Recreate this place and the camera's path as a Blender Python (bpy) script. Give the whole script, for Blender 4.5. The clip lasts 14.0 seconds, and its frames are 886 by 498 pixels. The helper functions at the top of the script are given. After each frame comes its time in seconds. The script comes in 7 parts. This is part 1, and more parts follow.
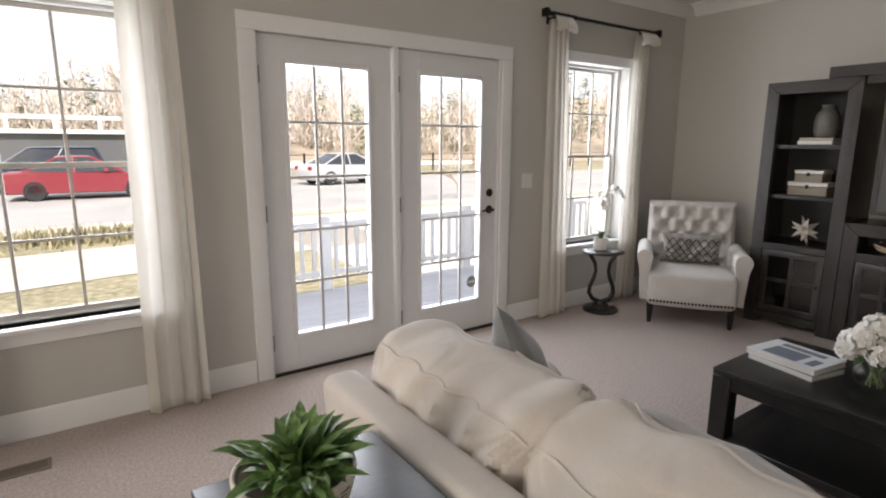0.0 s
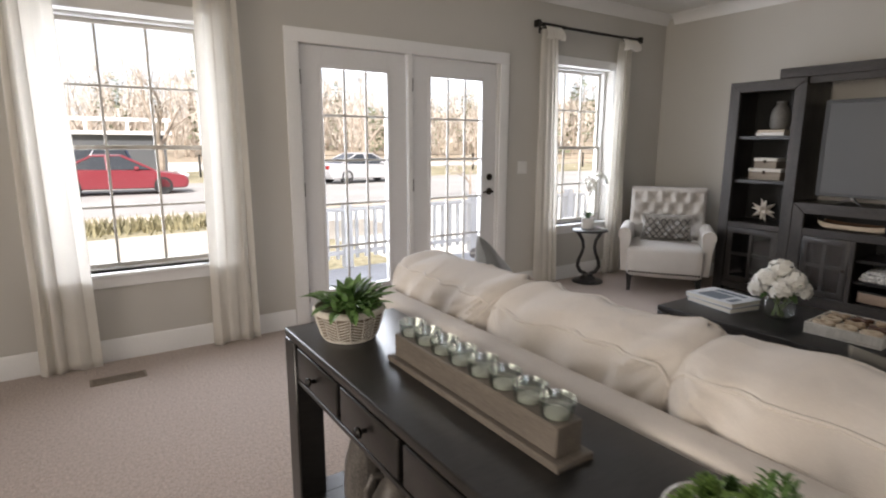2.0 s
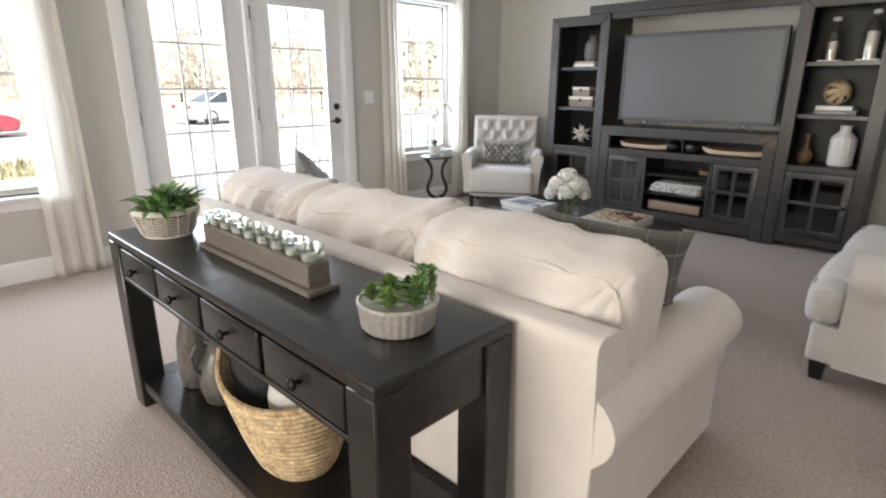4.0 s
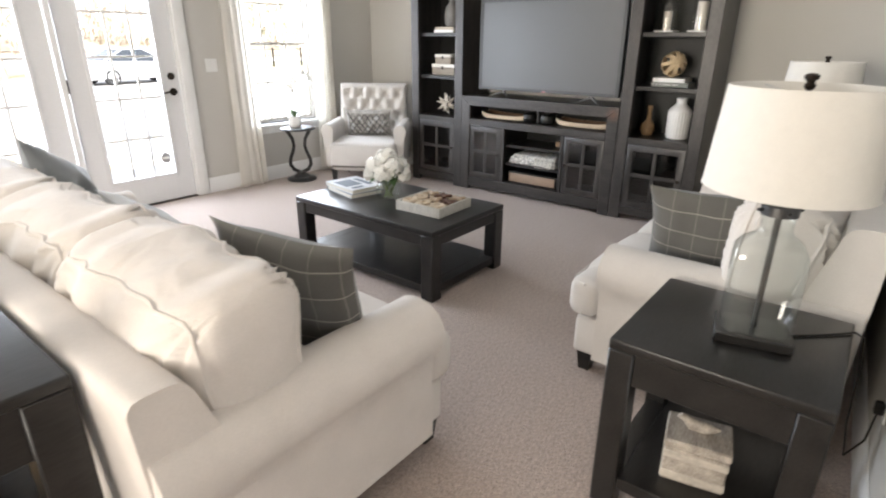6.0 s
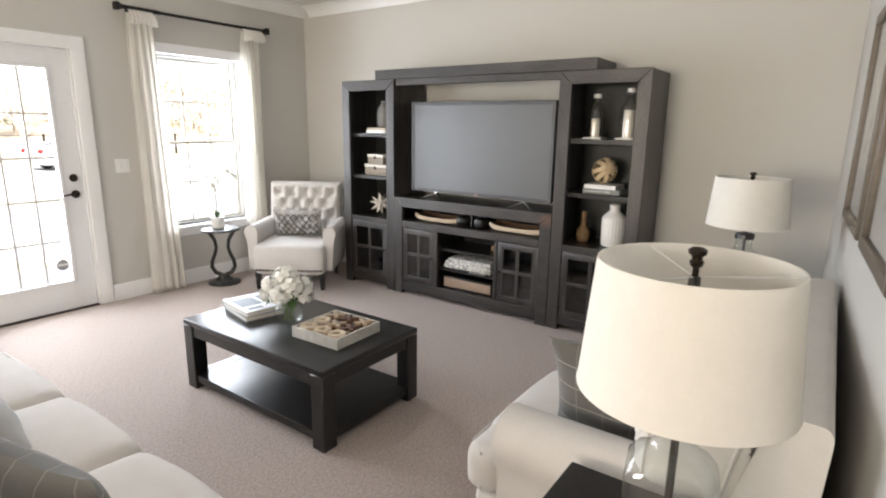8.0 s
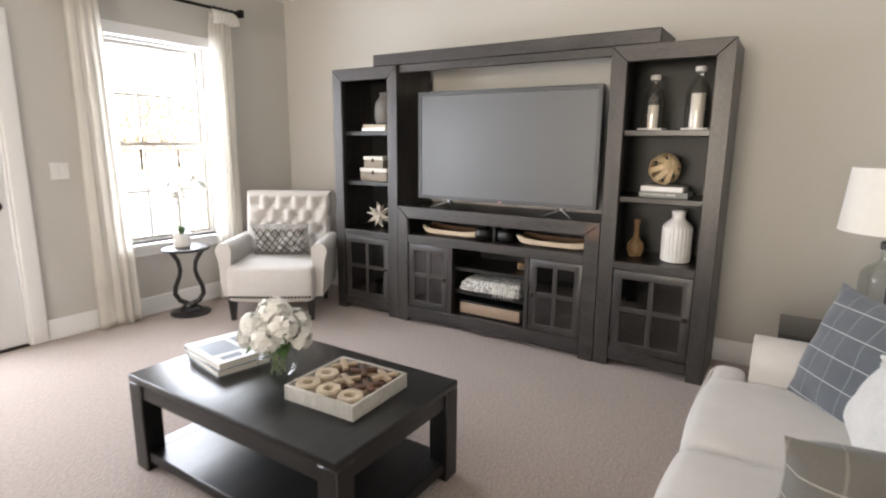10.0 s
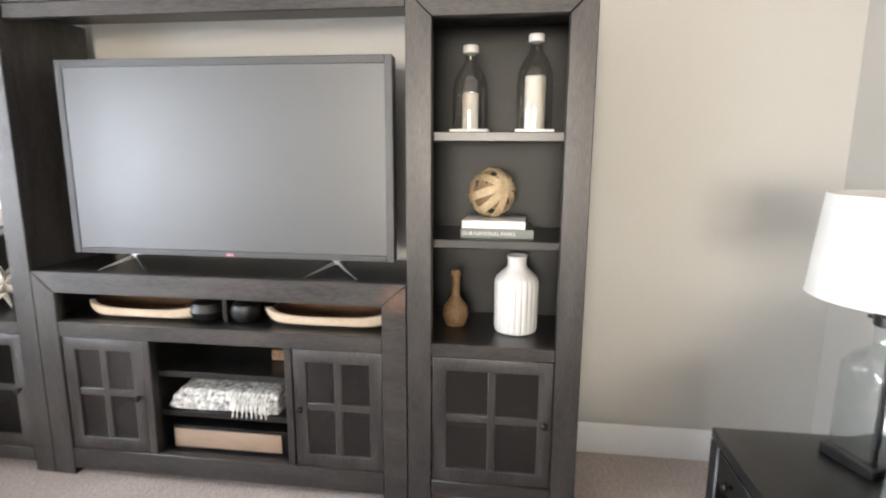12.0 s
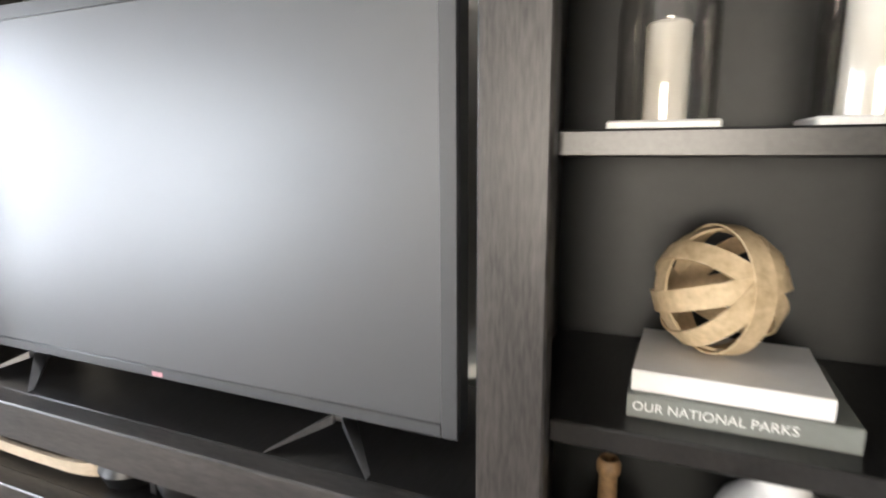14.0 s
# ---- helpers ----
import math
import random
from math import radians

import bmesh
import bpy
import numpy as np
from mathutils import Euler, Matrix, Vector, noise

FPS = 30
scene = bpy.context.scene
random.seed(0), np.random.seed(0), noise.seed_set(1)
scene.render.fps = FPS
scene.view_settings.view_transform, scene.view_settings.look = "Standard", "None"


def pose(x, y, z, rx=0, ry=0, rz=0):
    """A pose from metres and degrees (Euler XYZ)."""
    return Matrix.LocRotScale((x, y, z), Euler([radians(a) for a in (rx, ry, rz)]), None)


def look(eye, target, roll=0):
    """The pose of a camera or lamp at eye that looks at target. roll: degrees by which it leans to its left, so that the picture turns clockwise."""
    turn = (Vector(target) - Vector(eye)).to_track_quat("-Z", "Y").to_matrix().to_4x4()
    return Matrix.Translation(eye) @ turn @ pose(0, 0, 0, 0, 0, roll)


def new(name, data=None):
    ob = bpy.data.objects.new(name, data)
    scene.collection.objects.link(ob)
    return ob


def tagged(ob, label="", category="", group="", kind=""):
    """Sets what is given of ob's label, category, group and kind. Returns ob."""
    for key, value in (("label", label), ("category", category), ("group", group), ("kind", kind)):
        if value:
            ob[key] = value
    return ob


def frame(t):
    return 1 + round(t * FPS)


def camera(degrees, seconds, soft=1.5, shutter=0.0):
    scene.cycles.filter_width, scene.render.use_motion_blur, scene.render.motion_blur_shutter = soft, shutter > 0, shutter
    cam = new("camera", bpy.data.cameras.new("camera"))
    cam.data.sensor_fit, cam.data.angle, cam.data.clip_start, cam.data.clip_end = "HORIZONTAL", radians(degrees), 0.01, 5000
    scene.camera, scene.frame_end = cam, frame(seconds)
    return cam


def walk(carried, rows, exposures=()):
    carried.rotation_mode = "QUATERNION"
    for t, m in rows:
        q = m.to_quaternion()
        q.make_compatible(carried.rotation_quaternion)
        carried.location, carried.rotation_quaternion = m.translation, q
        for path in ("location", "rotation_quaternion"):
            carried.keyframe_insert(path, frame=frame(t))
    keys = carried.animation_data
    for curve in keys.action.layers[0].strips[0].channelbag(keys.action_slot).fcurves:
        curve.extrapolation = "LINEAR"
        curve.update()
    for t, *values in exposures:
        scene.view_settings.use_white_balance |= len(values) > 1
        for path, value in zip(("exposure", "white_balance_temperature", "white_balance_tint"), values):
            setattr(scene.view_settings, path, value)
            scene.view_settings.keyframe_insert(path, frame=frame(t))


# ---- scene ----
cam = camera(78.1, 14.0, 2.0, 0.4)
PATH = [
    (0, (0.506, 0.174, 1.448), (1.639, 1.777, 1.068), 0.2),
    (0.5, (0.428, 0.058, 1.439), (1.541, 1.675, 1.058), 0.3),
    (1, (0.256, -0.067, 1.409), (1.334, 1.574, 1.028), 0.4),
    (1.5, (0.135, -0.234, 1.379), (1.215, 1.406, 0.999), 0.3),
    (2, (0.119, -0.495, 1.355), (1.211, 1.139, 0.982), 0.2),
    (4.5, (0.114, -1.08, 1.271), (1.522, 0.18, 0.618), 0.2),
    (5, (0.362, -1.157, 1.278), (1.764, 0.074, 0.558), 0.1),
    (5.5, (0.651, -1.295, 1.304), (2.076, -0.088, 0.588), 0.4),
    (6, (0.82, -1.499, 1.383), (2.287, -0.342, 0.668), 0.4),
    (6.5, (0.989, -1.54, 1.427), (2.477, -0.412, 0.711), 0.5),
    (7, (1.223, -1.538, 1.481), (2.74, -0.403, 0.841), 0.5),
    (7.5, (1.329, -1.572, 1.542), (2.893, -0.424, 1.053), 0.6),
    (10, (1.866, -0.814, 1.369), (3.52, 0.244, 0.985), 0.5),
    (10.5, (2.197, -0.634, 1.367), (3.977, 0.201, 0.998), 0.6),
    (11, (2.567, -0.509, 1.361), (4.465, 0.009, 1.002), 0.4),
    (11.5, (2.888, -0.378, 1.358), (4.828, -0.037, 1.012), 0.6),
    (12, (3.232, -0.234, 1.387), (5.182, 0.02, 1.027), 0.3),
    (12.5, (3.614, -0.276, 1.409), (5.55, 0.045, 1.025), -0.2),
    (13, (3.92, -0.138, 1.385), (5.862, 0.186, 1.026), -0.2),
    (13.5, (4.25, -0.077, 1.408), (6.140, 0.462, 1.032), -0.2),
    (14, (4.503, -0.075, 1.428), (6.318, 0.684, 1.060), -0.4),
]
EXPOSURES = [(0, 0.52, 6550, 15), (2.2, 0.60, 6450, 15), (4.3, 1.45, 6150, 12), (5.2, 1.75, 6200, 12), (6.5, 1.86, 6250, 12), (7.5, 1.82, 6350, 12), (10, 1.88, 6500, 14),
             (11, 2.3, 6450, 14), (12.5, 2.6, 6200, 12), (14, 2.55, 6250, 12)]
walk(cam, [(t, look(eye, target, roll)) for t, eye, target, roll in PATH], EXPOSURES)

# ---------------------------------------------------------------- world, sun, lamps
world = bpy.data.worlds.new("world")
scene.world = world
world.use_nodes = True
wn = world.node_tree
sky = wn.nodes.new("ShaderNodeTexSky")
sky.sky_type, sky.sun_disc = "NISHITA", False
sky.sun_elevation, sky.sun_rotation = radians(42), radians(205)
sky.air_density, sky.dust_density = 1.0, 1.5
haze = wn.nodes.new("ShaderNodeMix")             # thin white cloud over the whole sky
haze.data_type = "RGBA"
haze.inputs[0].default_value = 0.72
haze.inputs[7].default_value = (5.6, 5.7, 5.8, 1)
wn.links.new(sky.outputs[0], haze.inputs[6])
wn.links.new(haze.outputs[2], wn.nodes["Background"].inputs[0])
wn.nodes["Background"].inputs[1].default_value = 0.15


def lamp(name, kind, m, energy, color=(1, 1, 1), size=(1, 1), spread=180):
    d = bpy.data.lights.new(name, kind)
    d.energy, d.color = energy, color
    if kind == "AREA":
        d.shape, d.size, d.size_y, d.spread = "RECTANGLE", size[0], size[1], radians(spread)
    if kind == "SUN":
        d.angle = radians(0.53)
    ob = new(name, d)
    ob.matrix_world = m
    return ob


lamp("sun", "SUN", look((-8, -16, 17), (0, 0, 0)), 5.0, (1.0, 0.95, 0.87))
SKYLIGHT = (0.87, 0.935, 1.0)
lamp("skylight_door", "AREA", look((2.40, 3.62, 1.25), (2.40, 0, 0.75)), 54, SKYLIGHT, (1.7, 1.7))
lamp("skylight_window", "AREA", look((0.43, 3.68, 1.35), (0.43, 0, 0.85)), 19, SKYLIGHT, (0.80, 1.4))
lamp("skylight_window", "AREA", look((4.46, 3.68, 1.35), (4.46, 0, 0.85)), 19, SKYLIGHT, (0.72, 1.4))
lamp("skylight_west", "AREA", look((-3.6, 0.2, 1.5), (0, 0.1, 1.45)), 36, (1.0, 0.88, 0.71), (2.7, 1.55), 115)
# warm fill added at an opening in the unseen back wall; no known source
lamp("fill_south", "AREA", look((-0.8, -5.1, 1.5), (0.2, 0, 1.3)), 6, (1.0, 0.88, 0.72), (2.2, 1.5))

# ---------------------------------------------------------------- materials
def material(name, color, rough=0.6, metal=0.0, var=0.12, scale=6.0, fine=90.0, bump=0.15, bump_scale=None, spec=0.5, sheen=0.0,
             stretch=(1, 1, 1), tint=None, emit=None, random_var=0.0, dist=0.004):
    m = bpy.data.materials.new(name)
    m.use_nodes = True
    t = m.node_tree
    b = t.nodes["Principled BSDF"]
    b.inputs["Roughness"].default_value, b.inputs["Metallic"].default_value = rough, metal
    b.inputs["Specular IOR Level"].default_value = spec
    b.inputs["Sheen Weight"].default_value = sheen
    co = t.nodes.new("ShaderNodeTexCoord")
    mp = t.nodes.new("ShaderNodeMapping")
    mp.inputs["Scale"].default_value = stretch
    t.links.new(co.outputs["Object"], mp.inputs[0])
    n1 = t.nodes.new("ShaderNodeTexNoise")
    n1.inputs["Scale"].default_value, n1.inputs["Detail"].default_value = scale, 4
    n2 = t.nodes.new("ShaderNodeTexNoise")
    n2.inputs["Scale"].default_value, n2.inputs["Detail"].default_value = fine, 3
    for n in (n1, n2):
        t.links.new(mp.outputs[0], n.inputs[0])
    mixf = t.nodes.new("ShaderNodeMath")
    mixf.operation = "MULTIPLY_ADD"
    mixf.inputs[1].default_value = 0.5
    half = t.nodes.new("ShaderNodeMath")
    half.operation = "MULTIPLY"
    half.inputs[1].default_value = 0.5
    t.links.new(n2.outputs[0], half.inputs[0])
    t.links.new(n1.outputs[0], mixf.inputs[0])
    t.links.new(half.outputs[0], mixf.inputs[2])
    ramp = t.nodes.new("ShaderNodeValToRGB")
    lo = [c * (1 - var) for c in color]
    hi = [min(1, c * (1 + var)) for c in (tint or color)]
    ramp.color_ramp.elements[0].position, ramp.color_ramp.elements[1].position = 0.32, 0.68
    ramp.color_ramp.elements[0].color, ramp.color_ramp.elements[1].color = (*lo, 1), (*hi, 1)
    t.links.new(mixf.outputs[0], ramp.inputs[0])
    out = ramp.outputs[0]
    if random_var:
        info = t.nodes.new("ShaderNodeObjectInfo")
        hsv = t.nodes.new("ShaderNodeHueSaturation")
        mr = t.nodes.new("ShaderNodeMapRange")
        mr.inputs["To Min"].default_value, mr.inputs["To Max"].default_value = 1 - random_var, 1 + random_var
        t.links.new(info.outputs["Random"], mr.inputs[0])
        t.links.new(mr.outputs[0], hsv.inputs["Value"])
        t.links.new(out, hsv.inputs["Color"])
        out = hsv.outputs[0]
    t.links.new(out, b.inputs["Base Color"])
    if bump:
        n3 = t.nodes.new("ShaderNodeTexNoise")
        n3.inputs["Scale"].default_value, n3.inputs["Detail"].default_value = bump_scale or fine, 3
        t.links.new(mp.outputs[0], n3.inputs[0])
        bp = t.nodes.new("ShaderNodeBump")
        bp.inputs["Strength"].default_value, bp.inputs["Distance"].default_value = bump, dist
        t.links.new(n3.outputs[0], bp.inputs["Height"])
        t.links.new(bp.outputs[0], b.inputs["Normal"])
    if emit:
        b.inputs["Emission Color"].default_value, b.inputs["Emission Strength"].default_value = (*emit[0], 1), emit[1]
    return m


def weave(m, size=420.0, strength=0.25):
    """Adds a woven cross-thread relief to a cloth material."""
    t = m.node_tree
    b = t.nodes["Principled BSDF"]
    co = t.nodes.new("ShaderNodeTexCoord")
    tot = None
    for rot in ((0, 0, 0), (0, 0, radians(90)), (radians(90), 0, 0)):
        mp = t.nodes.new("ShaderNodeMapping")
        mp.inputs["Rotation"].default_value = rot
        w = t.nodes.new("ShaderNodeTexWave")
        w.inputs["Scale"].default_value, w.inputs["Distortion"].default_value = size / 6.28, 1.5
        t.links.new(co.outputs["Object"], mp.inputs[0])
        t.links.new(mp.outputs[0], w.inputs[0])
        if tot is None:
            tot = w.outputs[1]
        else:
            a = t.nodes.new("ShaderNodeMath")
            a.operation = "ADD"
            t.links.new(tot, a.inputs[0])
            t.links.new(w.outputs[1], a.inputs[1])
            tot = a.outputs[0]
    bp = t.nodes.new("ShaderNodeBump")
    bp.inputs["Strength"].default_value, bp.inputs["Distance"].default_value = strength, 0.001
    t.links.new(tot, bp.inputs["Height"])
    old = b.inputs["Normal"].links
    if old:
        t.links.new(old[0].from_socket, bp.inputs["Normal"])
    t.links.new(bp.outputs[0], b.inputs["Normal"])
    return m


def glass(name, color=(1, 1, 1), rough=0.0, thin=True, shine=0.03):
    m = bpy.data.materials.new(name)
    m.use_nodes = True
    t = m.node_tree
    b = t.nodes["Principled BSDF"]
    if thin:
        tr = t.nodes.new("ShaderNodeBsdfTransparent")
        gl = t.nodes.new("ShaderNodeBsdfGlossy")
        tr.inputs[0].default_value = (*color, 1)
        gl.inputs["Roughness"].default_value = 0.02
        lw = t.nodes.new("ShaderNodeLayerWeight")
        lw.inputs[0].default_value = 0.5
        pw = t.nodes.new("ShaderNodeMath")
        pw.operation, pw.inputs[1].default_value = "POWER", 4.0
        t.links.new(lw.outputs["Facing"], pw.inputs[0])
        fr = t.nodes.new("ShaderNodeMath")
        fr.operation, fr.inputs[1].default_value, fr.inputs[2].default_value = "MULTIPLY_ADD", 0.7, shine
        t.links.new(pw.outputs[0], fr.inputs[0])
        mix = t.nodes.new("ShaderNodeMixShader")
        t.links.new(fr.outputs[0], mix.inputs[0])
        t.links.new(tr.outputs[0], mix.inputs[1])
        t.links.new(gl.outputs[0], mix.inputs[2])
        t.links.new(mix.outputs[0], t.nodes["Material Output"].inputs[0])
    else:
        b.inputs["Base Color"].default_value = (*color, 1)
        b.inputs["Transmission Weight"].default_value = 1.0
        b.inputs["Roughness"].default_value = rough
        b.inputs["IOR"].default_value = 1.45
    return m


WALL = material("wall_paint", (0.505, 0.49, 0.455), 0.75, var=0.03, scale=1.2, fine=160, bump=0.08, spec=0.3)
CEIL = material("ceiling_paint", (0.78, 0.77, 0.74), 0.85, var=0.02, scale=2, fine=120, bump=0.15, spec=0.2)
TRIM = material("white_trim_paint", (0.76, 0.76, 0.75), 0.38, var=0.03, scale=3, fine=70, bump=0.03)
DOORPAINT = material("door_paint", (0.70, 0.70, 0.70), 0.4, var=0.03, scale=3, fine=70, bump=0.03)
# almond vinyl, with the shade of its backlit inner face mixed into the colour
SASH = material("backlit_almond_vinyl", (0.50, 0.47, 0.42), 0.45, var=0.03, scale=3, fine=70, bump=0.03)
# door paint darkened for the muntins: their backlit shade is in the colour
MUNTIN = material("backlit_door_paint", (0.52, 0.50, 0.47), 0.45, var=0.03, scale=3, fine=70, bump=0.03)
CARPET = material("carpet", (0.39, 0.32, 0.28), 0.95, var=0.30, scale=70.0, fine=210, bump=1.0, bump_scale=120, spec=0.1, sheen=0.25,
                  tint=(0.46, 0.385, 0.34), dist=0.011)
ESPRESSO = material("espresso_wood", (0.008, 0.008, 0.008), 0.30, var=0.45, scale=3.0, fine=26, bump=0.12, stretch=(1, 5, 5), tint=(0.014, 0.013, 0.0125),
                    dist=0.002)
BLACKWOOD = material("worn_black_wood", (0.018, 0.0172, 0.0170), 0.37, var=0.4, scale=2.6, fine=30, bump=0.14, stretch=(6, 6, 1), tint=(0.046, 0.041, 0.038),
                     dist=0.002)
BLACKWOOD_H = material("worn_black_wood_rail", (0.018, 0.0172, 0.0170), 0.37, var=0.4, scale=2.6, fine=30, bump=0.14, stretch=(6, 1, 6),
                       tint=(0.046, 0.041, 0.038), dist=0.002)
BACKPANEL = material("black_back_panel", (0.009, 0.010, 0.0095), 0.5, var=0.3, scale=3, fine=40, bump=0.05)
LINEN = weave(material("cream_linen", (0.65, 0.61, 0.57), 0.9, var=0.06, scale=9, fine=210, bump=0.25, spec=0.15, sheen=0.2, dist=0.002), 900, 0.2)
LINEN_L = weave(material("oatmeal_linen", (0.56, 0.535, 0.505), 0.9, var=0.06, scale=9, fine=210, bump=0.25, spec=0.15, sheen=0.2, dist=0.002), 900, 0.2)


def creased(m, size=4.0, depth=0.012, strength=0.16):
    """Adds slack folds in the cloth: thin ridges of a warped noise."""
    t = m.node_tree
    b = t.nodes["Principled BSDF"]
    co = t.nodes.new("ShaderNodeTexCoord")
    mp = t.nodes.new("ShaderNodeMapping")
    mp.inputs["Scale"].default_value = (1.0, 1.6, 0.6)
    n = t.nodes.new("ShaderNodeTexNoise")
    n.inputs["Scale"].default_value, n.inputs["Detail"].default_value, n.inputs["Distortion"].default_value = size, 1.5, 0.9
    t.links.new(co.outputs["Object"], mp.inputs[0])
    t.links.new(mp.outputs[0], n.inputs[0])
    rp = t.nodes.new("ShaderNodeValToRGB")
    e = rp.color_ramp.elements
    e[0].position, e[0].color = 0.36, (0, 0, 0, 1)
    e[1].position, e[1].color = 0.64, (0, 0, 0, 1)
    mid = e.new(0.50)
    mid.color = (1, 1, 1, 1)
    rp.color_ramp.interpolation = "EASE"
    t.links.new(n.outputs[0], rp.inputs[0])
    bp = t.nodes.new("ShaderNodeBump")
    bp.inputs["Strength"].default_value, bp.inputs["Distance"].default_value = strength, depth
    t.links.new(rp.outputs[0], bp.inputs["Height"])
    t.links.new(b.inputs["Normal"].links[0].from_socket, bp.inputs["Normal"])
    t.links.new(bp.outputs[0], b.inputs["Normal"])
    return m


LINEN_SLACK = creased(weave(material("slack_cream_linen", (0.65, 0.61, 0.57), 0.9, var=0.06, scale=9, fine=210, bump=0.25, spec=0.15, sheen=0.2, dist=0.002), 900, 0.2))
CURTAIN = material("sheer_curtain", (0.87, 0.85, 0.81), 0.9, var=0.04, scale=8, fine=300, bump=0.1, spec=0.1)
BLACKMETAL = material("black_metal", (0.012, 0.011, 0.010), 0.42, metal=0.6, var=0.3, bump=0.05)
BRONZE = material("dark_bronze", (0.035, 0.028, 0.022), 0.4, metal=0.9, var=0.3, bump=0.05)
STEEL = material("brushed_steel", (0.45, 0.45, 0.46), 0.3, metal=1.0, var=0.1, bump=0.05)
PANE = glass("window_glass", shine=0.01)
PANE_DARK = glass("cabinet_glass", (0.62, 0.64, 0.65), shine=0.075)



def worn(m, name, spot, reach=0.075, color=(0.24, 0.105, 0.05)):
    """A copy of a stained wood with the stain rubbed through to raw timber round one corner."""
    m = m.copy()
    m.name = name
    t = m.node_tree
    b = t.nodes["Principled BSDF"]
    co = t.nodes.new("ShaderNodeTexCoord")
    ds = t.nodes.new("ShaderNodeVectorMath")
    ds.operation = "DISTANCE"
    ds.inputs[1].default_value = spot
    t.links.new(co.outputs["Object"], ds.inputs[0])
    mr = t.nodes.new("ShaderNodeMapRange")
    mr.inputs["From Min"].default_value, mr.inputs["From Max"].default_value = 0.0, reach
    mr.inputs["To Min"].default_value, mr.inputs["To Max"].default_value = 0.75, 0.0
    t.links.new(ds.outputs["Value"], mr.inputs[0])
    n = t.nodes.new("ShaderNodeTexNoise")
    n.inputs["Scale"].default_value, n.inputs["Detail"].default_value = 60, 4
    t.links.new(co.outputs["Object"], n.inputs[0])
    mu = t.nodes.new("ShaderNodeMath")
    mu.operation = "MULTIPLY"
    t.links.new(mr.outputs[0], mu.inputs[0])
    t.links.new(n.outputs[0], mu.inputs[1])
    mix = t.nodes.new("ShaderNodeMix")
    mix.data_type = "RGBA"
    t.links.new(mu.outputs[0], mix.inputs[0])
    t.links.new(b.inputs["Base Color"].links[0].from_socket, mix.inputs[6])
    mix.inputs[7].default_value = (*color, 1)
    t.links.new(mix.outputs[2], b.inputs["Base Color"])
    return m


# ---------------------------------------------------------------- mesh helpers
def bx(bm, lo, hi, bev=0.0, seg=1, m=None):
    lo, hi = Vector(lo), Vector(hi)
    mat = Matrix.Translation((lo + hi) / 2) @ Matrix.Diagonal((*(hi - lo), 1))
    vs = bmesh.ops.create_cube(bm, size=1, matrix=mat)["verts"]
    if bev:
        es = list({e for v in vs for e in v.link_edges})
        r = bmesh.ops.bevel(bm, geom=es, offset=bev, segments=seg, profile=0.5, affect="EDGES")
        vs = list({v for f in r["faces"] for v in f.verts})
    if m is not None:
        bmesh.ops.transform(bm, matrix=m, verts=vs)
    return bm


def box(lo, hi, bev=0.003, seg=1):
    return bx(bmesh.new(), lo, hi, bev, seg)


def lathe(bm, profile, seg=32, at=(0, 0, 0), wobble=None):
    """Turns a profile of (radius, height) round the upright axis."""
    rings = []
    for r, z in profile:
        ring = []
        for i in range(seg):
            a = 2 * math.pi * i / seg
            k = wobble(a, z) if wobble else 1.0
            ring.append(bm.verts.new((at[0] + r * k * math.cos(a), at[1] + r * k * math.sin(a), at[2] + z)))
        rings.append(ring)
    for a, b in zip(rings, rings[1:]):
        for i in range(seg):
            bm.faces.new((a[i], a[(i + 1) % seg], b[(i + 1) % seg], b[i]))
    if profile[0][0] > 1e-4:
        bm.faces.new(rings[0][::-1])
    if profile[-1][0] > 1e-4:
        bm.faces.new(rings[-1])
    return bm


def tube(bm, pts, radii, seg=8, cap=True):
    pts = [Vector(p) for p in pts]
    if not isinstance(radii, (list, tuple)):
        radii = [radii] * len(pts)
    rings, side = [], None
    for i, p in enumerate(pts):
        d = (pts[min(i + 1, len(pts) - 1)] - pts[max(i - 1, 0)]).normalized()
        if side is None:
            side = d.orthogonal().normalized()
        side = (side - d * side.dot(d)).normalized()
        up = d.cross(side)
        rings.append([bm.verts.new(p + radii[i] * (math.cos(2 * math.pi * k / seg) * side + math.sin(2 * math.pi * k / seg) * up)) for k in range(seg)])
    for a, b in zip(rings, rings[1:]):
        for k in range(seg):
            bm.faces.new((a[k], a[(k + 1) % seg], b[(k + 1) % seg], b[k]))
    if cap:
        bm.faces.new(rings[0][::-1])
        bm.faces.new(rings[-1])
    return bm


def extrude_outline(bm, outline, lo, hi, axis="y"):
    """A prism: outline of (a, b) points swept along an axis from lo to hi. For y, a is x and b is z; for x, a is y and b is z."""
    put = {"y": lambda a, b, c: (a, c, b), "x": lambda a, b, c: (c, a, b), "z": lambda a, b, c: (a, b, c)}[axis]
    v0 = [bm.verts.new(put(a, b, lo)) for a, b in outline]
    v1 = [bm.verts.new(put(a, b, hi)) for a, b in outline]
    n = len(outline)
    for i in range(n):
        bm.faces.new((v0[i], v0[(i + 1) % n], v1[(i + 1) % n], v1[i]))
    bm.faces.new(v0[::-1])
    bm.faces.new(v1)
    return bm


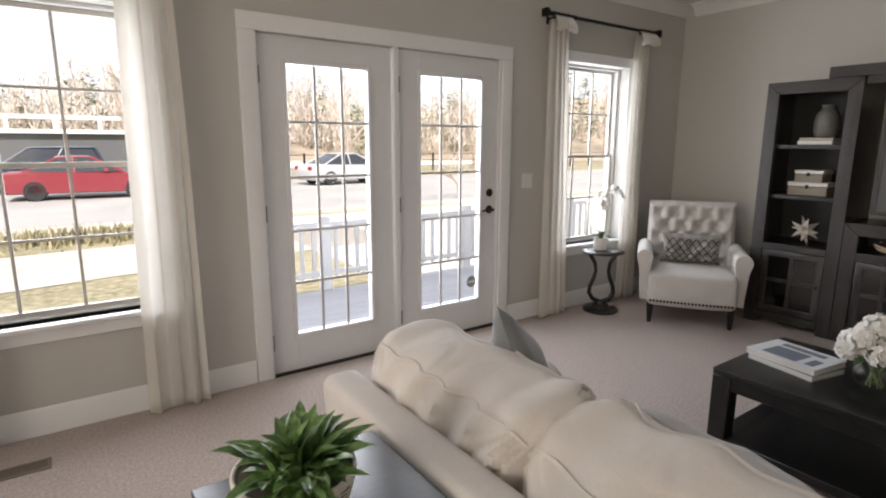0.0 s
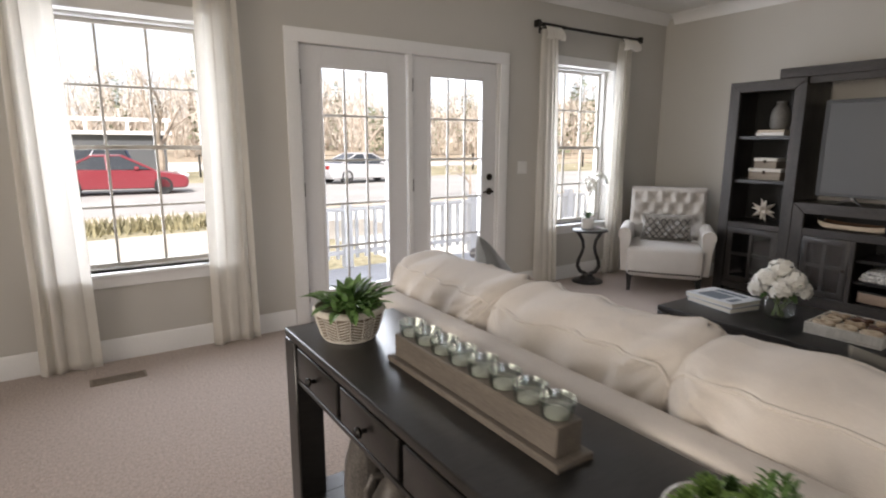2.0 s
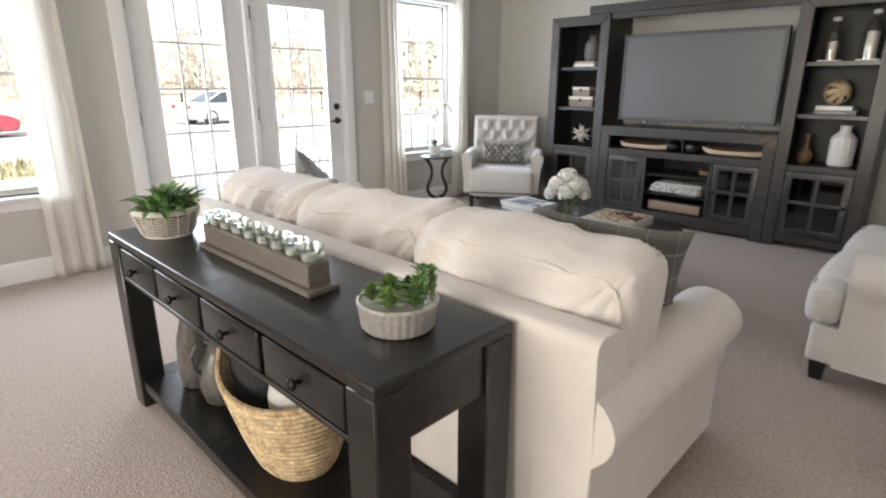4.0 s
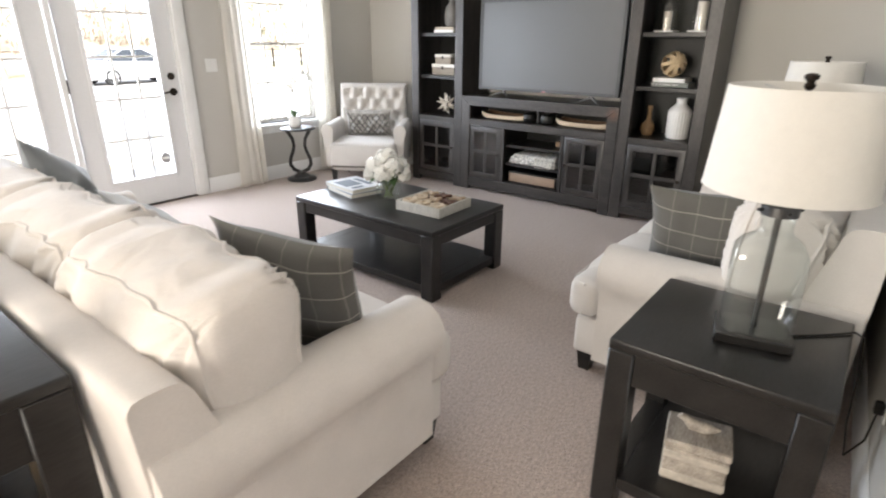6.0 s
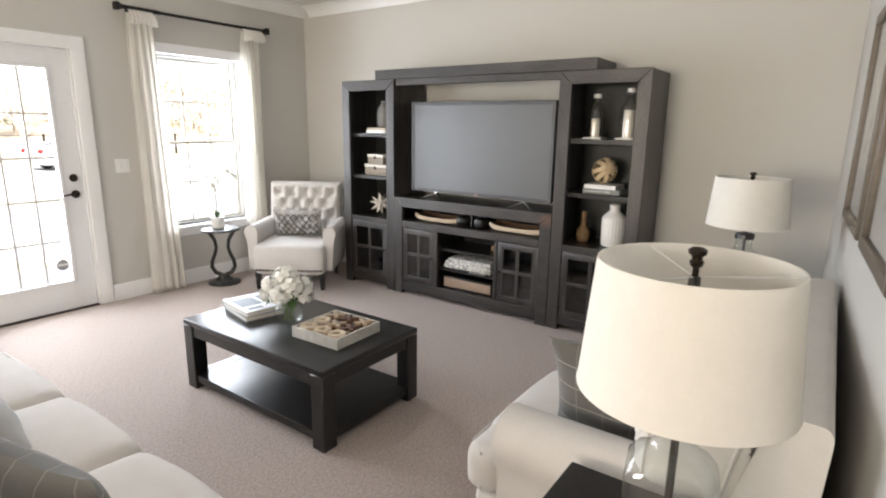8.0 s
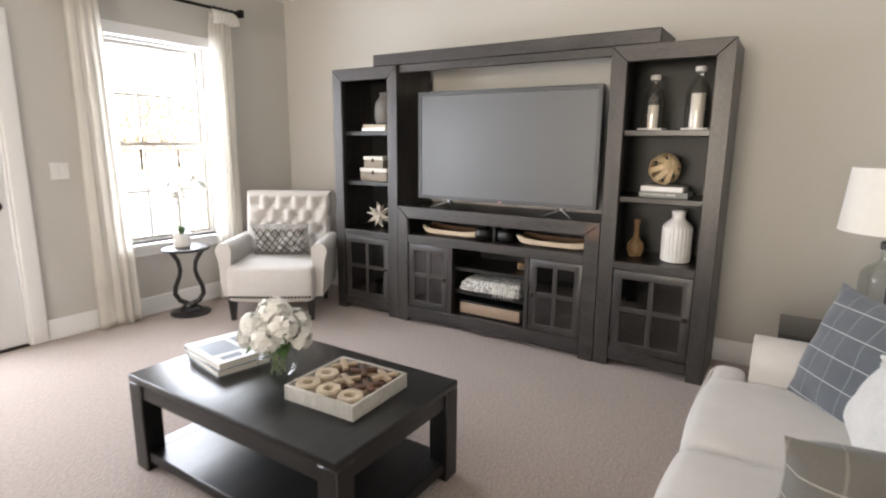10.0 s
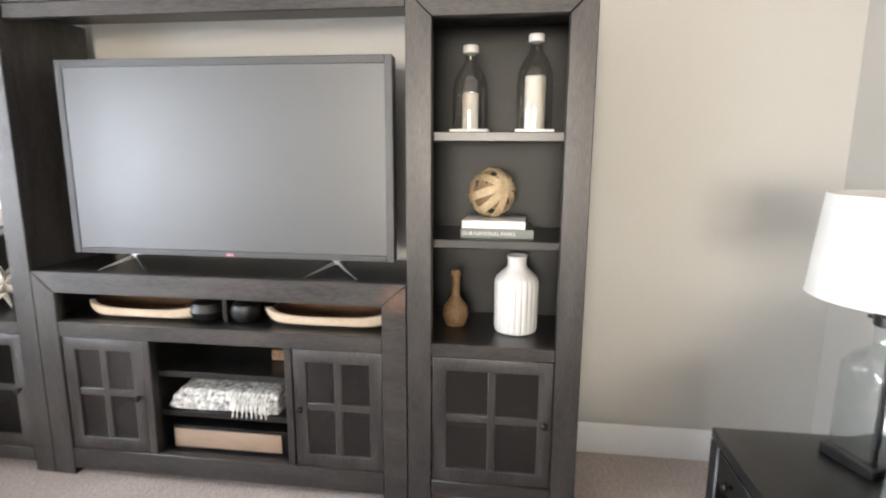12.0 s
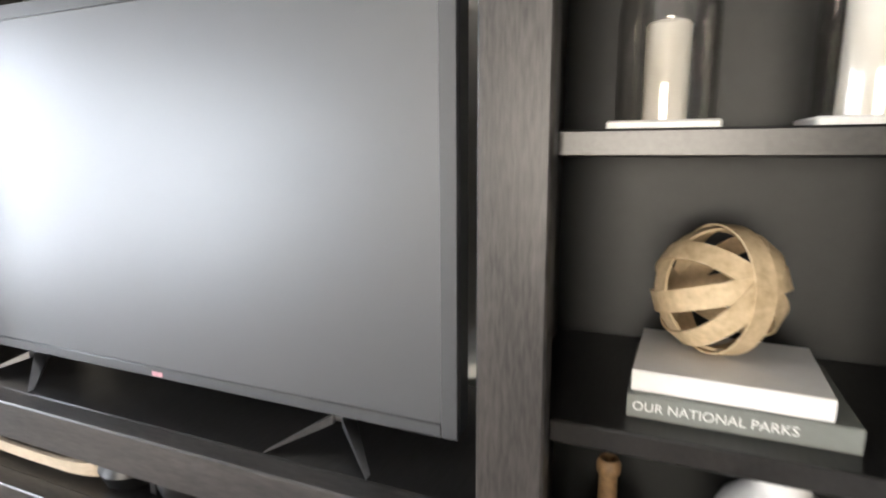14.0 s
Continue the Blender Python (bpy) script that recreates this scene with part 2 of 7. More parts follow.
def round_outline(pts, r, seg=5):
    """Rounds the corners of a closed outline."""
    out, n = [], len(pts)
    for i in range(n):
        p, a, b = Vector(pts[i]), Vector(pts[i - 1]), Vector(pts[(i + 1) % n])
        rr = min(r, (a - p).length * 0.45, (b - p).length * 0.45)
        s, e = p + (a - p).normalized() * rr, p + (b - p).normalized() * rr
        for k in range(seg + 1):
            u = k / seg
            q = (1 - u) ** 2 * s + 2 * u * (1 - u) * p + u * u * e
            out.append((q.x, q.y))
    return out


def pillow_mesh(w, h, d, seed=0, puff=2.4, wrinkle=0.006, n=26, corner=0.0, sag=0.0):
    """A stuffed cushion: w along x, h along z, d thick along y, with a seamed rim and folds running to the corners."""
    bm = bmesh.new()
    grid = {}
    for side in (1, -1):
        for i in range(n + 1):
            for j in range(n + 1):
                u, v = 2 * i / n - 1, 2 * j / n - 1
                rim = i in (0, n) or j in (0, n)
                if rim and (0, i, j) in grid:
                    grid[side, i, j] = grid[0, i, j]
                    continue
                f = (max(0.0, 1 - abs(u) ** puff) * max(0.0, 1 - abs(v) ** puff)) ** 0.5
                pull = 1 - 0.05 * (1 - abs(v) ** 2) * abs(u) ** 4 + corner * (abs(u * v)) ** 3
                pullv = 1 - 0.05 * (1 - abs(u) ** 2) * abs(v) ** 4 + corner * (abs(u * v)) ** 3
                x, z = u * w / 2 * pull, v * h / 2 * pullv
                fold = noise.noise((x * 7 + seed * 3.1, z * 7 * (1 + abs(u)), seed + side * 5)) * wrinkle * 2
                fold += wrinkle * math.sin(9 * math.atan2(v * 1.01, u) + seed) * (u * u + v * v) * 0.5 * f
                y = side * (d / 2 * f) + fold * (0.3 + f)
                z -= sag * (1 - abs(u) ** 2) * max(0, v) * h
                vert = bm.verts.new((x, y, z))
                grid[side, i, j] = vert
                if rim:
                    grid[0, i, j] = vert
    for side in (1, -1):
        for i in range(n):
            for j in range(n):
                q = [grid[side, i, j], grid[side, i + 1, j], grid[side, i + 1, j + 1], grid[side, i, j + 1]]
                bm.faces.new(q if side < 0 else q[::-1])
    return bm


def rounded_block(lo, hi, r, puff=0.0, seed=0, cuts=14, wr=0.0):
    """An upholstered block: rounded edges, bulging faces and slight folds."""
    lo, hi = Vector(lo), Vector(hi)
    c, s = (lo + hi) / 2, (hi - lo) / 2
    bm = bmesh.new()
    bmesh.ops.create_cube(bm, size=2)
    bmesh.ops.subdivide_edges(bm, edges=bm.edges[:], cuts=cuts, use_grid_fill=True)
    for v in bm.verts:
        p = Vector(v.co)
        q = Vector([math.copysign(abs(k) ** 0.8, k) * a for k, a in zip(p, s)])
        core = Vector([max(-a + r, min(a - r, k)) for k, a in zip(q, s)])
        d = q - core
        if d.length > 1e-6:
            q = core + d.normalized() * r
        e = [1 - abs(k / a) ** 2 if a else 0 for k, a in zip(core, s)]
        bul = Vector([puff * (k / a) * (e[(i + 1) % 3] * e[(i + 2) % 3]) if a else 0 for i, (k, a) in enumerate(zip(q, s))])
        q += bul
        if wr:
            q += Vector(p).normalized() * wr * noise.noise((q.x * 6 + seed, q.y * 6, q.z * 6))
        v.co = c + q
    return bm


def finish(name, bm, mat, smooth=True):
    me = bpy.data.meshes.new(name)
    bmesh.ops.recalc_face_normals(bm, faces=bm.faces[:])
    bm.to_mesh(me)
    bm.free()
    for mm in mat if isinstance(mat, (list, tuple)) else [mat]:
        me.materials.append(mm)
    if smooth:
        me.polygons.foreach_set("use_smooth", [True] * len(me.polygons))
        me.set_sharp_from_angle(angle=radians(38))
    return me


def part(name, bm, mat, parent, label="", m=None):
    ob = new(name, finish(name, bm, mat))
    ob.parent = parent
    if m is not None:
        ob.matrix_local = m
    if label:
        ob["label"] = label
    return ob


def share(name, mesh, parent, m):
    ob = new(name, mesh)
    ob.parent = parent
    ob.matrix_local = m
    return ob


def thing(name, label, category, m=None, group="", kind=""):
    ob = new(name)
    ob.empty_display_size = 0.1
    if m is not None:
        ob.matrix_world = m
    return tagged(ob, label, category, group, kind)


def solid(name, bm, mat, label, category, m=None, group="", kind=""):
    ob = new(name, finish(name, bm, mat))
    if m is not None:
        ob.matrix_world = m
    return tagged(ob, label, category, group, kind)


# ---------------------------------------------------------------- structure
NY, EX, CZ = 3.40, 5.65, 2.74                     # north wall, east wall, ceiling
WX, BY, SX = -3.5, -5.0, 1.75                     # west wall, back wall, where the south wall begins
T = 0.20
SE, SW = -1.56, -1.76                             # the south wall runs a little askew
DOOR = (1.49, 3.32, 2.06)
WINS = [(-0.035, 0.900), (3.965, 4.815)]
WZ = (0.572, 2.11)

floor = solid("floor", box((WX, BY, -0.08), (EX, NY + 0.03, 0.0), 0), CARPET, "beige cut-pile carpet over the whole room", "carpet", kind="structure")
ceiling = solid("ceiling", box((WX - T, BY - T, CZ), (EX + T, NY + T, CZ + 0.2), 0), CEIL, "flat white painted ceiling", "ceiling", kind="structure")


def north_wall():
    bm = bmesh.new()
    xs = [WX - T, WINS[0][0], WINS[0][1], DOOR[0], DOOR[1], WINS[1][0], WINS[1][1], EX + T]
    for i in range(0, 8, 2):
        bx(bm, (xs[i], NY, -0.3), (xs[i + 1], NY + T, CZ))
    for a, b in WINS:
        bx(bm, (a, NY, -0.3), (b, NY + T, WZ[0]))
        bx(bm, (a, NY, WZ[1]), (b, NY + T, CZ))
    bx(bm, (DOOR[0], NY, DOOR[2]), (DOOR[1], NY + T, CZ))
    bx(bm, (DOOR[0], NY + 0.03, -0.3), (DOOR[1], NY + T, -0.01))
    return solid("wall_north", bm, WALL, "pale grey painted wall with double doors and windows", "wall", kind="structure")


north_wall()
solid("wall_east", box((EX, SE - T, -0.3), (EX + T, NY, CZ), 0), WALL, "pale warm grey painted wall behind the media unit", "wall", kind="structure")


def sy(x):
    """The south wall's face at x."""
    return SW + (SE - SW) * (x - SX) / (EX - SX)


bm = extrude_outline(bmesh.new(), [(SX, SW), (EX, SE), (EX, SE - T), (SX, SW - T)], -0.3, CZ, "z")
solid("wall_south", bm, WALL, "pale grey painted wall behind the loveseat", "wall", kind="structure")
bm = bmesh.new()
bx(bm, (WX - T, BY - T, -0.3), (WX, -1.2, CZ))
bx(bm, (WX - T, 1.6, -0.3), (WX, NY, CZ))
bx(bm, (WX - T, -1.2, -0.3), (WX, 1.6, 0.7))
bx(bm, (WX - T, -1.2, 2.3), (WX, 1.6, CZ))
solid("wall_west", bm, WALL, "pale grey painted wall", "wall", kind="structure")
bm = bmesh.new()
bx(bm, (WX, BY - T, -0.3), (-1.95, BY, CZ))
bx(bm, (0.35, BY - T, -0.3), (SX, BY, CZ))
bx(bm, (-1.95, BY - T, -0.3), (0.35, BY, 0.7))
bx(bm, (-1.95, BY - T, 2.3), (0.35, BY, CZ))
solid("wall_back", bm, WALL, "pale grey painted wall", "wall", kind="structure")
solid("wall_side", box((SX, BY - T, -0.3), (SX + T, SW - T, CZ), 0), WALL, "pale grey painted wall", "wall", kind="structure")

BASE = [(0, 0), (0.016, 0), (0.016, 0.105), (0.010, 0.125), (0.010, 0.132), (0.004, 0.142), (0, 0.142)]


def baseboard(a, b, inward):
    """Skirting from a to b (plan points) with its moulded face towards inward."""
    a, b, n = Vector(a), Vector(b), Vector(inward)
    bm = bmesh.new()
    ends = []
    for p in (a, b):
        ends.append([bm.verts.new((p.x + n.x * d, p.y + n.y * d, z + 0.001)) for d, z in BASE])
    k = len(BASE)
    for i in range(k):
        bm.faces.new((ends[0][i], ends[0][(i + 1) % k], ends[1][(i + 1) % k], ends[1][i]))
    bm.faces.new(ends[0][::-1])
    bm.faces.new(ends[1])
    return solid("baseboard", bm, TRIM, "white painted moulded baseboard", "baseboard", kind="structure")


baseboard((WX, NY), (DOOR[0] - 0.10, NY), (0, -1))
baseboard((DOOR[1] + 0.10, NY), (EX, NY), (0, -1))
baseboard((EX, SE), (EX, NY - 0.016), (-1, 0))
baseboard((SX, SW), (EX - 0.016, sy(EX - 0.016)), (0, 1))

CROWN = [(0, 0), (0, -0.10), (0.012, -0.10), (0.018, -0.085), (0.040, -0.045), (0.075, -0.022), (0.085, -0.012), (0.10, -0.010), (0.10, 0)]


def crown(a, b, inward):
    a, b, n = Vector(a), Vector(b), Vector(inward)
    bm = bmesh.new()
    ends = [[bm.verts.new((p.x + n.x * d, p.y + n.y * d, CZ + z - 0.001)) for d, z in CROWN] for p in (a, b)]
    k = len(CROWN)
    for i in range(k):
        bm.faces.new((ends[0][i], ends[0][(i + 1) % k], ends[1][(i + 1) % k], ends[1][i]))
    bm.faces.new(ends[0][::-1])
    bm.faces.new(ends[1])
    return solid("crown_moulding", bm, TRIM, "white crown moulding under the ceiling", "moulding", kind="structure")


crown((WX, NY), (EX, NY), (0, -1))
crown((EX, SE), (EX, NY - 0.10), (-1, 0))
crown((SX, SW), (EX - 0.10, sy(EX - 0.10)), (0, 1))


def window(i, x0, x1):
    """A double-hung window of two sashes, each with six panes, casing, stool and apron."""
    z0, z1 = WZ
    w = thing("window_%d" % i, "white double-hung window with six panes a sash", "window", pose(0, 0, 0), kind="structure")
    zm = 1.335
    f = bmesh.new()
    y = NY + 0.09
    for lo, hi in (((x0, y, z0), (x0 + 0.028, y + 0.08, z1)), ((x1 - 0.028, y, z0), (x1, y + 0.08, z1)),
                   ((x0 + 0.028, y, z1 - 0.02), (x1 - 0.028, y + 0.08, z1)), ((x0 + 0.028, y, z0), (x1 - 0.028, y + 0.08, z0 + 0.012))):
        bx(f, lo, hi, 0.002)
    part("window_frame", f, TRIM, w)
    for k, (a, b, yy) in enumerate(((z0 + 0.012, zm + 0.014, y + 0.012), (zm - 0.014, z1 - 0.02, y + 0.042))):
        s = bmesh.new()
        xa, xb, th, st = x0 + 0.028, x1 - 0.028, 0.026, 0.027
        for lo, hi in (((xa, yy, a), (xa + st, yy + th, b)), ((xb - st, yy, a), (xb, yy + th, b)),
                       ((xa + st, yy, a), (xb - st, yy + th, a + st)), ((xa + st, yy, b - st), (xb - st, yy + th, b))):
            bx(s, lo, hi, 0.002)
        sash = part("sash", s, SASH, w)
        gx0, gx1, gz0, gz1 = xa + st, xb - st, a + st, b - st
        for c in (1, 2):
            xm = gx0 + (gx1 - gx0) * c / 3
            part("muntin", bx(bmesh.new(), (xm - 0.008, yy + 0.004, gz0), (xm + 0.008, yy + th - 0.004, gz1), 0.002), SASH, sash)
        zc = (gz0 + gz1) / 2
        part("muntin", bx(bmesh.new(), (gx0, yy + 0.006, zc - 0.008), (gx1, yy + th - 0.006, zc + 0.008), 0.002), SASH, sash)
        p = part("pane", bx(bmesh.new(), (gx0, yy + 0.011, gz0), (gx1, yy + 0.015, gz1)), PANE, sash, "clear glass pane")
        p.visible_shadow = False
    c = bmesh.new()
    cw = 0.085
    bx(c, (x0 - cw, NY - 0.018, z0), (x0, NY, z1), 0.004)
    bx(c, (x1, NY - 0.018, z0), (x1 + cw, NY, z1), 0.004)
    bx(c, (x0 - cw, NY - 0.020, z1), (x1 + cw, NY, z1 + cw), 0.004)
    part("window_casing", c, TRIM, w)
    part("window_sill", bx(bmesh.new(), (x0 - cw - 0.02, NY - 0.055, z0 - 0.024), (x1 + cw + 0.02, NY + 0.09, z0), 0.006, 3), TRIM, w)
    part("apron", bx(bmesh.new(), (x0 - cw, NY - 0.016, z0 - 0.095), (x1 + cw, NY, z0 - 0.024), 0.004), TRIM, w)
    return w


for i, (a, b) in enumerate(WINS):
    window(i + 1, a, b)


def glazed_door(name, x0, x1, gx0, gx1, hinge_left, lever):
    z0, z1, gz0, gz1 = 0.012, DOOR[2] - 0.008, 0.25, 1.90
    y0, y1 = NY + 0.022, NY + 0.066
    d = thing(name, "white glazed exterior door with fifteen panes, shut", "door", pose(0, 0, 0), kind="structure")
    s = bmesh.new()
    bx(s, (x0, y0, z0), (gx0, y1, z1), 0.002)
    bx(s, (gx1, y0, z0), (x1, y1, z1), 0.002)
    bx(s, (gx0, y0, gz1), (gx1, y1, z1), 0)
    bx(s, (gx0, y0, z0), (gx1, y1, gz0), 0)
    leaf = part("leaf", s, DOORPAINT, d)
    g = bmesh.new()
    for lo, hi in (((gx0 - 0.028, y0 - 0.010, gz0 - 0.028), (gx0, y0, gz1 + 0.028)), ((gx1, y0 - 0.010, gz0 - 0.028), (gx1 + 0.028, y0, gz1 + 0.028)),
                   ((gx0, y0 - 0.010, gz1), (gx1, y0, gz1 + 0.028)), ((gx0, y0 - 0.010, gz0 - 0.028), (gx1, y0, gz0))):
        bx(g, lo, hi, 0.004)
    part("glazing_bead", g, DOORPAINT, leaf)
    p = part("pane", box((gx0, y0 + 0.018, gz0), (gx1, y0 + 0.024, gz1), 0), PANE, leaf, "clear glass pane")
    p.visible_shadow = False
    for c in (1, 2):
        xm = gx0 + (gx1 - gx0) * c / 3
        part("muntin", bx(bmesh.new(), (xm - 0.009, y0 + 0.002, gz0), (xm + 0.009, y0 + 0.016, gz1), 0.003), MUNTIN, leaf)
    for c in range(1, 5):
        zm = gz0 + (gz1 - gz0) * c / 5
        part("muntin", bx(bmesh.new(), (gx0, y0 + 0.004, zm - 0.009), (gx1, y0 + 0.014, zm + 0.009), 0.003), MUNTIN, leaf)
    if lever:
        xk = x1 - 0.062
        k = bmesh.new()
        rot = Matrix.Translation((xk, y0, 1.075)) @ Matrix.Rotation(radians(90), 4, "X")
        lathe(k, [(0.031, 0), (0.031, 0.006), (0.026, 0.012), (0.012, 0.014), (0.012, 0.02)], 24)
        bx(k, (-0.005, -0.016, 0.02), (0.005, 0.016, 0.032), 0.003)
        bmesh.ops.transform(k, matrix=rot, verts=k.verts)
        part("deadbolt", k, BRONZE, d, "dark bronze thumb-turn deadbolt")
        k = bmesh.new()
        lathe(k, [(0.032, 0), (0.032, 0.006), (0.026, 0.011), (0.011, 0.013), (0.011, 0.04)], 24)
        tube(k, [(0.012, 0, 0.042), (-0.01, 0, 0.046), (-0.05, 0.004, 0.046), (-0.10, -0.004, 0.045)], [0.011, 0.011, 0.009, 0.007], 10)
        bmesh.ops.transform(k, matrix=Matrix.Translation((xk, y0, 0.945)) @ Matrix.Rotation(radians(90), 4, "X"), verts=k.verts)
        part("door_handle", k, BRONZE, d, "dark bronze lever handle")
    xh = x0 - 0.006 if hinge_left else x1 + 0.006
    for z in (0.22, 1.03, 1.83):
        h = bmesh.new()
        tube(h, [(xh, y0 - 0.008, z - 0.05), (xh, y0 - 0.008, z + 0.05)], 0.008, 10)
        part("hinge", h, BRONZE, d, "dark bronze butt hinge")
    return d


glazed_door("door_1", DOOR[0] + 0.022, 2.378, 1.672, 2.203, True, False)
glazed_door("door_2", 2.436, DOOR[1] - 0.022, 2.608, 3.139, True, True)
bm = bmesh.new()
bx(bm, (DOOR[0], NY + 0.004, 0), (DOOR[0] + 0.016, NY + T, DOOR[2]), 0.002)
bx(bm, (DOOR[1] - 0.016, NY + 0.004, 0), (DOOR[1], NY + T, DOOR[2]), 0.002)
bx(bm, (2.386, NY - 0.002, 0), (2.424, NY + 0.14, DOOR[2]), 0.003)
bx(bm, (DOOR[0] + 0.016, NY + 0.075, DOOR[2] - 0.02), (2.386, NY + T, DOOR[2]), 0.002)
bx(bm, (2.424, NY + 0.075, DOOR[2] - 0.02), (DOOR[1] - 0.016, NY + T, DOOR[2]), 0.002)
solid("door_jamb", bm, TRIM, "white painted jamb and mullion between the doors", "door frame", kind="structure")
bm = bmesh.new()
for lo, hi in (((DOOR[0] - 0.095, NY - 0.020, 0.002), (DOOR[0] + 0.004, NY, DOOR[2])), ((DOOR[1] - 0.004, NY - 0.020, 0.002), (DOOR[1] + 0.095, NY, DOOR[2])),
               ((DOOR[0] - 0.095, NY - 0.020, DOOR[2]), (DOOR[1] + 0.095, NY, DOOR[2] + 0.097))):
    bx(bm, lo, hi, 0.005, 3)
solid("door_casing", bm, TRIM, "white moulded casing round the double doors", "door frame", kind="structure")
solid("door_threshold", box((DOOR[0] + 0.016, NY - 0.005, -0.008), (DOOR[1] - 0.016, NY + 0.16, 0.010), 0.003), BRONZE, "dark metal threshold under the doors", "threshold",
      kind="structure")

# ---------------------------------------------------------------- media unit along the east wall
FX, BX = 5.15, 5.60


def soften(bm, bev=0.02, seg=3, angle=60):
    es = [e for e in bm.edges if len(e.link_faces) == 2 and e.calc_face_angle(0) > radians(angle)]
    bmesh.ops.bevel(bm, geom=es, offset=bev, segments=seg, profile=0.5, affect="EDGES")
    return bm


def glazed_cabinet_door(parent, y0, y1, z0, z1, knob_y, knob_z):
    """A framed cabinet door with four panes; its face lies just proud of the carcase."""
    f, x0, x1 = 0.052, FX + 0.006, FX + 0.028
    b = bmesh.new()
    rings = []
    for x in (x0, x1):
        for q in (0, f):
            rings.append([b.verts.new((x, yy, zz)) for yy, zz in ((y0 + q, z0 + q), (y1 - q, z0 + q), (y1 - q, z1 - q), (y0 + q, z1 - q))])
    for r0, r1 in ((0, 1), (2, 3), (0, 2), (1, 3)):
        for i in range(4):
            b.faces.new((rings[r0][i], rings[r0][(i + 1) % 4], rings[r1][(i + 1) % 4], rings[r1][i]))
    bmesh.ops.recalc_face_normals(b, faces=b.faces[:])
    d = part("door", soften(b, 0.003, 2), BLACKWOOD, parent)
    ym, zm = (y0 + y1) / 2, (z0 + z1) / 2 + 0.01
    part("muntin", bx(bmesh.new(), (x0 + 0.002, ym - 0.015, z0 + f), (x1 - 0.002, ym + 0.015, z1 - f), 0.003), BLACKWOOD, d)
    part("muntin", bx(bmesh.new(), (x0 + 0.003, y0 + f, zm - 0.015), (x1 - 0.003, y1 - f, zm + 0.015), 0.003), BLACKWOOD_H, d)
    for a, c in ((y0 + f, ym - 0.015), (ym + 0.015, y1 - f)):
        for e, g in ((z0 + f, zm - 0.015), (zm + 0.015, z1 - f)):
            part("pane", box((x0 + 0.010, a, e), (x0 + 0.014, c, g), 0), PANE_DARK, d, "dark cabinet glass")
    k = lathe(bmesh.new(), [(0.006, 0), (0.006, 0.010), (0.013, 0.016), (0.014, 0.022), (0.009, 0.028), (0.0, 0.029)], 16)
    bmesh.ops.transform(k, matrix=Matrix.Translation((x0, knob_y, knob_z)) @ Matrix.Rotation(radians(-90), 4, "Y"), verts=k.verts)
    part("knob", k, BRONZE, d, "dark metal knob")
    for z in (z0 + 0.06, z1 - 0.06):
        hy = y0 - 0.006 if knob_y > ym else y1 + 0.006
        part("hinge", tube(bmesh.new(), [(x0 + 0.004, hy, z - 0.025), (x0 + 0.004, hy, z + 0.025)], 0.006, 8), BRONZE, d)


def mitred(outline, x0, x1):
    """A board with mitred ends: its face outline as (y, z) points, swept from x0 to x1."""
    b = extrude_outline(bmesh.new(), outline, x0, x1, "x")
    bmesh.ops.recalc_face_normals(b, faces=b.faces[:])
    bmesh.ops.bevel(b, geom=b.edges[:], offset=0.003, segments=1, profile=0.5, affect="EDGES")
    return b


def tower(y0, y1, knob_right):
    t = thing("bookcase", "tall black-stained wooden bookcase with open shelves and a glazed door", "bookcase", group="media unit towers")
    st, top = 0.092, 1.915
    for a, b in ((y0, y0 + st), (y1, y1 - st)):
        part("stile", mitred([(a, 0), (b, 0), (b, top - 0.0905), (a, top - 0.0005)], FX, FX + 0.045), BLACKWOOD, t)
    part("top_rail", mitred([(y0 + 0.0005, top), (y1 - 0.0005, top), (y1 - st - 0.0005, top - 0.09), (y0 + st + 0.0005, top - 0.09)], FX, FX + 0.045), BLACKWOOD_H, t)
    for a, b in ((y0 + 0.004, y0 + 0.026), (y1 - 0.026, y1 - 0.004)):
        part("side_panel", box((FX + 0.045, a, 0), (BX, b, top - 0.002), 0.002), BLACKWOOD, t)
    part("top", box((FX + 0.045, y0 + 0.026, top - 0.03), (BX, y1 - 0.026, top - 0.003), 0.002), BLACKWOOD_H, t)
    part("back_panel", box((BX - 0.012, y0 + 0.026, 0.05), (BX - 0.002, y1 - 0.026, top - 0.03), 0), BACKPANEL, t)
    part("rail", bx(bmesh.new(), (FX + 0.001, y0 + st, 0.622), (FX + 0.045, y1 - st, 0.672), 0.003), BLACKWOOD_H, t)
    part("shelf", box((FX + 0.045, y0 + 0.026, 0.645), (BX - 0.012, y1 - 0.026, 0.670), 0), ESPRESSO, t)
    for z in (1.448, 1.060):
        part("shelf", bx(bmesh.new(), (FX + 0.050, y0 + 0.028, z - 0.034), (BX - 0.014, y1 - 0.028, z), 0.003), ESPRESSO, t)
    part("bottom_rail", bx(bmesh.new(), (FX + 0.001, y0 + st, 0.045), (FX + 0.045, y1 - st, 0.110), 0.003), BLACKWOOD_H, t)
    part("bottom", box((FX + 0.045, y0 + 0.026, 0.09), (BX - 0.012, y1 - 0.026, 0.112), 0), ESPRESSO, t)
    kn = y0 + st + 0.03 if knob_right else y1 - st - 0.03
    glazed_cabinet_door(t, y0 + st + 0.003, y1 - st - 0.003, 0.113, 0.619, kn, 0.375)
    return t


tower(-0.490, 0.150, True)
tower(1.700, 2.335, True)


WORN = worn(BLACKWOOD_H, "worn_black_wood_corner", (5.148, 0.195, 0.835))


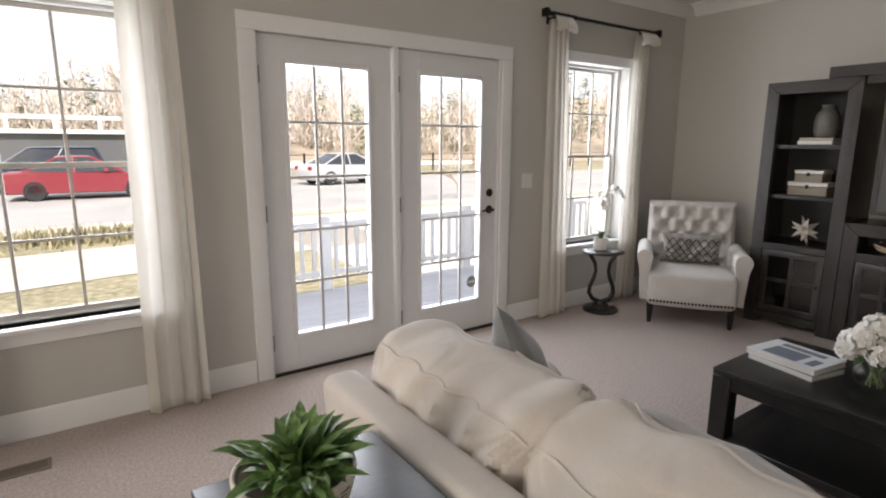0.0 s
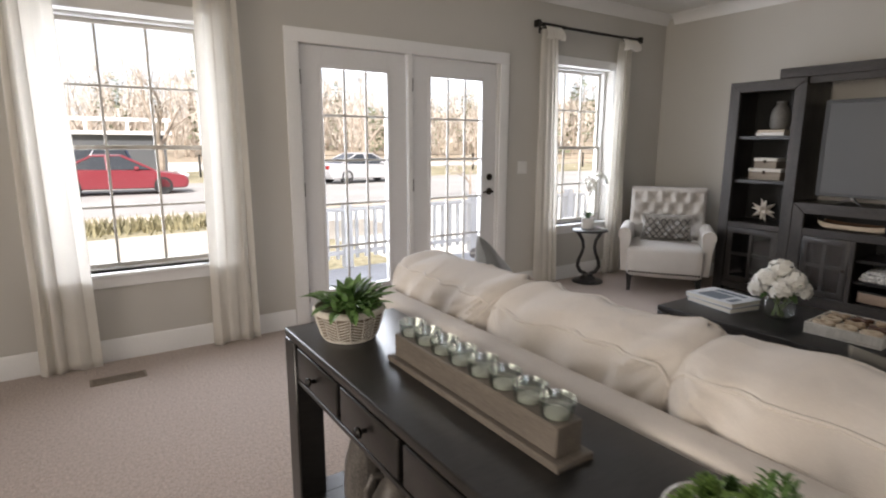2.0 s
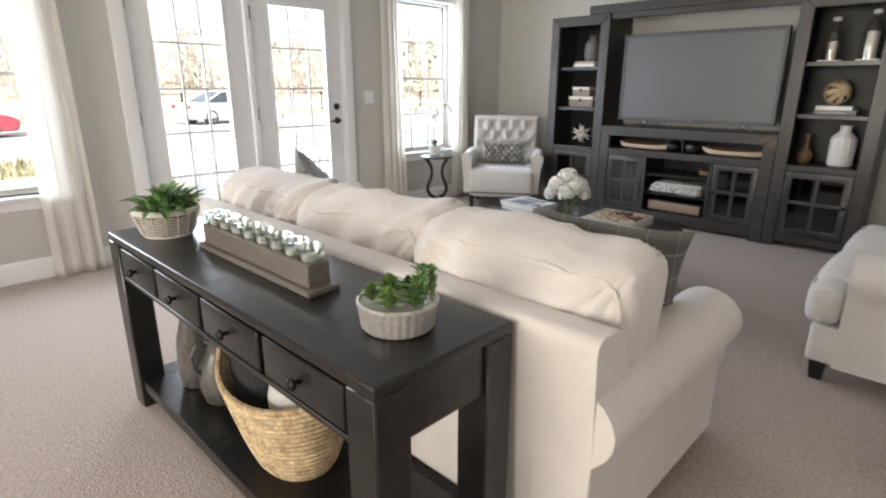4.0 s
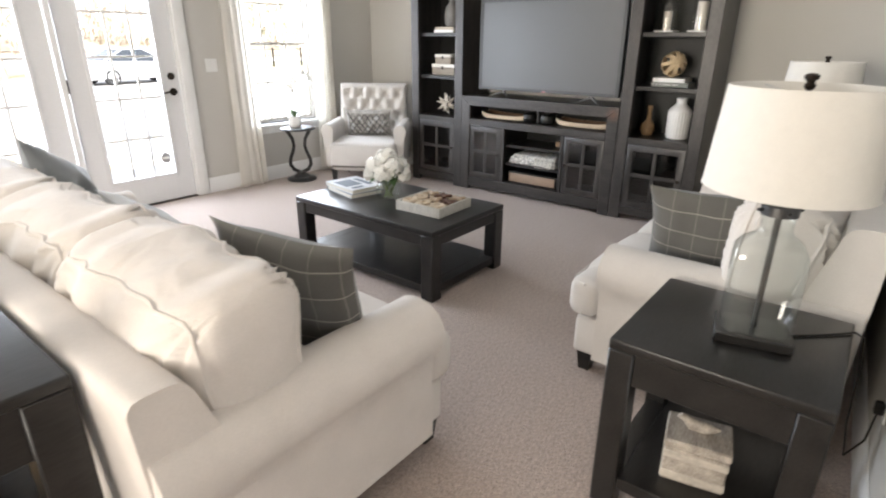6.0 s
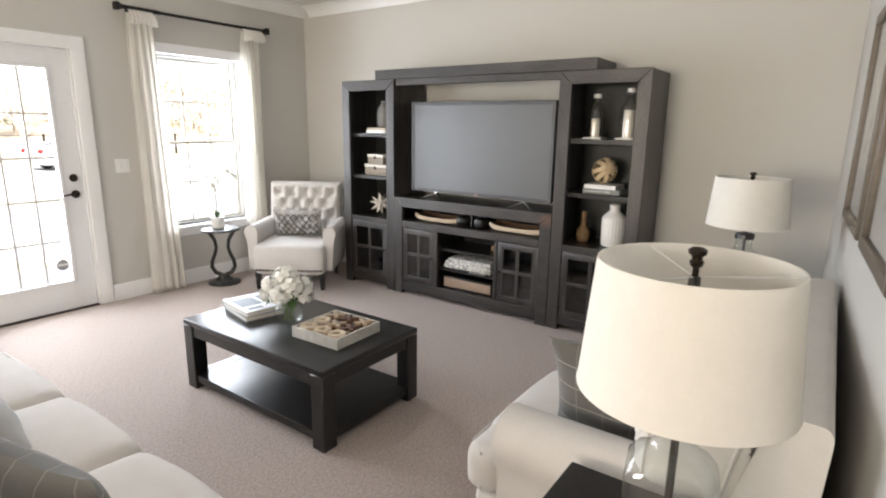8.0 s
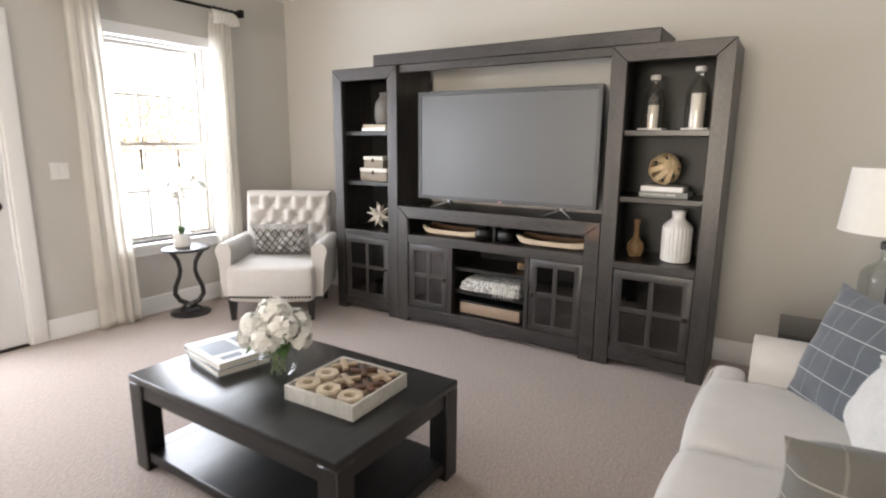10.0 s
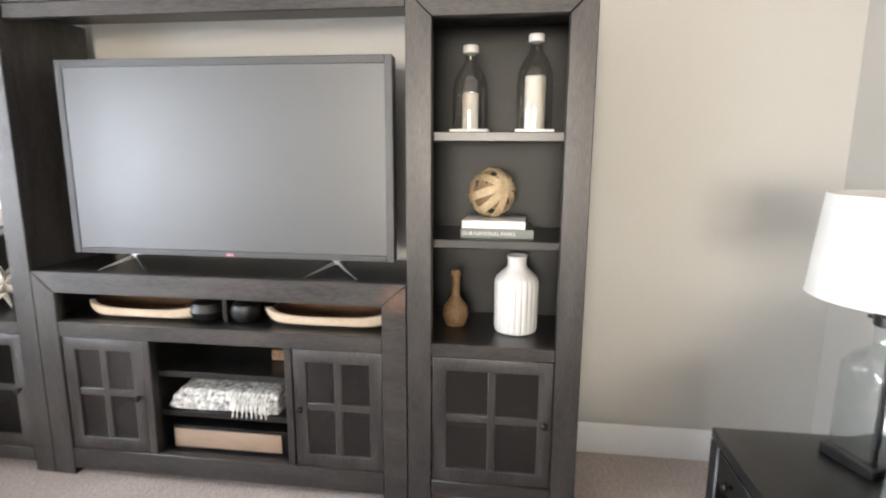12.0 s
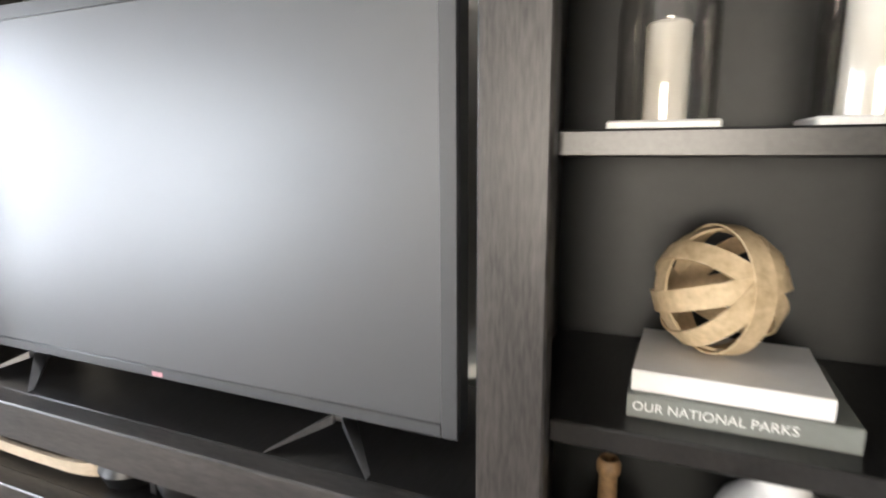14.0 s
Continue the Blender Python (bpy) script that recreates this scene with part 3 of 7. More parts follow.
def media_console():
    y0, y1, top = 0.152, 1.698, 0.895
    c = thing("tv_console", "low black-stained wooden television console with glazed doors", "tv console")
    st = 0.095
    for a, b in ((y0, y0 + st), (y1 - st, y1)):
        p, q = (a, b) if a == y0 else (b, a)
        part("stile", mitred([(p, 0), (q, 0), (q, top - 0.0885), (p, top - 0.0005)], FX - 0.002, FX + 0.045), WORN if a == y0 else BLACKWOOD, c)
        part("side_panel", box((FX + 0.045, a + (0.002 if a == y0 else st - 0.024), 0), (BX, a + (0.024 if a == y0 else st - 0.002), top - 0.03), 0.002), BLACKWOOD, c)
    part("top_rail", mitred([(y0 + 0.0005, top), (y1 - 0.0005, top), (y1 - st - 0.0005, top - 0.088), (y0 + st + 0.0005, top - 0.088)], FX - 0.002, FX + 0.045), WORN, c)
    part("top", box((FX + 0.045, y0, top - 0.028), (BX, y1, top - 0.001), 0.002), ESPRESSO, c)
    part("back_panel", box((BX - 0.012, y0 + 0.024, 0.05), (BX - 0.002, y1 - 0.024, top - 0.028), 0), BACKPANEL, c)
    part("rail", bx(bmesh.new(), (FX - 0.001, y0 + st, 0.622), (FX + 0.045, y1 - st, 0.685), 0.003), BLACKWOOD_H, c)
    part("shelf", box((FX + 0.045, y0 + 0.024, 0.660), (BX - 0.012, y1 - 0.024, 0.684), 0), ESPRESSO, c)
    part("divider", box((FX + 0.10, 0.918, 0.684), (BX - 0.012, 0.938, 0.806), 0.002), ESPRESSO, c)
    for a, b in ((0.610, 0.640), (1.210, 1.243)):
        part("upright", bx(bmesh.new(), (FX, a, 0.125), (FX + 0.045, b, 0.622), 0.003), BLACKWOOD, c)
        part("partition", box((FX + 0.045, a + 0.004, 0.125), (BX - 0.012, b - 0.004, 0.660), 0), ESPRESSO, c)
    for z in (0.478, 0.305):
        part("shelf", bx(bmesh.new(), (FX + 0.05, 0.637, z - 0.026), (BX - 0.012, 1.213, z), 0.002), ESPRESSO, c)
    part("bottom_rail", bx(bmesh.new(), (FX - 0.001, y0 + st, 0.032), (FX + 0.045, y1 - st, 0.125), 0.003), BLACKWOOD_H, c)
    part("bottom", box((FX + 0.045, y0 + 0.024, 0.10), (BX - 0.012, y1 - 0.024, 0.124), 0), ESPRESSO, c)
    glazed_cabinet_door(c, 0.249, 0.607, 0.128, 0.619, 0.580, 0.375)
    glazed_cabinet_door(c, 1.246, 1.600, 0.128, 0.619, 1.272, 0.375)
    return c


media_console()
br = thing("bridge_shelf", "black-stained wooden bridge shelf spanning the two bookcases", "shelf")
part("top_board", bx(bmesh.new(), (FX + 0.012, -0.112, 1.917), (BX - 0.05, 1.928, 1.998), 0.004), BLACKWOOD_H, br)
part("valance", bx(bmesh.new(), (FX + 0.020, 0.155, 1.862), (FX + 0.055, 1.695, 1.9165), 0.003), BLACKWOOD_H, br)

# television
TVX, TY0, TY1, TZ0, TZ1 = 5.27, 0.222, 1.592, 0.952, 1.726
SCREEN = material("tv_screen", (0.048, 0.050, 0.054), 0.40, var=0.02, bump=0, spec=0.7)
SCREEN.node_tree.nodes["Principled BSDF"].inputs["IOR"].default_value = 1.62
TVBEZEL = material("tv_bezel", (0.060, 0.062, 0.066), 0.42, metal=0.1, var=0.05, bump=0)
tv = thing("television", "large flat-screen television with a thin dark bezel, switched off", "television")
part("housing", bx(bmesh.new(), (TVX + 0.008, TY0, TZ0), (TVX + 0.055, TY1, TZ1), 0.006), TVBEZEL, tv)
BZ = 0.030
b = bmesh.new()
for lo, hi in (((TVX, TY0, TZ0), (TVX + 0.008, TY0 + BZ, TZ1)), ((TVX, TY1 - BZ, TZ0), (TVX + 0.008, TY1, TZ1)),
               ((TVX, TY0 + BZ, TZ0), (TVX + 0.008, TY1 - BZ, TZ0 + 0.024)), ((TVX, TY0 + BZ, TZ1 - BZ), (TVX + 0.008, TY1 - BZ, TZ1))):
    bx(b, lo, hi, 0.002)
part("bezel", b, TVBEZEL, tv)
part("screen", box((TVX + 0.004, TY0 + BZ, TZ0 + 0.024), (TVX + 0.0078, TY1 - BZ, TZ1 - BZ), 0), SCREEN, tv, "dark reflective screen")
part("badge", box((TVX - 0.001, 0.885, TZ0 + 0.004), (TVX + 0.0005, 0.915, TZ0 + 0.014), 0), material("tv_badge", (0.5, 0.25, 0.28), 0.4, bump=0), tv, "small maker's badge")
for y in (0.46, 1.33):
    f = bmesh.new()
    bx(f, (TVX + 0.016, y - 0.018, TZ0 - 0.022), (TVX + 0.044, y + 0.018, TZ0 + 0.004), 0.004)
    for dy in (0.105, -0.105):
        p, q = Vector((TVX + 0.026, y + 0.1 * dy, TZ0 - 0.006)), Vector((TVX - 0.065, y + dy, 0.8965))
        side = Vector((0.020, 0.0, 0.0))
        vs = [f.verts.new(k) for k in (p - side, p + side, q + side * 0.35, q - side * 0.35)]
        lo = [f.verts.new(k.co - Vector((0, 0, d))) for k, d in zip(vs, (0.016, 0.016, 0.002, 0.002))]
        f.faces.new(vs)
        f.faces.new(lo[::-1])
        for i in range(4):
            f.faces.new((vs[i], lo[i], lo[(i + 1) % 4], vs[(i + 1) % 4]))
    part("foot", f, STEEL, tv, "silver splayed metal foot")

# ---------------------------------------------------------------- coffee table, sofa table, side tables
def leg_table(name, label, x0, x1, y0, y1, top, leg, th, apron, shelf_z, wood=ESPRESSO, over=0.0, category="table", group="", step=0.0):
    t = thing(name, label, category, pose((x0 + x1) / 2, (y0 + y1) / 2, 0), group=group)
    w, d = (x1 - x0) / 2, (y1 - y0) / 2
    part("tabletop", bx(bmesh.new(), (-w, -d, top - th), (w, d, top), 0.006, 3), wood, t)
    for sx in (-1, 1):
        for sy in (-1, 1):
            a, b = sorted((sx * (w - over), sx * (w - over - leg)))
            c, e = sorted((sy * (d - over), sy * (d - over - leg)))
            part("leg", bx(bmesh.new(), (a, c, 0), (b, e, top - th), 0.005), wood, t)
    i = over + 0.010
    for sx in (-1, 1):
        a, b = sorted((sx * (w - i), sx * (w - i - 0.022)))
        part("apron", bx(bmesh.new(), (a, -d + over + leg, top - th - apron), (b, d - over - leg, top - th), 0.002), wood, t)
    for sy in (-1, 1):
        a, b = sorted((sy * (d - i), sy * (d - i - 0.022)))
        part("apron", bx(bmesh.new(), (-w + over + leg, a, top - th - apron), (w - over - leg, b, top - th), 0.002), wood, t)
    if shelf_z:
        b = bmesh.new()
        k = over + 0.012
        bx(b, (-w + k, -d + over + leg, shelf_z - 0.045), (w - k, d - over - leg, shelf_z), 0.003)
        bx(b, (-w + over + leg, -d + k, shelf_z - 0.045), (w - over - leg, -d + over + leg, shelf_z), 0.0)
        bx(b, (-w + over + leg, d - over - leg, shelf_z - 0.045), (w - over - leg, d - k, shelf_z), 0.0)
        part("lower_shelf", b, wood, t)
    return t


leg_table("coffee_table", "square-legged black-brown wooden coffee table with a lower shelf on carpet", 2.945, 3.655, 0.252, 1.417, 0.42, 0.085, 0.032, 0.065, 0.085)
for label, x0, x1, y0, y1, lg in (("square black-brown wooden side table with a lower shelf beside the loveseat", 2.188, 2.738, -1.573, -1.027, 0.075),
                                  ("square black-brown wooden side table behind the loveseat arm", 4.460, 4.800, -1.400, -0.825, 0.060)):
    t = leg_table("side_table", label, x0, x1, y0, y1, 0.593, lg, 0.032, 0.105, 0.12, category="side table", group="side tables")
    w, d = (x1 - x0) / 2, (y1 - y0) / 2
    dr = part("drawer", bx(bmesh.new(), (-w + lg + 0.008, d - 0.010, 0.464), (w - lg - 0.008, d - 0.002, 0.553), 0.003), ESPRESSO, t)
    k = lathe(bmesh.new(), [(0.006, 0), (0.006, 0.010), (0.014, 0.016), (0.015, 0.022), (0.009, 0.028), (0.0, 0.029)], 16)
    bmesh.ops.transform(k, matrix=Matrix.Translation((0, d - 0.002, 0.508)) @ Matrix.Rotation(radians(-90), 4, "X"), verts=k.verts)
    part("knob", k, BLACKMETAL, dr, "black metal knob")


def sofa_table():
    x0, x1, y0, y1, top = 0.668, 1.098, -0.302, 1.318, 0.733
    t = leg_table("sofa_table", "long black-brown wooden sofa table with four drawers and a lower shelf", x0, x1, y0, y1, top, 0.096, 0.030, 0.001, 0.12, category="console table")
    w, d = (x1 - x0) / 2, (y1 - y0) / 2
    part("case", bx(bmesh.new(), (-w + 0.028, -d + 0.012, top - 0.165), (w - 0.010, d - 0.012, top - 0.0305), 0.002), ESPRESSO, t)
    part("drawer_rail", bx(bmesh.new(), (-w + 0.006, -d + 0.096, top - 0.172), (-w + 0.028, d - 0.096, top - 0.156), 0.002), ESPRESSO, t)
    n, a, b = 4, -d + 0.096, d - 0.096
    for i in range(n):
        c, e = a + (b - a) * i / n + 0.012, a + (b - a) * (i + 1) / n - 0.012
        dr = part("drawer", bx(bmesh.new(), (-w + 0.004, c, top - 0.150), (-w + 0.030, e, top - 0.042), 0.006, 3), ESPRESSO, t)
        k = lathe(bmesh.new(), [(0.006, 0), (0.006, 0.012), (0.015, 0.018), (0.016, 0.024), (0.010, 0.030), (0.0, 0.031)], 18)
        bmesh.ops.transform(k, matrix=Matrix.Translation((-w + 0.004, (c + e) / 2, top - 0.097)) @ Matrix.Rotation(radians(-90), 4, "Y"), verts=k.verts)
        part("knob", k, BLACKMETAL, dr, "black metal knob")
    return t


sofa_table()

# ---------------------------------------------------------------- sofas
def roll_arm(depth0, depth1, y_in, y_out, top, mat_r=0.105):
    """Outline (across, up) of a rolled arm from its inner to its outer face; swept along the depth."""
    s = 1 if y_out > y_in else -1
    w = abs(y_out - y_in)
    pts = [(0, 0.10), (0, top - 0.17)]
    c, r = (w * 0.52, top - mat_r), mat_r
    for k in range(13):
        a = math.pi * (1.08 - 1.25 * k / 12)
        pts.append((c[0] + r * 1.10 * math.cos(a), c[1] + r * math.sin(a)))
    pts += [(w * 0.86, top - 0.20), (w * 0.84, top - 0.26), (w * 0.86, 0.10)]
    return [(y_in + s * a, z) for a, z in pts]


def seat_foot(s, x, y):
    f = bmesh.new()
    vs = [f.verts.new(p) for p in ((x - 0.035, y - 0.035, 0.11), (x + 0.035, y - 0.035, 0.11), (x + 0.035, y + 0.035, 0.11), (x - 0.035, y + 0.035, 0.11),
                                  (x - 0.024, y - 0.024, 0), (x + 0.024, y - 0.024, 0), (x + 0.024, y + 0.024, 0), (x - 0.024, y + 0.024, 0))]
    for q in ((0, 1, 2, 3), (7, 6, 5, 4), (0, 4, 5, 1), (1, 5, 6, 2), (2, 6, 7, 3), (3, 7, 4, 0)):
        f.faces.new([vs[i] for i in q])
    part("foot", f, ESPRESSO, s, "dark tapered wooden foot")


def loose_cushion(w, h, d, seed, slump=0.03):
    """A feather-filled boxed back cushion: w along y, h up, d along x, gathered at its top corners. Returns the body and its two piped seams."""
    r, puff = min(0.140, d * 0.42), 0.030
    half = Vector((d / 2, w / 2, h / 2))
    bm = rounded_block(-half, half, r, puff, seed, 40, 0.0)

    def slack(p):
        p = p.copy()
        u, z = p.y / half.y, p.z / half.z
        top = max(0.0, z)
        face = math.copysign(min(1.0, abs(p.x) / 0.06), p.x)
        k = 0.0
        for c in (-1, 1):
            dy, dz = c * half.y - p.y, half.z - p.z
            rad, ang = math.hypot(dy, dz), math.atan2(abs(dz) + 0.01, abs(dy) + 0.01)
            fan = 1 - 3.2 * abs(noise.noise((ang * 3.4 + seed * 2.7, c * 3.0 + face, rad * 1.5)))
            k += 0.022 * max(-0.6, fan) * min(1.0, rad / 0.07) * math.exp(-(rad / 0.30) ** 2)
        fold = 1 - 3.4 * abs(noise.noise((p.y * 6.5 + seed * 5 + 2.0 * p.z, p.z * 1.8, face)))
        k += 0.020 * max(-0.6, fold) * math.exp(-((half.z - p.z) / 0.17) ** 2)
        k += 0.014 * noise.noise((p.y * 3.2 + seed, p.z * 4, seed * 1.7))
        p.x += face * k
        p.z += 0.010 * noise.noise((p.y * 5 + seed, seed * 3.3, 0.2)) * top
        p.z -= slump * top * (0.15 + 0.35 * u * u * u * u) * (1.0 + 0.5 * noise.noise((seed, u, 0.7)))
        edge = max(0.0, min(1.0, (abs(u) - 0.62) / 0.38))
        p.z += 0.050 * top * edge ** 1.4
        p.y += math.copysign(0.022, u) * top * edge
        p.x += 0.03 * noise.noise((p.y * 2.4 + seed, p.z * 2, 4.0)) + 0.015 * top
        return p

    for v in bm.verts:
        v.co = slack(v.co)
    seams = []
    for sx in (-1, 1):
        x = sx * (d / 2 - 0.055)
        inset = r - math.sqrt(max(0.0, r * r - (abs(x) - (d / 2 - r)) ** 2))
        ry, rz, rr = half.y - inset, half.z - inset, r - inset
        pts = []
        for k in range(72):
            a = 2 * math.pi * k / 72
            c, s = math.cos(a), math.sin(a)
            q = max(abs(c) / ry, abs(s) / rz)
            y, z = c / q, s / q
            cy, cz = max(-ry + rr, min(ry - rr, y)), max(-rz + rr, min(rz - rr, z))
            e = Vector((y - cy, z - cz))
            if e.length > 1e-6:
                e = e.normalized() * rr
            y, z = cy + e.x, cz + e.y
            ey, ez, ex = 1 - (cy / half.y) ** 2, 1 - (cz / half.z) ** 2, 1 - ((d / 2 - r) / half.x) ** 2
            p = Vector((x * (1 + puff / half.x * ey * ez), y * (1 + puff / half.y * ex * ez), z * (1 + puff / half.z * ex * ey)))
            pts.append(slack(p))
        seams.append(tube(bmesh.new(), pts + pts[:1], 0.0065, 6, False))
    return bm, seams


def sofa(name, label, m, length, depth, seats, back_h, cloth, cushion_h, group="", seed=1, back_t=0.17, arm=0.17, setback=0.13, thick=0.27, inset=0.10):
    """A roll-arm sofa with T-shaped seat cushions: local x runs from the back (0) to the front, y along its length, z up."""
    s = thing(name, label, "sofa", m, group)
    L = length / 2
    b = bmesh.new()
    extrude_outline(b, round_outline([(0.02, 0.09), (depth - 0.03, 0.09), (depth - 0.02, 0.27), (0.02, 0.27)], 0.02), -L + arm, L - arm, "y")
    part("base", b, cloth, s)
    for k in (-1, 1):
        y0, y1 = sorted((k * (L - arm), k * (L - 0.06)))
        part("front_return", bx(bmesh.new(), (depth - setback - 0.02, y0, 0.09), (depth - 0.022, y1, 0.268), 0.02, 3), cloth, s)
    b = bmesh.new()
    prof = round_outline([(0.02, 0.09), (back_t + 0.10, 0.09), (back_t + 0.05, 0.45), (0.105, back_h), (-0.015, back_h), (0.0, 0.5)], 0.040, 6)
    extrude_outline(b, prof, -L + inset, L - inset, "y")
    part("backrest", soften(b, 0.03), cloth, s)
    for k in (-1, 1):
        b = extrude_outline(bmesh.new(), roll_arm(0, 0, k * (L - arm - 0.01), k * (L + 0.01), 0.612), 0.004, depth - setback, "x")
        part("arm", soften(b, 0.018), cloth, s)
        for x in (0.07, depth - 0.075):
            seat_foot(s, x, k * (L - 0.105))
    span = (2 * L - 2 * arm) / seats
    for i in range(seats):
        a, c = -L + arm + span * i + 0.005, -L + arm + span * (i + 1) - 0.005
        b = rounded_block((back_t + 0.04, a, 0.272), (depth + 0.015, c, 0.455), 0.055, 0.022, seed + i, 14, 0.006)
        ends = [a, c]
        for k, hit in ((-1, i == 0), (1, i == seats - 1)):
            if hit:
                e = k * (L - 0.03)
                y0, y1 = sorted((e, k * (L - arm - 0.12)))
                me = bpy.data.meshes.new("ear")
                w = rounded_block((depth - setback + 0.006, y0, 0.274), (depth + 0.014, y1, 0.450), 0.05, 0.0, seed, 8)
                w.to_mesh(me)
                w.free()
                b.from_mesh(me)
                bpy.data.meshes.remove(me)
                ends[0 if k < 0 else 1] = e
        sc = part("seat_cushion", b, cloth, s)
        a2, c2 = ends
        for zz in (0.300, 0.430):
            pts = [(depth - 0.06, a2 + 0.004, zz), (depth - 0.005, a2 + 0.03, zz), (depth + 0.010, a2 + 0.08, zz), (depth + 0.020, (a2 + c2) / 2, zz), (depth + 0.010, c2 - 0.08, zz), (depth - 0.005, c2 - 0.03, zz), (depth - 0.06, c2 - 0.004, zz)]
            part("piping", tube(bmesh.new(), pts, 0.006, 6), cloth, sc)
        bs = (2 * L - 0.10) / seats
        yc = -L + 0.070 + bs * (i + 0.5)
        lean = Matrix.Rotation(radians(-10 + 2 * math.sin(seed + 2 * i)), 4, "Y") @ Matrix.Rotation(radians(1.5 * math.sin(3 * i + seed)), 4, "X")
        body, seams = loose_cushion(bs + 0.004, cushion_h, thick, seed * 7 + i)
        bc = part("back_cushion", body, LINEN_SLACK if cloth is LINEN else cloth, s, m=Matrix.Translation((back_t + 0.120, yc, 0.470 + cushion_h * 0.475)) @ lean)
        for seam in seams:
            part("piping", seam, cloth, bc)
    return s


sofa("sofa", "cream linen three-seat sofa with rolled arms and loose back cushions", pose(1.125, 0.575, 0), 2.22, 1.02, 3, 0.745, LINEN, 0.385, seed=3, inset=0.018, thick=0.300)
sofa("loveseat", "oatmeal linen two-seat sofa with rolled arms against the wall", pose(3.605, -1.60, 0, 0, 0, 90), 1.63, 0.985, 2, 0.86, LINEN_L, 0.412, seed=5, inset=0.03, arm=0.19)

# ---------------------------------------------------------------- armchair
def armchair():
    fl, fr = Vector((4.41, 2.746, 0)), Vector((4.76, 2.234, 0))
    side = (fl - fr).normalized()
    fwd = Vector((side.y, -side.x, 0))
    if fwd.x > 0:
        fwd = -fwd
    mid = (fl + fr) / 2 - fwd * 0.33
    m = Matrix.Translation(mid) @ Matrix.Rotation(math.atan2(fwd.y, fwd.x), 4, "Z")
    c = thing("armchair", "oatmeal linen armchair with a button-tufted back and nailhead trim", "armchair", m)
    w = 0.345
    part("seat", rounded_block((-0.30, -w + 0.02, 0.155), (0.385, w - 0.02, 0.425), 0.04, 0.022, 2, 14, 0.003), LINEN_L, c)
    # tufted back
    b = bmesh.new()
    n, k = 44, 40
    bw, z0, z1 = 0.355, 0.40, 0.945
    buttons = []
    for r in range(5):
        zz = z1 - 0.10 - r * 0.105
        cnt = 5 if r % 2 == 0 else 4
        for i in range(cnt):
            buttons.append(((i - (cnt - 1) / 2) * 0.135, zz))
    grid = []
    for i in range(n + 1):
        row = []
        for j in range(k + 1):
            y, z = -bw + 2 * bw * i / n, z0 + (z1 - z0) * j / k
            d = min(math.hypot(y - by, z - bz) for by, bz in buttons)
            x = -0.235 + 0.050 * (1 - math.exp(-(d / 0.045) ** 2)) - 0.16 * (z - z0)
            best = 1.0
            for by, bz in buttons:
                for sy, sz in ((0.0675, 0.105), (-0.0675, 0.105)):
                    ey, ez = by + sy, bz + sz
                    u = max(0, min(1, ((y - by) * sy + (z - bz) * sz) / (sy * sy + sz * sz)))
                    best = min(best, math.hypot(y - by - u * sy, z - bz - u * sz))
            x -= 0.014 * math.exp(-(best / 0.012) ** 2)
            e = min(bw - abs(y), z1 - z)
            if e < 0.05:
                x -= 0.05 * (1 - e / 0.05) ** 2
            row.append(b.verts.new((x, y, z)))
        grid.append(row)
    for i in range(n):
        for j in range(k):
            b.faces.new((grid[i][j], grid[i + 1][j], grid[i + 1][j + 1], grid[i][j + 1]))
    rim = [grid[0][j] for j in range(k + 1)] + [grid[i][k] for i in range(1, n + 1)] + [grid[n][j] for j in range(k - 1, -1, -1)] + [grid[i][0] for i in range(n - 1, 0, -1)]
    back = [b.verts.new((-0.36 - 0.16 * (v.co.z - z0), v.co.y * 0.97, v.co.z - 0.005)) for v in rim]
    for i in range(len(rim)):
        j = (i + 1) % len(rim)
        b.faces.new((rim[i], rim[j], back[j], back[i]))
    b.faces.new(back)
    bk = part("backrest", b, LINEN_L, c)
    for by, bz in buttons:
        if bz > 0.58:
            t = lathe(bmesh.new(), [(0.010, 0), (0.009, 0.004), (0.0, 0.007)], 12)
            part("button", t, LINEN_L, bk, m=Matrix.Translation((-0.236 - 0.16 * (bz - z0), by, bz)) @ Matrix.Rotation(radians(90), 4, "Y"))
    for s in (-1, 1):
        pts = [(0.30, 0.20), (0.315, 0.44), (0.312, 0.55)]
        out = []
        for q in range(11):
            a = math.pi * (1.0 - 1.15 * q / 10)
            out.append((0.365 + 0.062 * math.cos(a), 0.535 + 0.062 * math.sin(a)))
        ol = [(0.315, 0.18), (0.312, 0.45)] + out + [(0.405, 0.45), (0.385, 0.18)]
        b = extrude_outline(bmesh.new(), [(s * a, z) for a, z in ol], -0.30, 0.30, "x")
        part("arm", soften(b, 0.022), LINEN_L, c)
        for x in (0.33, -0.27):
            f = bmesh.new()
            yy = s * 0.30
            vs = [f.verts.new(p) for p in ((x - 0.028, yy - 0.028, 0.17), (x + 0.028, yy - 0.028, 0.17), (x + 0.028, yy + 0.028, 0.17), (x - 0.028, yy + 0.028, 0.17),
                                          (x - 0.016, yy - 0.016, 0), (x + 0.016, yy - 0.016, 0), (x + 0.016, yy + 0.016, 0), (x - 0.016, yy + 0.016, 0))]
            for q in ((0, 1, 2, 3), (7, 6, 5, 4), (0, 4, 5, 1), (1, 5, 6, 2), (2, 6, 7, 3), (3, 7, 4, 0)):
                f.faces.new([vs[i] for i in q])
            part("leg", f, ESPRESSO, c, "dark tapered wooden leg")
    nail = finish("nailhead", lathe(bmesh.new(), [(0.0105, -0.004), (0.0105, 0), (0.008, 0.005), (0.0, 0.007)], 8), BRONZE)
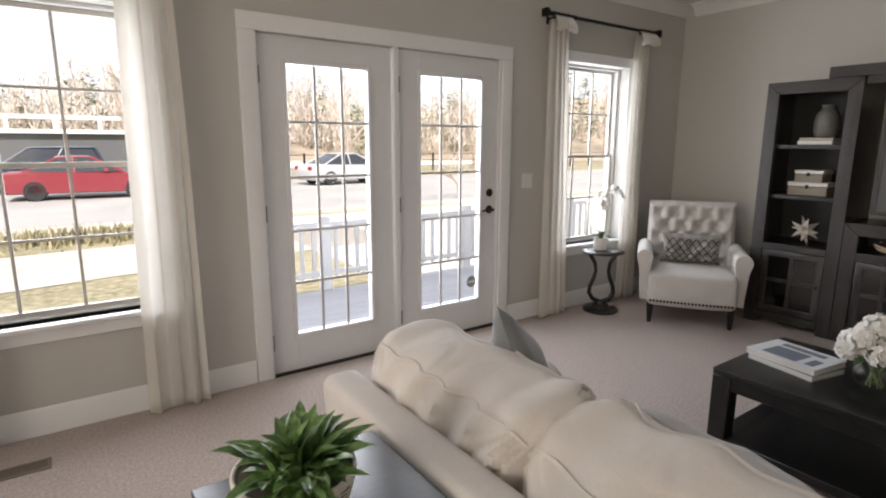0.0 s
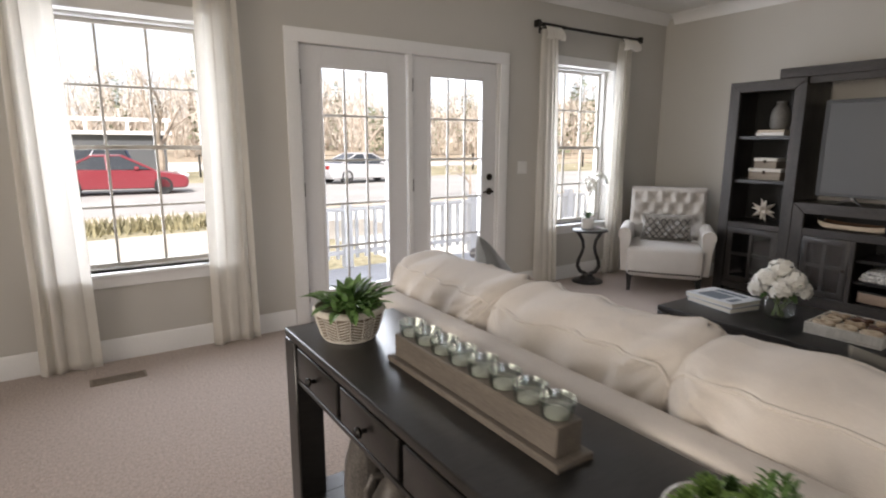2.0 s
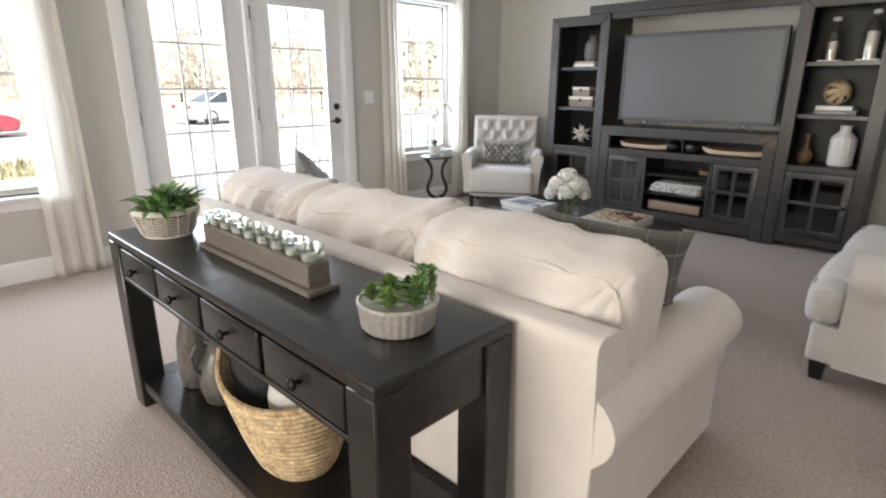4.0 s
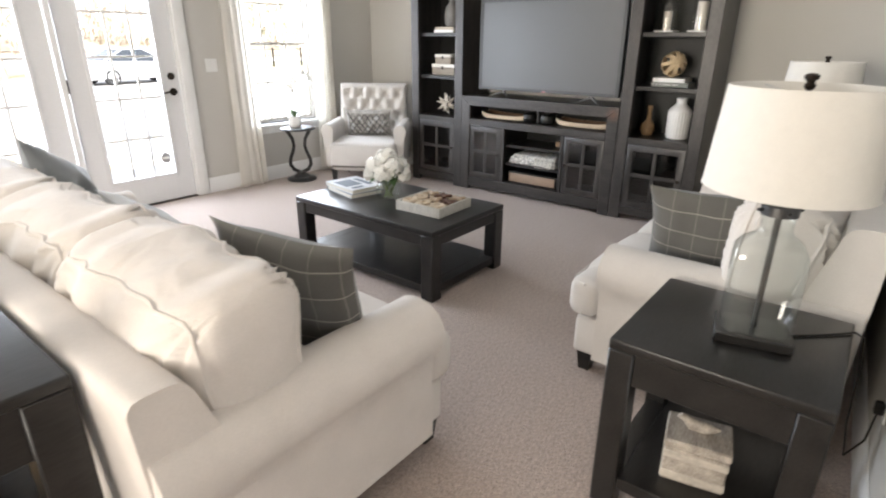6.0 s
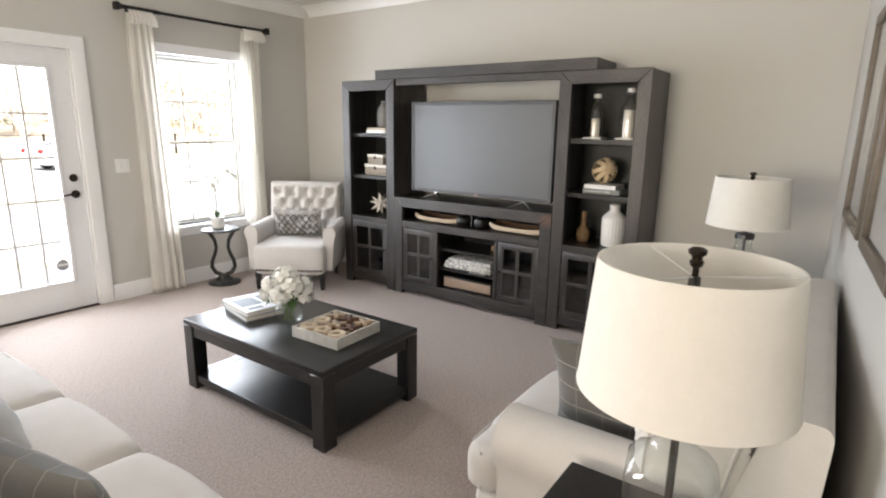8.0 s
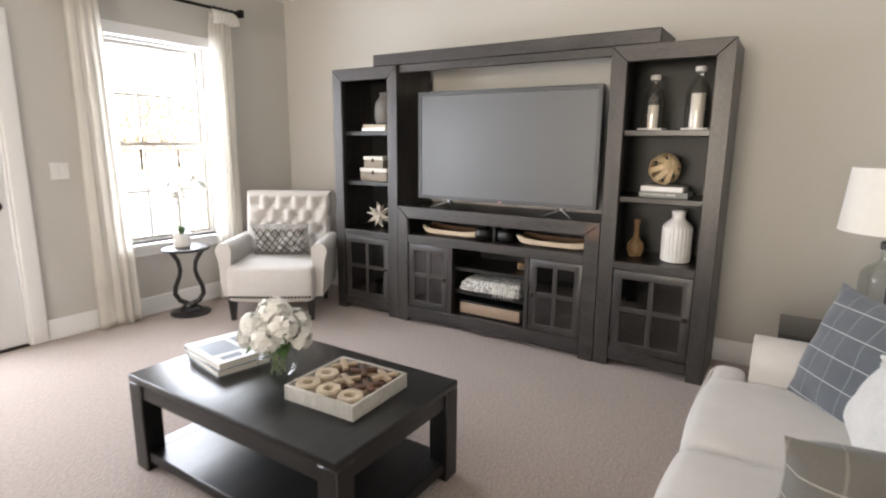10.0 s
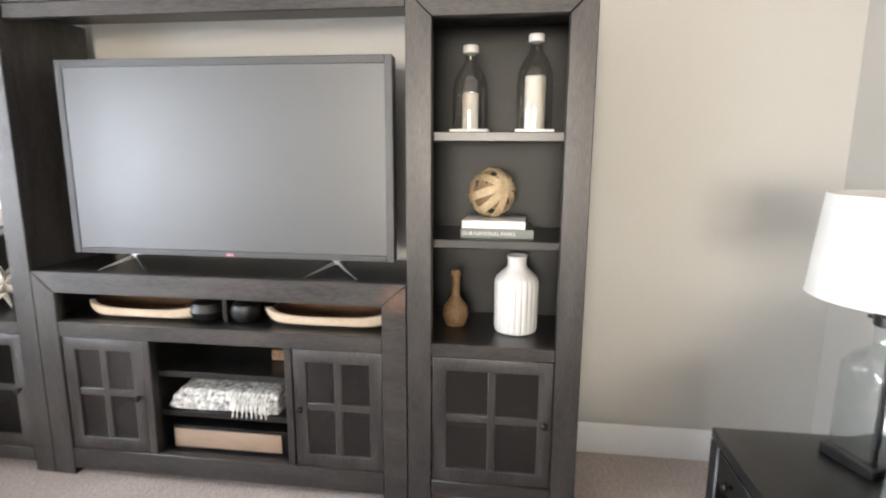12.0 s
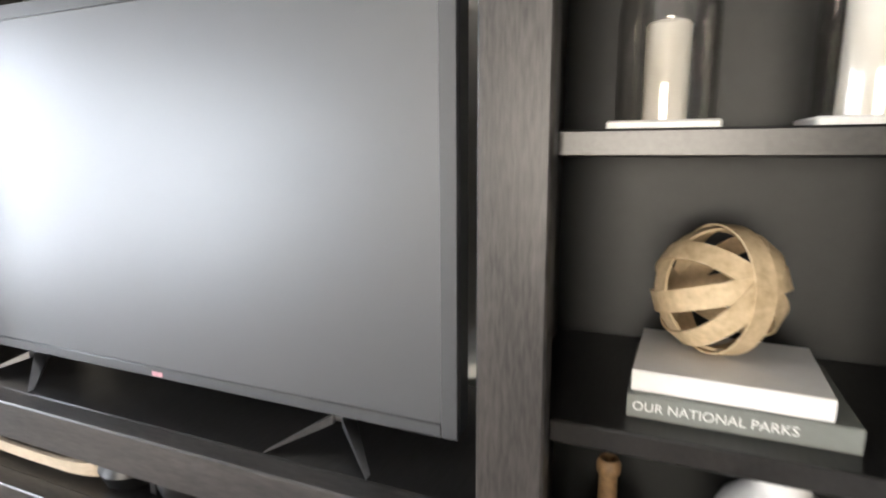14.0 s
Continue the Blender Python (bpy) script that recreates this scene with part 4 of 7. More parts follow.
    for i in range(24):
        share("nailhead", nail, c, Matrix.Translation((0.391 + 0.011 * (1 - (-1 + 2 * i / 23) ** 2), -0.30 + 0.60 * i / 23, 0.198)) @ Matrix.Rotation(radians(90), 4, "Y"))
    return c, m


chair, chair_pose = armchair()

# ---------------------------------------------------------------- curtains and rods
def curtain(x0, x1, top0, top1, label, seed, group):
    """A sheer panel on rings: x0..x1 its hem, top0..top1 its gathered top edge, with a short ruffle over the rod pocket."""
    zt, zb, nu, nv = 2.385, 0.012, 90, 40
    b = bmesh.new()
    rows = []
    for j in range(nv + 1):
        v = j / nv
        e = v ** 0.6
        row = []
        for i in range(nu + 1):
            u = i / nu
            x = (top0 + (top1 - top0) * u) * (1 - e) + (x0 + (x1 - x0) * u) * e
            ph = 2 * math.pi * (4.2 * u + 0.45 * math.sin(3 * u + seed) + 0.12 * math.sin(2.5 * v + 2 * seed))
            amp = (0.008 + 0.012 * v) * (0.75 + 0.5 * math.sin(5 * u + seed))
            y = 3.315 - 0.012 * v + amp * math.sin(ph + 0.4 * math.sin(2.2 * v + seed)) + 0.010 * noise.noise((u * 6, v * 3, seed))
            if v < 0.035:
                y = 3.297 + (y - 3.297) * 0.6
            z = zt - (zt - zb) * v + 0.006 * math.sin(ph * 0.5 + seed) * v
            row.append(b.verts.new((x + 0.006 * math.sin(ph * 1.7), min(y, 3.355), z)))
        rows.append(row)
    for j in range(nv):
        for i in range(nu):
            b.faces.new((rows[j][i], rows[j][i + 1], rows[j + 1][i + 1], rows[j + 1][i]))
    c = solid("curtain", b, CURTAIN, label, "curtain", group=group)
    s = c.modifiers.new("thickness", "SOLIDIFY")
    s.thickness = 0.0015
    flip = bmesh.new()
    rows = []
    for j in range(7):
        v = j / 6
        row = []
        for i in range(61):
            u = i / 60
            sp = 1 + 0.16 * v
            xm = (top0 + top1) / 2
            x = xm + (u - 0.5) * (top1 - top0) * sp
            y = 3.268 - 0.05 * math.sin(v * 2.2) - 0.012 * math.sin(2 * math.pi * 6.5 * u + seed) * (0.4 + v)
            row.append(flip.verts.new((x, y, zt + 0.018 - 0.11 * v + 0.008 * math.sin(9 * u + seed) * v)))
        rows.append(row)
    for j in range(6):
        for i in range(60):
            flip.faces.new((rows[j][i], rows[j][i + 1], rows[j + 1][i + 1], rows[j + 1][i]))
    p = part("ruffle", flip, CURTAIN, c)
    p.modifiers.new("thickness", "SOLIDIFY").thickness = 0.0015
    return c


def translucent(m, amount=0.45):
    t = m.node_tree
    b = t.nodes["Principled BSDF"]
    tl = t.nodes.new("ShaderNodeBsdfTranslucent")
    src = b.inputs["Base Color"].links[0].from_socket
    t.links.new(src, tl.inputs[0])
    mix = t.nodes.new("ShaderNodeMixShader")
    mix.inputs[0].default_value = amount
    t.links.new(b.outputs[0], mix.inputs[1])
    t.links.new(tl.outputs[0], mix.inputs[2])
    t.links.new(mix.outputs[0], t.nodes["Material Output"].inputs[0])


translucent(CURTAIN, 0.62)
WHITE_LABEL = "white sheer curtain panel hanging to the floor"
curtain(-0.17, 0.14, -0.13, 0.10, WHITE_LABEL, 1.0, "curtains")
curtain(0.80, 1.10, 0.82, 1.06, WHITE_LABEL, 2.3, "curtains")
curtain(3.70, 4.02, 3.72, 3.92, WHITE_LABEL, 3.1, "curtains")
curtain(4.70, 4.98, 4.78, 4.98, WHITE_LABEL, 4.4, "curtains")


def curtain_rod(x0, x1):
    r = thing("curtain_rod", "black metal curtain rod with square finials on brackets", "curtain rod", group="curtain rods")
    y, z = 3.297, 2.418
    part("rod", tube(bmesh.new(), [(x0 + 0.04, y, z), (x1 - 0.04, y, z)], 0.013, 14), BLACKMETAL, r)
    part("sleeve", tube(bmesh.new(), [(x0 + 0.04, y, z), (x0 + 0.36, y, z)], 0.017, 14), BLACKMETAL, r)
    for x, s in ((x0, 1), (x1, -1)):
        f = bmesh.new()
        bx(f, (min(x, x + s * 0.035), y - 0.030, z - 0.030), (max(x, x + s * 0.035), y + 0.030, z + 0.030), 0.004)
        bx(f, (min(x + s * 0.035, x + s * 0.055), y - 0.020, z - 0.020), (max(x + s * 0.035, x + s * 0.055), y + 0.020, z + 0.020), 0.003)
        part("finial", f, BLACKMETAL, r)
        b = bmesh.new()
        xb = x + s * 0.14
        bx(b, (xb - 0.008, y - 0.016, z - 0.026), (xb + 0.008, NY - 0.006, z - 0.012), 0.002)
        bx(b, (xb - 0.014, NY - 0.006, z - 0.055), (xb + 0.014, NY, z + 0.03), 0.002)
        part("bracket", b, BLACKMETAL, r)
        for k in range(4):
            ring = bmesh.new()
            xr = x + s * (0.10 + 0.055 * k)
            tube(ring, [(xr, y + 0.021 * math.cos(a), z - 0.004 + 0.021 * math.sin(a)) for a in [2 * math.pi * q / 14 for q in range(15)]], 0.003, 6, False)
            part("ring", ring, BLACKMETAL, r)


curtain_rod(-0.24, 1.17)
curtain_rod(3.634, 5.092)

# ---------------------------------------------------------------- fittings of the walls and floor
PLATE = material("white_plastic", (0.72, 0.72, 0.70), 0.35, var=0.02, bump=0)
sw = thing("switch_plate", "white plastic double light switch on the wall", "light switch", pose(3.61, NY, 1.155))
part("plate", bx(bmesh.new(), (-0.058, -0.006, -0.058), (0.058, 0, 0.058), 0.003), PLATE, sw)
for x in (-0.023, 0.023):
    part("rocker", bx(bmesh.new(), (x - 0.016, -0.010, -0.033), (x + 0.016, -0.0055, 0.033), 0.002), PLATE, sw)
VENT = material("vent_metal", (0.20, 0.165, 0.13), 0.45, metal=0.3, var=0.1, bump=0.05)
v = thing("floor_vent", "brown metal floor register set in the carpet", "floor vent", pose(0.21, 3.068, 0))
b = bmesh.new()
for lo, hi in (((-0.145, -0.05, 0), (0.145, -0.036, 0.007)), ((-0.145, 0.036, 0), (0.145, 0.05, 0.007)), ((-0.145, -0.036, 0), (-0.13, 0.036, 0.007)), ((0.13, -0.036, 0), (0.145, 0.036, 0.007))):
    bx(b, lo, hi, 0.002)
part("frame", b, VENT, v)
slat = finish("slat", bx(bmesh.new(), (-0.13, -0.0022, 0.001), (0.13, 0.0022, 0.006), 0), VENT)
for i in range(8):
    share("slat", slat, v, pose(0, -0.031 + 0.062 * i / 7, 0))
part("backing", box((-0.13, -0.036, 0.0003), (0.13, 0.036, 0.001), 0), BLACKMETAL, v)
st = thing("door_sticker", "round grey security sticker on the door glass", "sticker", pose(3.085, NY + 0.0385, 0.385, 90, 0, 0))
STICK = material("sticker_grey", (0.30, 0.30, 0.31), 0.5, bump=0)
part("disc", lathe(bmesh.new(), [(0.045, 0), (0.045, 0.0006)], 32), STICK, st)
part("band", box((-0.036, -0.009, 0.0007), (0.036, 0.009, 0.0012), 0), PLATE, st)

# pictures on the south wall
FRAMEW = material("taupe_frame", (0.12, 0.095, 0.07), 0.45, var=0.2, stretch=(1, 1, 6), bump=0.05)
MAT = material("picture_mat", (0.55, 0.52, 0.48), 0.8, var=0.05, bump=0)
ART = material("picture_print", (0.36, 0.38, 0.37), 0.7, var=0.5, scale=5, fine=14, bump=0, tint=(0.62, 0.58, 0.5))
ang = math.degrees(math.atan2(SE - SW, EX - SX))
for xa, xb in ((3.00, 3.70), (3.84, 4.54)):
    xm, w, z0, z1 = (xa + xb) / 2, (xb - xa) / 2, 1.14, 2.02
    p = thing("picture", "taupe-framed print behind glass hanging on the wall", "picture", pose(xm, sy(xm), 0, 0, 0, ang), group="pictures over the loveseat")
    f = bmesh.new()
    for lo, hi in (((-w, 0.002, z0), (-w + 0.045, 0.034, z1)), ((w - 0.045, 0.002, z0), (w, 0.034, z1)), ((-w + 0.045, 0.002, z0), (w - 0.045, 0.034, z0 + 0.045)), ((-w + 0.045, 0.002, z1 - 0.045), (w - 0.045, 0.034, z1))):
        bx(f, lo, hi, 0.005)
    part("frame", f, FRAMEW, p)
    part("mat", box((-w + 0.045, 0.002, z0 + 0.045), (w - 0.045, 0.012, z1 - 0.045), 0), MAT, p)
    part("print", box((-w + 0.14, 0.0122, z0 + 0.16), (w - 0.14, 0.013, z1 - 0.16), 0), ART, p)
    g = part("pane", box((-w + 0.045, 0.020, z0 + 0.045), (w - 0.045, 0.022, z1 - 0.045), 0), PANE, p)

# ---------------------------------------------------------------- lamps on the side tables
SHADE = material("linen_shade", (0.84, 0.82, 0.775), 0.85, var=0.03, scale=30, fine=300, bump=0.12, spec=0.2)
translucent(SHADE, 0.35)
CLEAR = glass("clear_glass", (0.935, 0.962, 0.958), 0.0, thin=True, shine=0.10)
GUN = material("gunmetal", (0.10, 0.10, 0.10), 0.35, metal=1.0, var=0.15, bump=0.03)


def table_lamp(x, y, z, turn):
    l = thing("table_lamp", "lamp with clear glass jar base and cream drum shade", "table lamp", pose(x, y, z, 0, 0, turn), group="glass jar lamps")
    part("plinth", bx(bmesh.new(), (-0.098, -0.075, 0), (0.098, 0.075, 0.030), 0.004), ESPRESSO, l, "dark wooden plinth")
    b = bmesh.new()
    prof = [(0.0, 0.034), (0.92, 0.034), (1.0, 0.046), (1.0, 0.24), (0.97, 0.265), (0.80, 0.292), (0.52, 0.312), (0.44, 0.325), (0.44, 0.352), (0.47, 0.358), (0.47, 0.366), (0.43, 0.368)]
    rings = []
    for s, zz in prof[1:]:
        ring = []
        for k in range(48):
            a = 2 * math.pi * k / 48
            c, d = math.cos(a), math.sin(a)
            q = 0.28 + 0.72 * (1 - max(0.0, min(1.0, (s - 0.45) / 0.5)))
            ex = 1.0 / (abs(c) ** (2 / q) + abs(d) ** (2 / q)) ** (q / 2)
            ring.append(b.verts.new((0.090 * s * c * ex, 0.068 * s * d * ex if s > 0.5 else 0.085 * s * d * ex, zz)))
        rings.append(ring)
    for r0, r1 in zip(rings, rings[1:]):
        for k in range(48):
            b.faces.new((r0[k], r0[(k + 1) % 48], r1[(k + 1) % 48], r1[k]))
    b.faces.new(rings[0][::-1])
    g = part("jar", b, CLEAR, l, "clear glass jar")
    c = bmesh.new()
    lathe(c, [(0.046, 0.366), (0.046, 0.392), (0.040, 0.396), (0.014, 0.398), (0.014, 0.45), (0.011, 0.455), (0.011, 0.664), (0.004, 0.668)], 24)
    lathe(c, [(0.008, 0.034), (0.008, 0.37)], 12)
    for k in range(4):
        a = math.pi * k / 2 + 0.4
        tube(c, [(0.044 * math.cos(a), 0.044 * math.sin(a), 0.379), (0.058 * math.cos(a), 0.058 * math.sin(a), 0.379)], 0.005, 8)
    part("stem", c, GUN, l, "gunmetal collar and rod")
    s = bmesh.new()
    h0, h1, r0, r1 = 0.437, 0.692, 0.201, 0.178
    lathe(s, [(r0, h0), (r0 - 0.002, h0 + 0.004), (r1, h1 - 0.004), (r1 - 0.001, h1), (r1 - 0.004, h1), (r0 - 0.005, h0), (r0, h0)], 64)
    for f in [f for f in s.faces if len(f.verts) > 4]:
        s.faces.remove(f)
    sh = part("shade", s, SHADE, l, "cream linen drum shade")
    w = bmesh.new()
    for k in range(3):
        a = 2 * math.pi * k / 3
        tube(w, [(0, 0, h1 - 0.028), (r1 * 0.985 * math.cos(a), r1 * 0.985 * math.sin(a), h1 - 0.008)], 0.0016, 6)
    part("spider", w, PLATE, sh)
    part("finial", lathe(bmesh.new(), [(0.006, 0.666), (0.006, 0.682), (0.011, 0.686), (0.013, 0.694), (0.009, 0.699), (0.010, 0.704), (0.016, 0.709), (0.017, 0.716), (0.010, 0.721), (0.0, 0.722)], 20), BRONZE, l, "dark turned finial")
    return l


table_lamp(2.452, -1.341, 0.593, -78)
table_lamp(4.668, -1.182, 0.593, -70)
cord = bmesh.new()
tube(cord, [(2.50, -1.41, 0.597), (2.58, -1.50, 0.597), (2.66, -1.575, 0.597), (2.70, -1.60, 0.57), (2.70, -1.615, 0.45), (2.66, -1.62, 0.30), (2.70, -1.64, 0.16), (2.73, -1.68, 0.22), (2.75, -1.69, 0.33)], 0.0032, 8)
solid("lamp_cord", cord, BLACKMETAL, "thin black lamp cord hanging behind the side table", "cord")
pl = thing("outlet", "white wall outlet with a black plug beside the loveseat", "outlet", pose(2.75, sy(2.75), 0.36, 0, 0, ang))
part("plate", bx(bmesh.new(), (-0.036, 0, -0.058), (0.036, 0.006, 0.058), 0.002), PLATE, pl)
part("plug", bx(bmesh.new(), (-0.016, 0.006, -0.045), (0.016, 0.032, -0.005), 0.005), BLACKMETAL, pl, "black plug")

# wooden box with a bird on the lower shelf of the side table
GREYWOOD = material("weathered_wood", (0.30, 0.265, 0.225), 0.8, var=0.35, scale=5, fine=40, stretch=(1, 6, 6), bump=0.4, tint=(0.42, 0.38, 0.33))
bxw = thing("keepsake_box", "weathered wooden box with a bird on its lid", "box", pose(2.375, -1.275, 0.12, 0, 0, 12))
part("body", bx(bmesh.new(), (-0.072, -0.088, 0), (0.072, 0.088, 0.118), 0.004), GREYWOOD, bxw)
part("lid", bx(bmesh.new(), (-0.077, -0.093, 0.120), (0.077, 0.093, 0.150), 0.005), GREYWOOD, bxw)
PALEBAND = material("pale_wood_band", (0.50, 0.46, 0.40), 0.8, var=0.25, scale=9, fine=60, bump=0.3)
for z in (0.010, 0.084):
    part("band", bx(bmesh.new(), (-0.0745, -0.0905, z), (0.0745, 0.0905, z + 0.026), 0.002), PALEBAND, bxw, "pale wooden band")
bd = bmesh.new()
tube(bd, [(0, -0.055, 0.176), (0, -0.04, 0.172), (0, -0.01, 0.170), (0, 0.025, 0.172), (0, 0.042, 0.188), (0, 0.055, 0.190), (0, 0.068, 0.186)], [0.003, 0.012, 0.021, 0.019, 0.013, 0.012, 0.002], 12)
part("bird", bd, GREYWOOD, bxw, "carved bird")

# ---------------------------------------------------------------- cushions on the seats
def plaid_cloth(name, base, line, pitch=0.088, width=0.0036):
    m = material(name, base, 0.9, var=0.1, scale=12, fine=260, bump=0.3, spec=0.15, sheen=0.25, dist=0.002)
    t = m.node_tree
    b = t.nodes["Principled BSDF"]
    co = t.nodes.new("ShaderNodeTexCoord")
    sep = t.nodes.new("ShaderNodeSeparateXYZ")
    t.links.new(co.outputs["Object"], sep.inputs[0])
    masks = []
    for ax, off, wd in ((0, 0.03, width), (2, 0.012, width)):
        ad = t.nodes.new("ShaderNodeMath")
        ad.operation, ad.inputs[1].default_value = "ADD", 10 * pitch + off
        md = t.nodes.new("ShaderNodeMath")
        md.operation, md.inputs[1].default_value = "MODULO", pitch
        lt = t.nodes.new("ShaderNodeMath")
        lt.operation, lt.inputs[1].default_value = "LESS_THAN", wd
        t.links.new(sep.outputs[ax], ad.inputs[0])
        t.links.new(ad.outputs[0], md.inputs[0])
        t.links.new(md.outputs[0], lt.inputs[0])
        masks.append(lt)
    mx = t.nodes.new("ShaderNodeMath")
    mx.operation = "MAXIMUM"
    faint = t.nodes.new("ShaderNodeMath")
    faint.operation, faint.inputs[1].default_value = "MULTIPLY", 0.38
    t.links.new(masks[0].outputs[0], faint.inputs[0])
    t.links.new(faint.outputs[0], mx.inputs[0])
    t.links.new(masks[1].outputs[0], mx.inputs[1])
    sc = t.nodes.new("ShaderNodeMath")
    sc.operation, sc.inputs[1].default_value = "MULTIPLY", 0.5
    t.links.new(mx.outputs[0], sc.inputs[0])
    mix = t.nodes.new("ShaderNodeMix")
    mix.data_type = "RGBA"
    t.links.new(sc.outputs[0], mix.inputs[0])
    t.links.new(b.inputs["Base Color"].links[0].from_socket, mix.inputs[6])
    mix.inputs[7].default_value = (*line, 1)
    t.links.new(mix.outputs[2], b.inputs["Base Color"])
    return m


PLAID = plaid_cloth("slate_check", (0.098, 0.109, 0.121), (0.66, 0.66, 0.64))
TAUPE = plaid_cloth("taupe_plaid", (0.112, 0.110, 0.102), (0.55, 0.52, 0.47))
GREYV = material("grey_velvet", (0.17, 0.18, 0.185), 0.85, var=0.15, scale=9, fine=200, bump=0.2, sheen=0.5, spec=0.2)
PALEGREY = material("pale_grey_cloth", (0.46, 0.46, 0.45), 0.9, var=0.12, scale=10, fine=220, bump=0.25, sheen=0.2)
KNIT = material("white_knit", (0.60, 0.59, 0.565), 0.95, var=0.1, scale=14, fine=120, bump=0.6, sheen=0.3, dist=0.006)


def throw_pillow(label, mat, at, size, thick, turn, tilt, roll=0, seed=0, group="throw pillows", tufted=False):
    """A pillow standing on its edge: turn is the way its face looks (degrees from +x), tilt how far it leans back."""
    b = pillow_mesh(size, size, thick, seed, 2.2, 0.005, 26, 0.06)
    if tufted:
        for vv in b.verts:
            d = math.hypot(vv.co.x, vv.co.z)
            vv.co.y *= 1 - 0.75 * math.exp(-(d / 0.05) ** 2)
    m = Matrix.Translation(at) @ Matrix.Rotation(radians(turn + 90), 4, "Z") @ Matrix.Rotation(radians(-tilt), 4, "X") @ Matrix.Rotation(radians(roll), 4, "Y")
    p = solid("throw_pillow", b, mat, label, "pillow", m, group)
    return p


throw_pillow("dark grey plaid throw pillow with pale lines on the sofa", TAUPE, (1.735, -0.205, 0.650), 0.46, 0.16, 15, 18, -4, 2)
throw_pillow("grey velvet throw pillow with a pinched centre on the sofa", GREYV, (1.655, 1.335, 0.690), 0.44, 0.17, -38, 20, 30, 4, tufted=True)
throw_pillow("pale grey cotton throw pillow leaning on the sofa", PALEGREY, (1.775, 0.705, 0.622), 0.45, 0.15, -6, 42, -3, 9)
throw_pillow("slate grey windowpane-check throw pillow on the loveseat", PLAID, (4.110, -1.072, 0.632), 0.47, 0.16, 124, 22, 0, 5)
throw_pillow("slate grey windowpane-check throw pillow on the loveseat", TAUPE, (3.085, -1.065, 0.648), 0.46, 0.16, 12, 25, 0, 7)
kp = throw_pillow("white chunky knit throw pillow on the loveseat", KNIT, (3.80, -1.165, 0.655), 0.44, 0.17, 96, 30, 4, 8)
for k in range(7):
    bmr = bmesh.new()
    z = 0.02 + k * 0.028
    tube(bmr, [(-0.20 + 0.04 * q, -0.072 - 0.012 * math.cos(q * 0.62 - 3.1) + 0.004 * math.sin(q * 2.1 + k) + 0.004 * k, z + 0.006 * math.sin(q * 1.7 + k)) for q in range(11)], 0.009, 8)
    part("knit_cord", bmr, KNIT, kp)

# patterned pillow on the armchair
PATCH = material("patchwork_cloth", (0.20, 0.185, 0.17), 0.8, var=0.4, scale=14, fine=80, bump=0.2, tint=(0.36, 0.35, 0.33))
b = pillow_mesh(0.46, 0.28, 0.13, 3, 2.4, 0.004, 24, 0.05)
cp = solid("lumbar_pillow", b, PATCH, "grey and black patchwork lumbar pillow on the armchair", "pillow",
           chair_pose @ Matrix.Translation((-0.02, 0.0, 0.575)) @ Matrix.Rotation(radians(90), 4, "Z") @ Matrix.Rotation(radians(20), 4, "X"))
STRIP = material("pillow_black_band", (0.012, 0.012, 0.014), 0.7, bump=0)
SILVER = material("pillow_silver_patch", (0.52, 0.53, 0.54), 0.35, var=0.2, bump=0.05)
rng = random.Random(5)


def pillow_y(x, z):
    u, w2 = min(0.97, abs(x) / 0.23), min(0.97, abs(z) / 0.14)
    return -0.065 * (max(0, 1 - u ** 2.4) * max(0, 1 - w2 ** 2.4)) ** 0.5 - 0.004


for a in range(9):
    for sgn in (-1, 1):
        pts = []
        for q in range(9):
            z = -0.115 + 0.23 * q / 8
            x = -0.24 + 0.06 * a + sgn * z * 0.75
            if abs(x) < 0.215:
                pts.append((x, pillow_y(x, z), z))
        if len(pts) > 2:
            part("band", tube(bmesh.new(), pts, 0.0035, 5), STRIP, cp)
for k in range(12):
    x, z = rng.uniform(-0.17, 0.17), rng.uniform(-0.08, 0.09)
    bb = bmesh.new()
    vs = [bb.verts.new((x + dx, pillow_y(x + dx, z + dz) - 0.001, z + dz)) for dx, dz in ((-0.022, 0), (0, -0.028), (0.022, 0), (0, 0.028))]
    bb.faces.new(vs)
    part("patch", bb, SILVER, cp)

# ---------------------------------------------------------------- pedestal table with an orchid
pt = thing("pedestal_table", "small round black pedestal table with a lyre-shaped stem", "side table", pose(4.335, 3.175, 0, 0, 0, 138))
part("tabletop", lathe(bmesh.new(), [(0.0, 0.518), (0.165, 0.518), (0.178, 0.524), (0.178, 0.534), (0.170, 0.541), (0.150, 0.545), (0.0, 0.545)], 48), ESPRESSO, pt)
part("base", lathe(bmesh.new(), [(0.150, 0.0), (0.152, 0.014), (0.140, 0.024), (0.085, 0.034), (0.075, 0.050), (0.050, 0.066), (0.045, 0.085), (0.0, 0.086)], 40), ESPRESSO, pt)
for s in (-1, 1):
    pts = [(s * 0.018, 0, 0.080), (s * 0.072, 0, 0.105), (s * 0.104, 0, 0.160), (s * 0.098, 0, 0.220), (s * 0.066, 0, 0.300), (s * 0.054, 0, 0.355), (s * 0.064, 0, 0.425), (s * 0.098, 0, 0.485), (s * 0.120, 0, 0.520)]
    part("lyre_arm", tube(bmesh.new(), pts, [0.020, 0.020, 0.019, 0.018, 0.017, 0.016, 0.017, 0.019, 0.020], 12), ESPRESSO, pt)

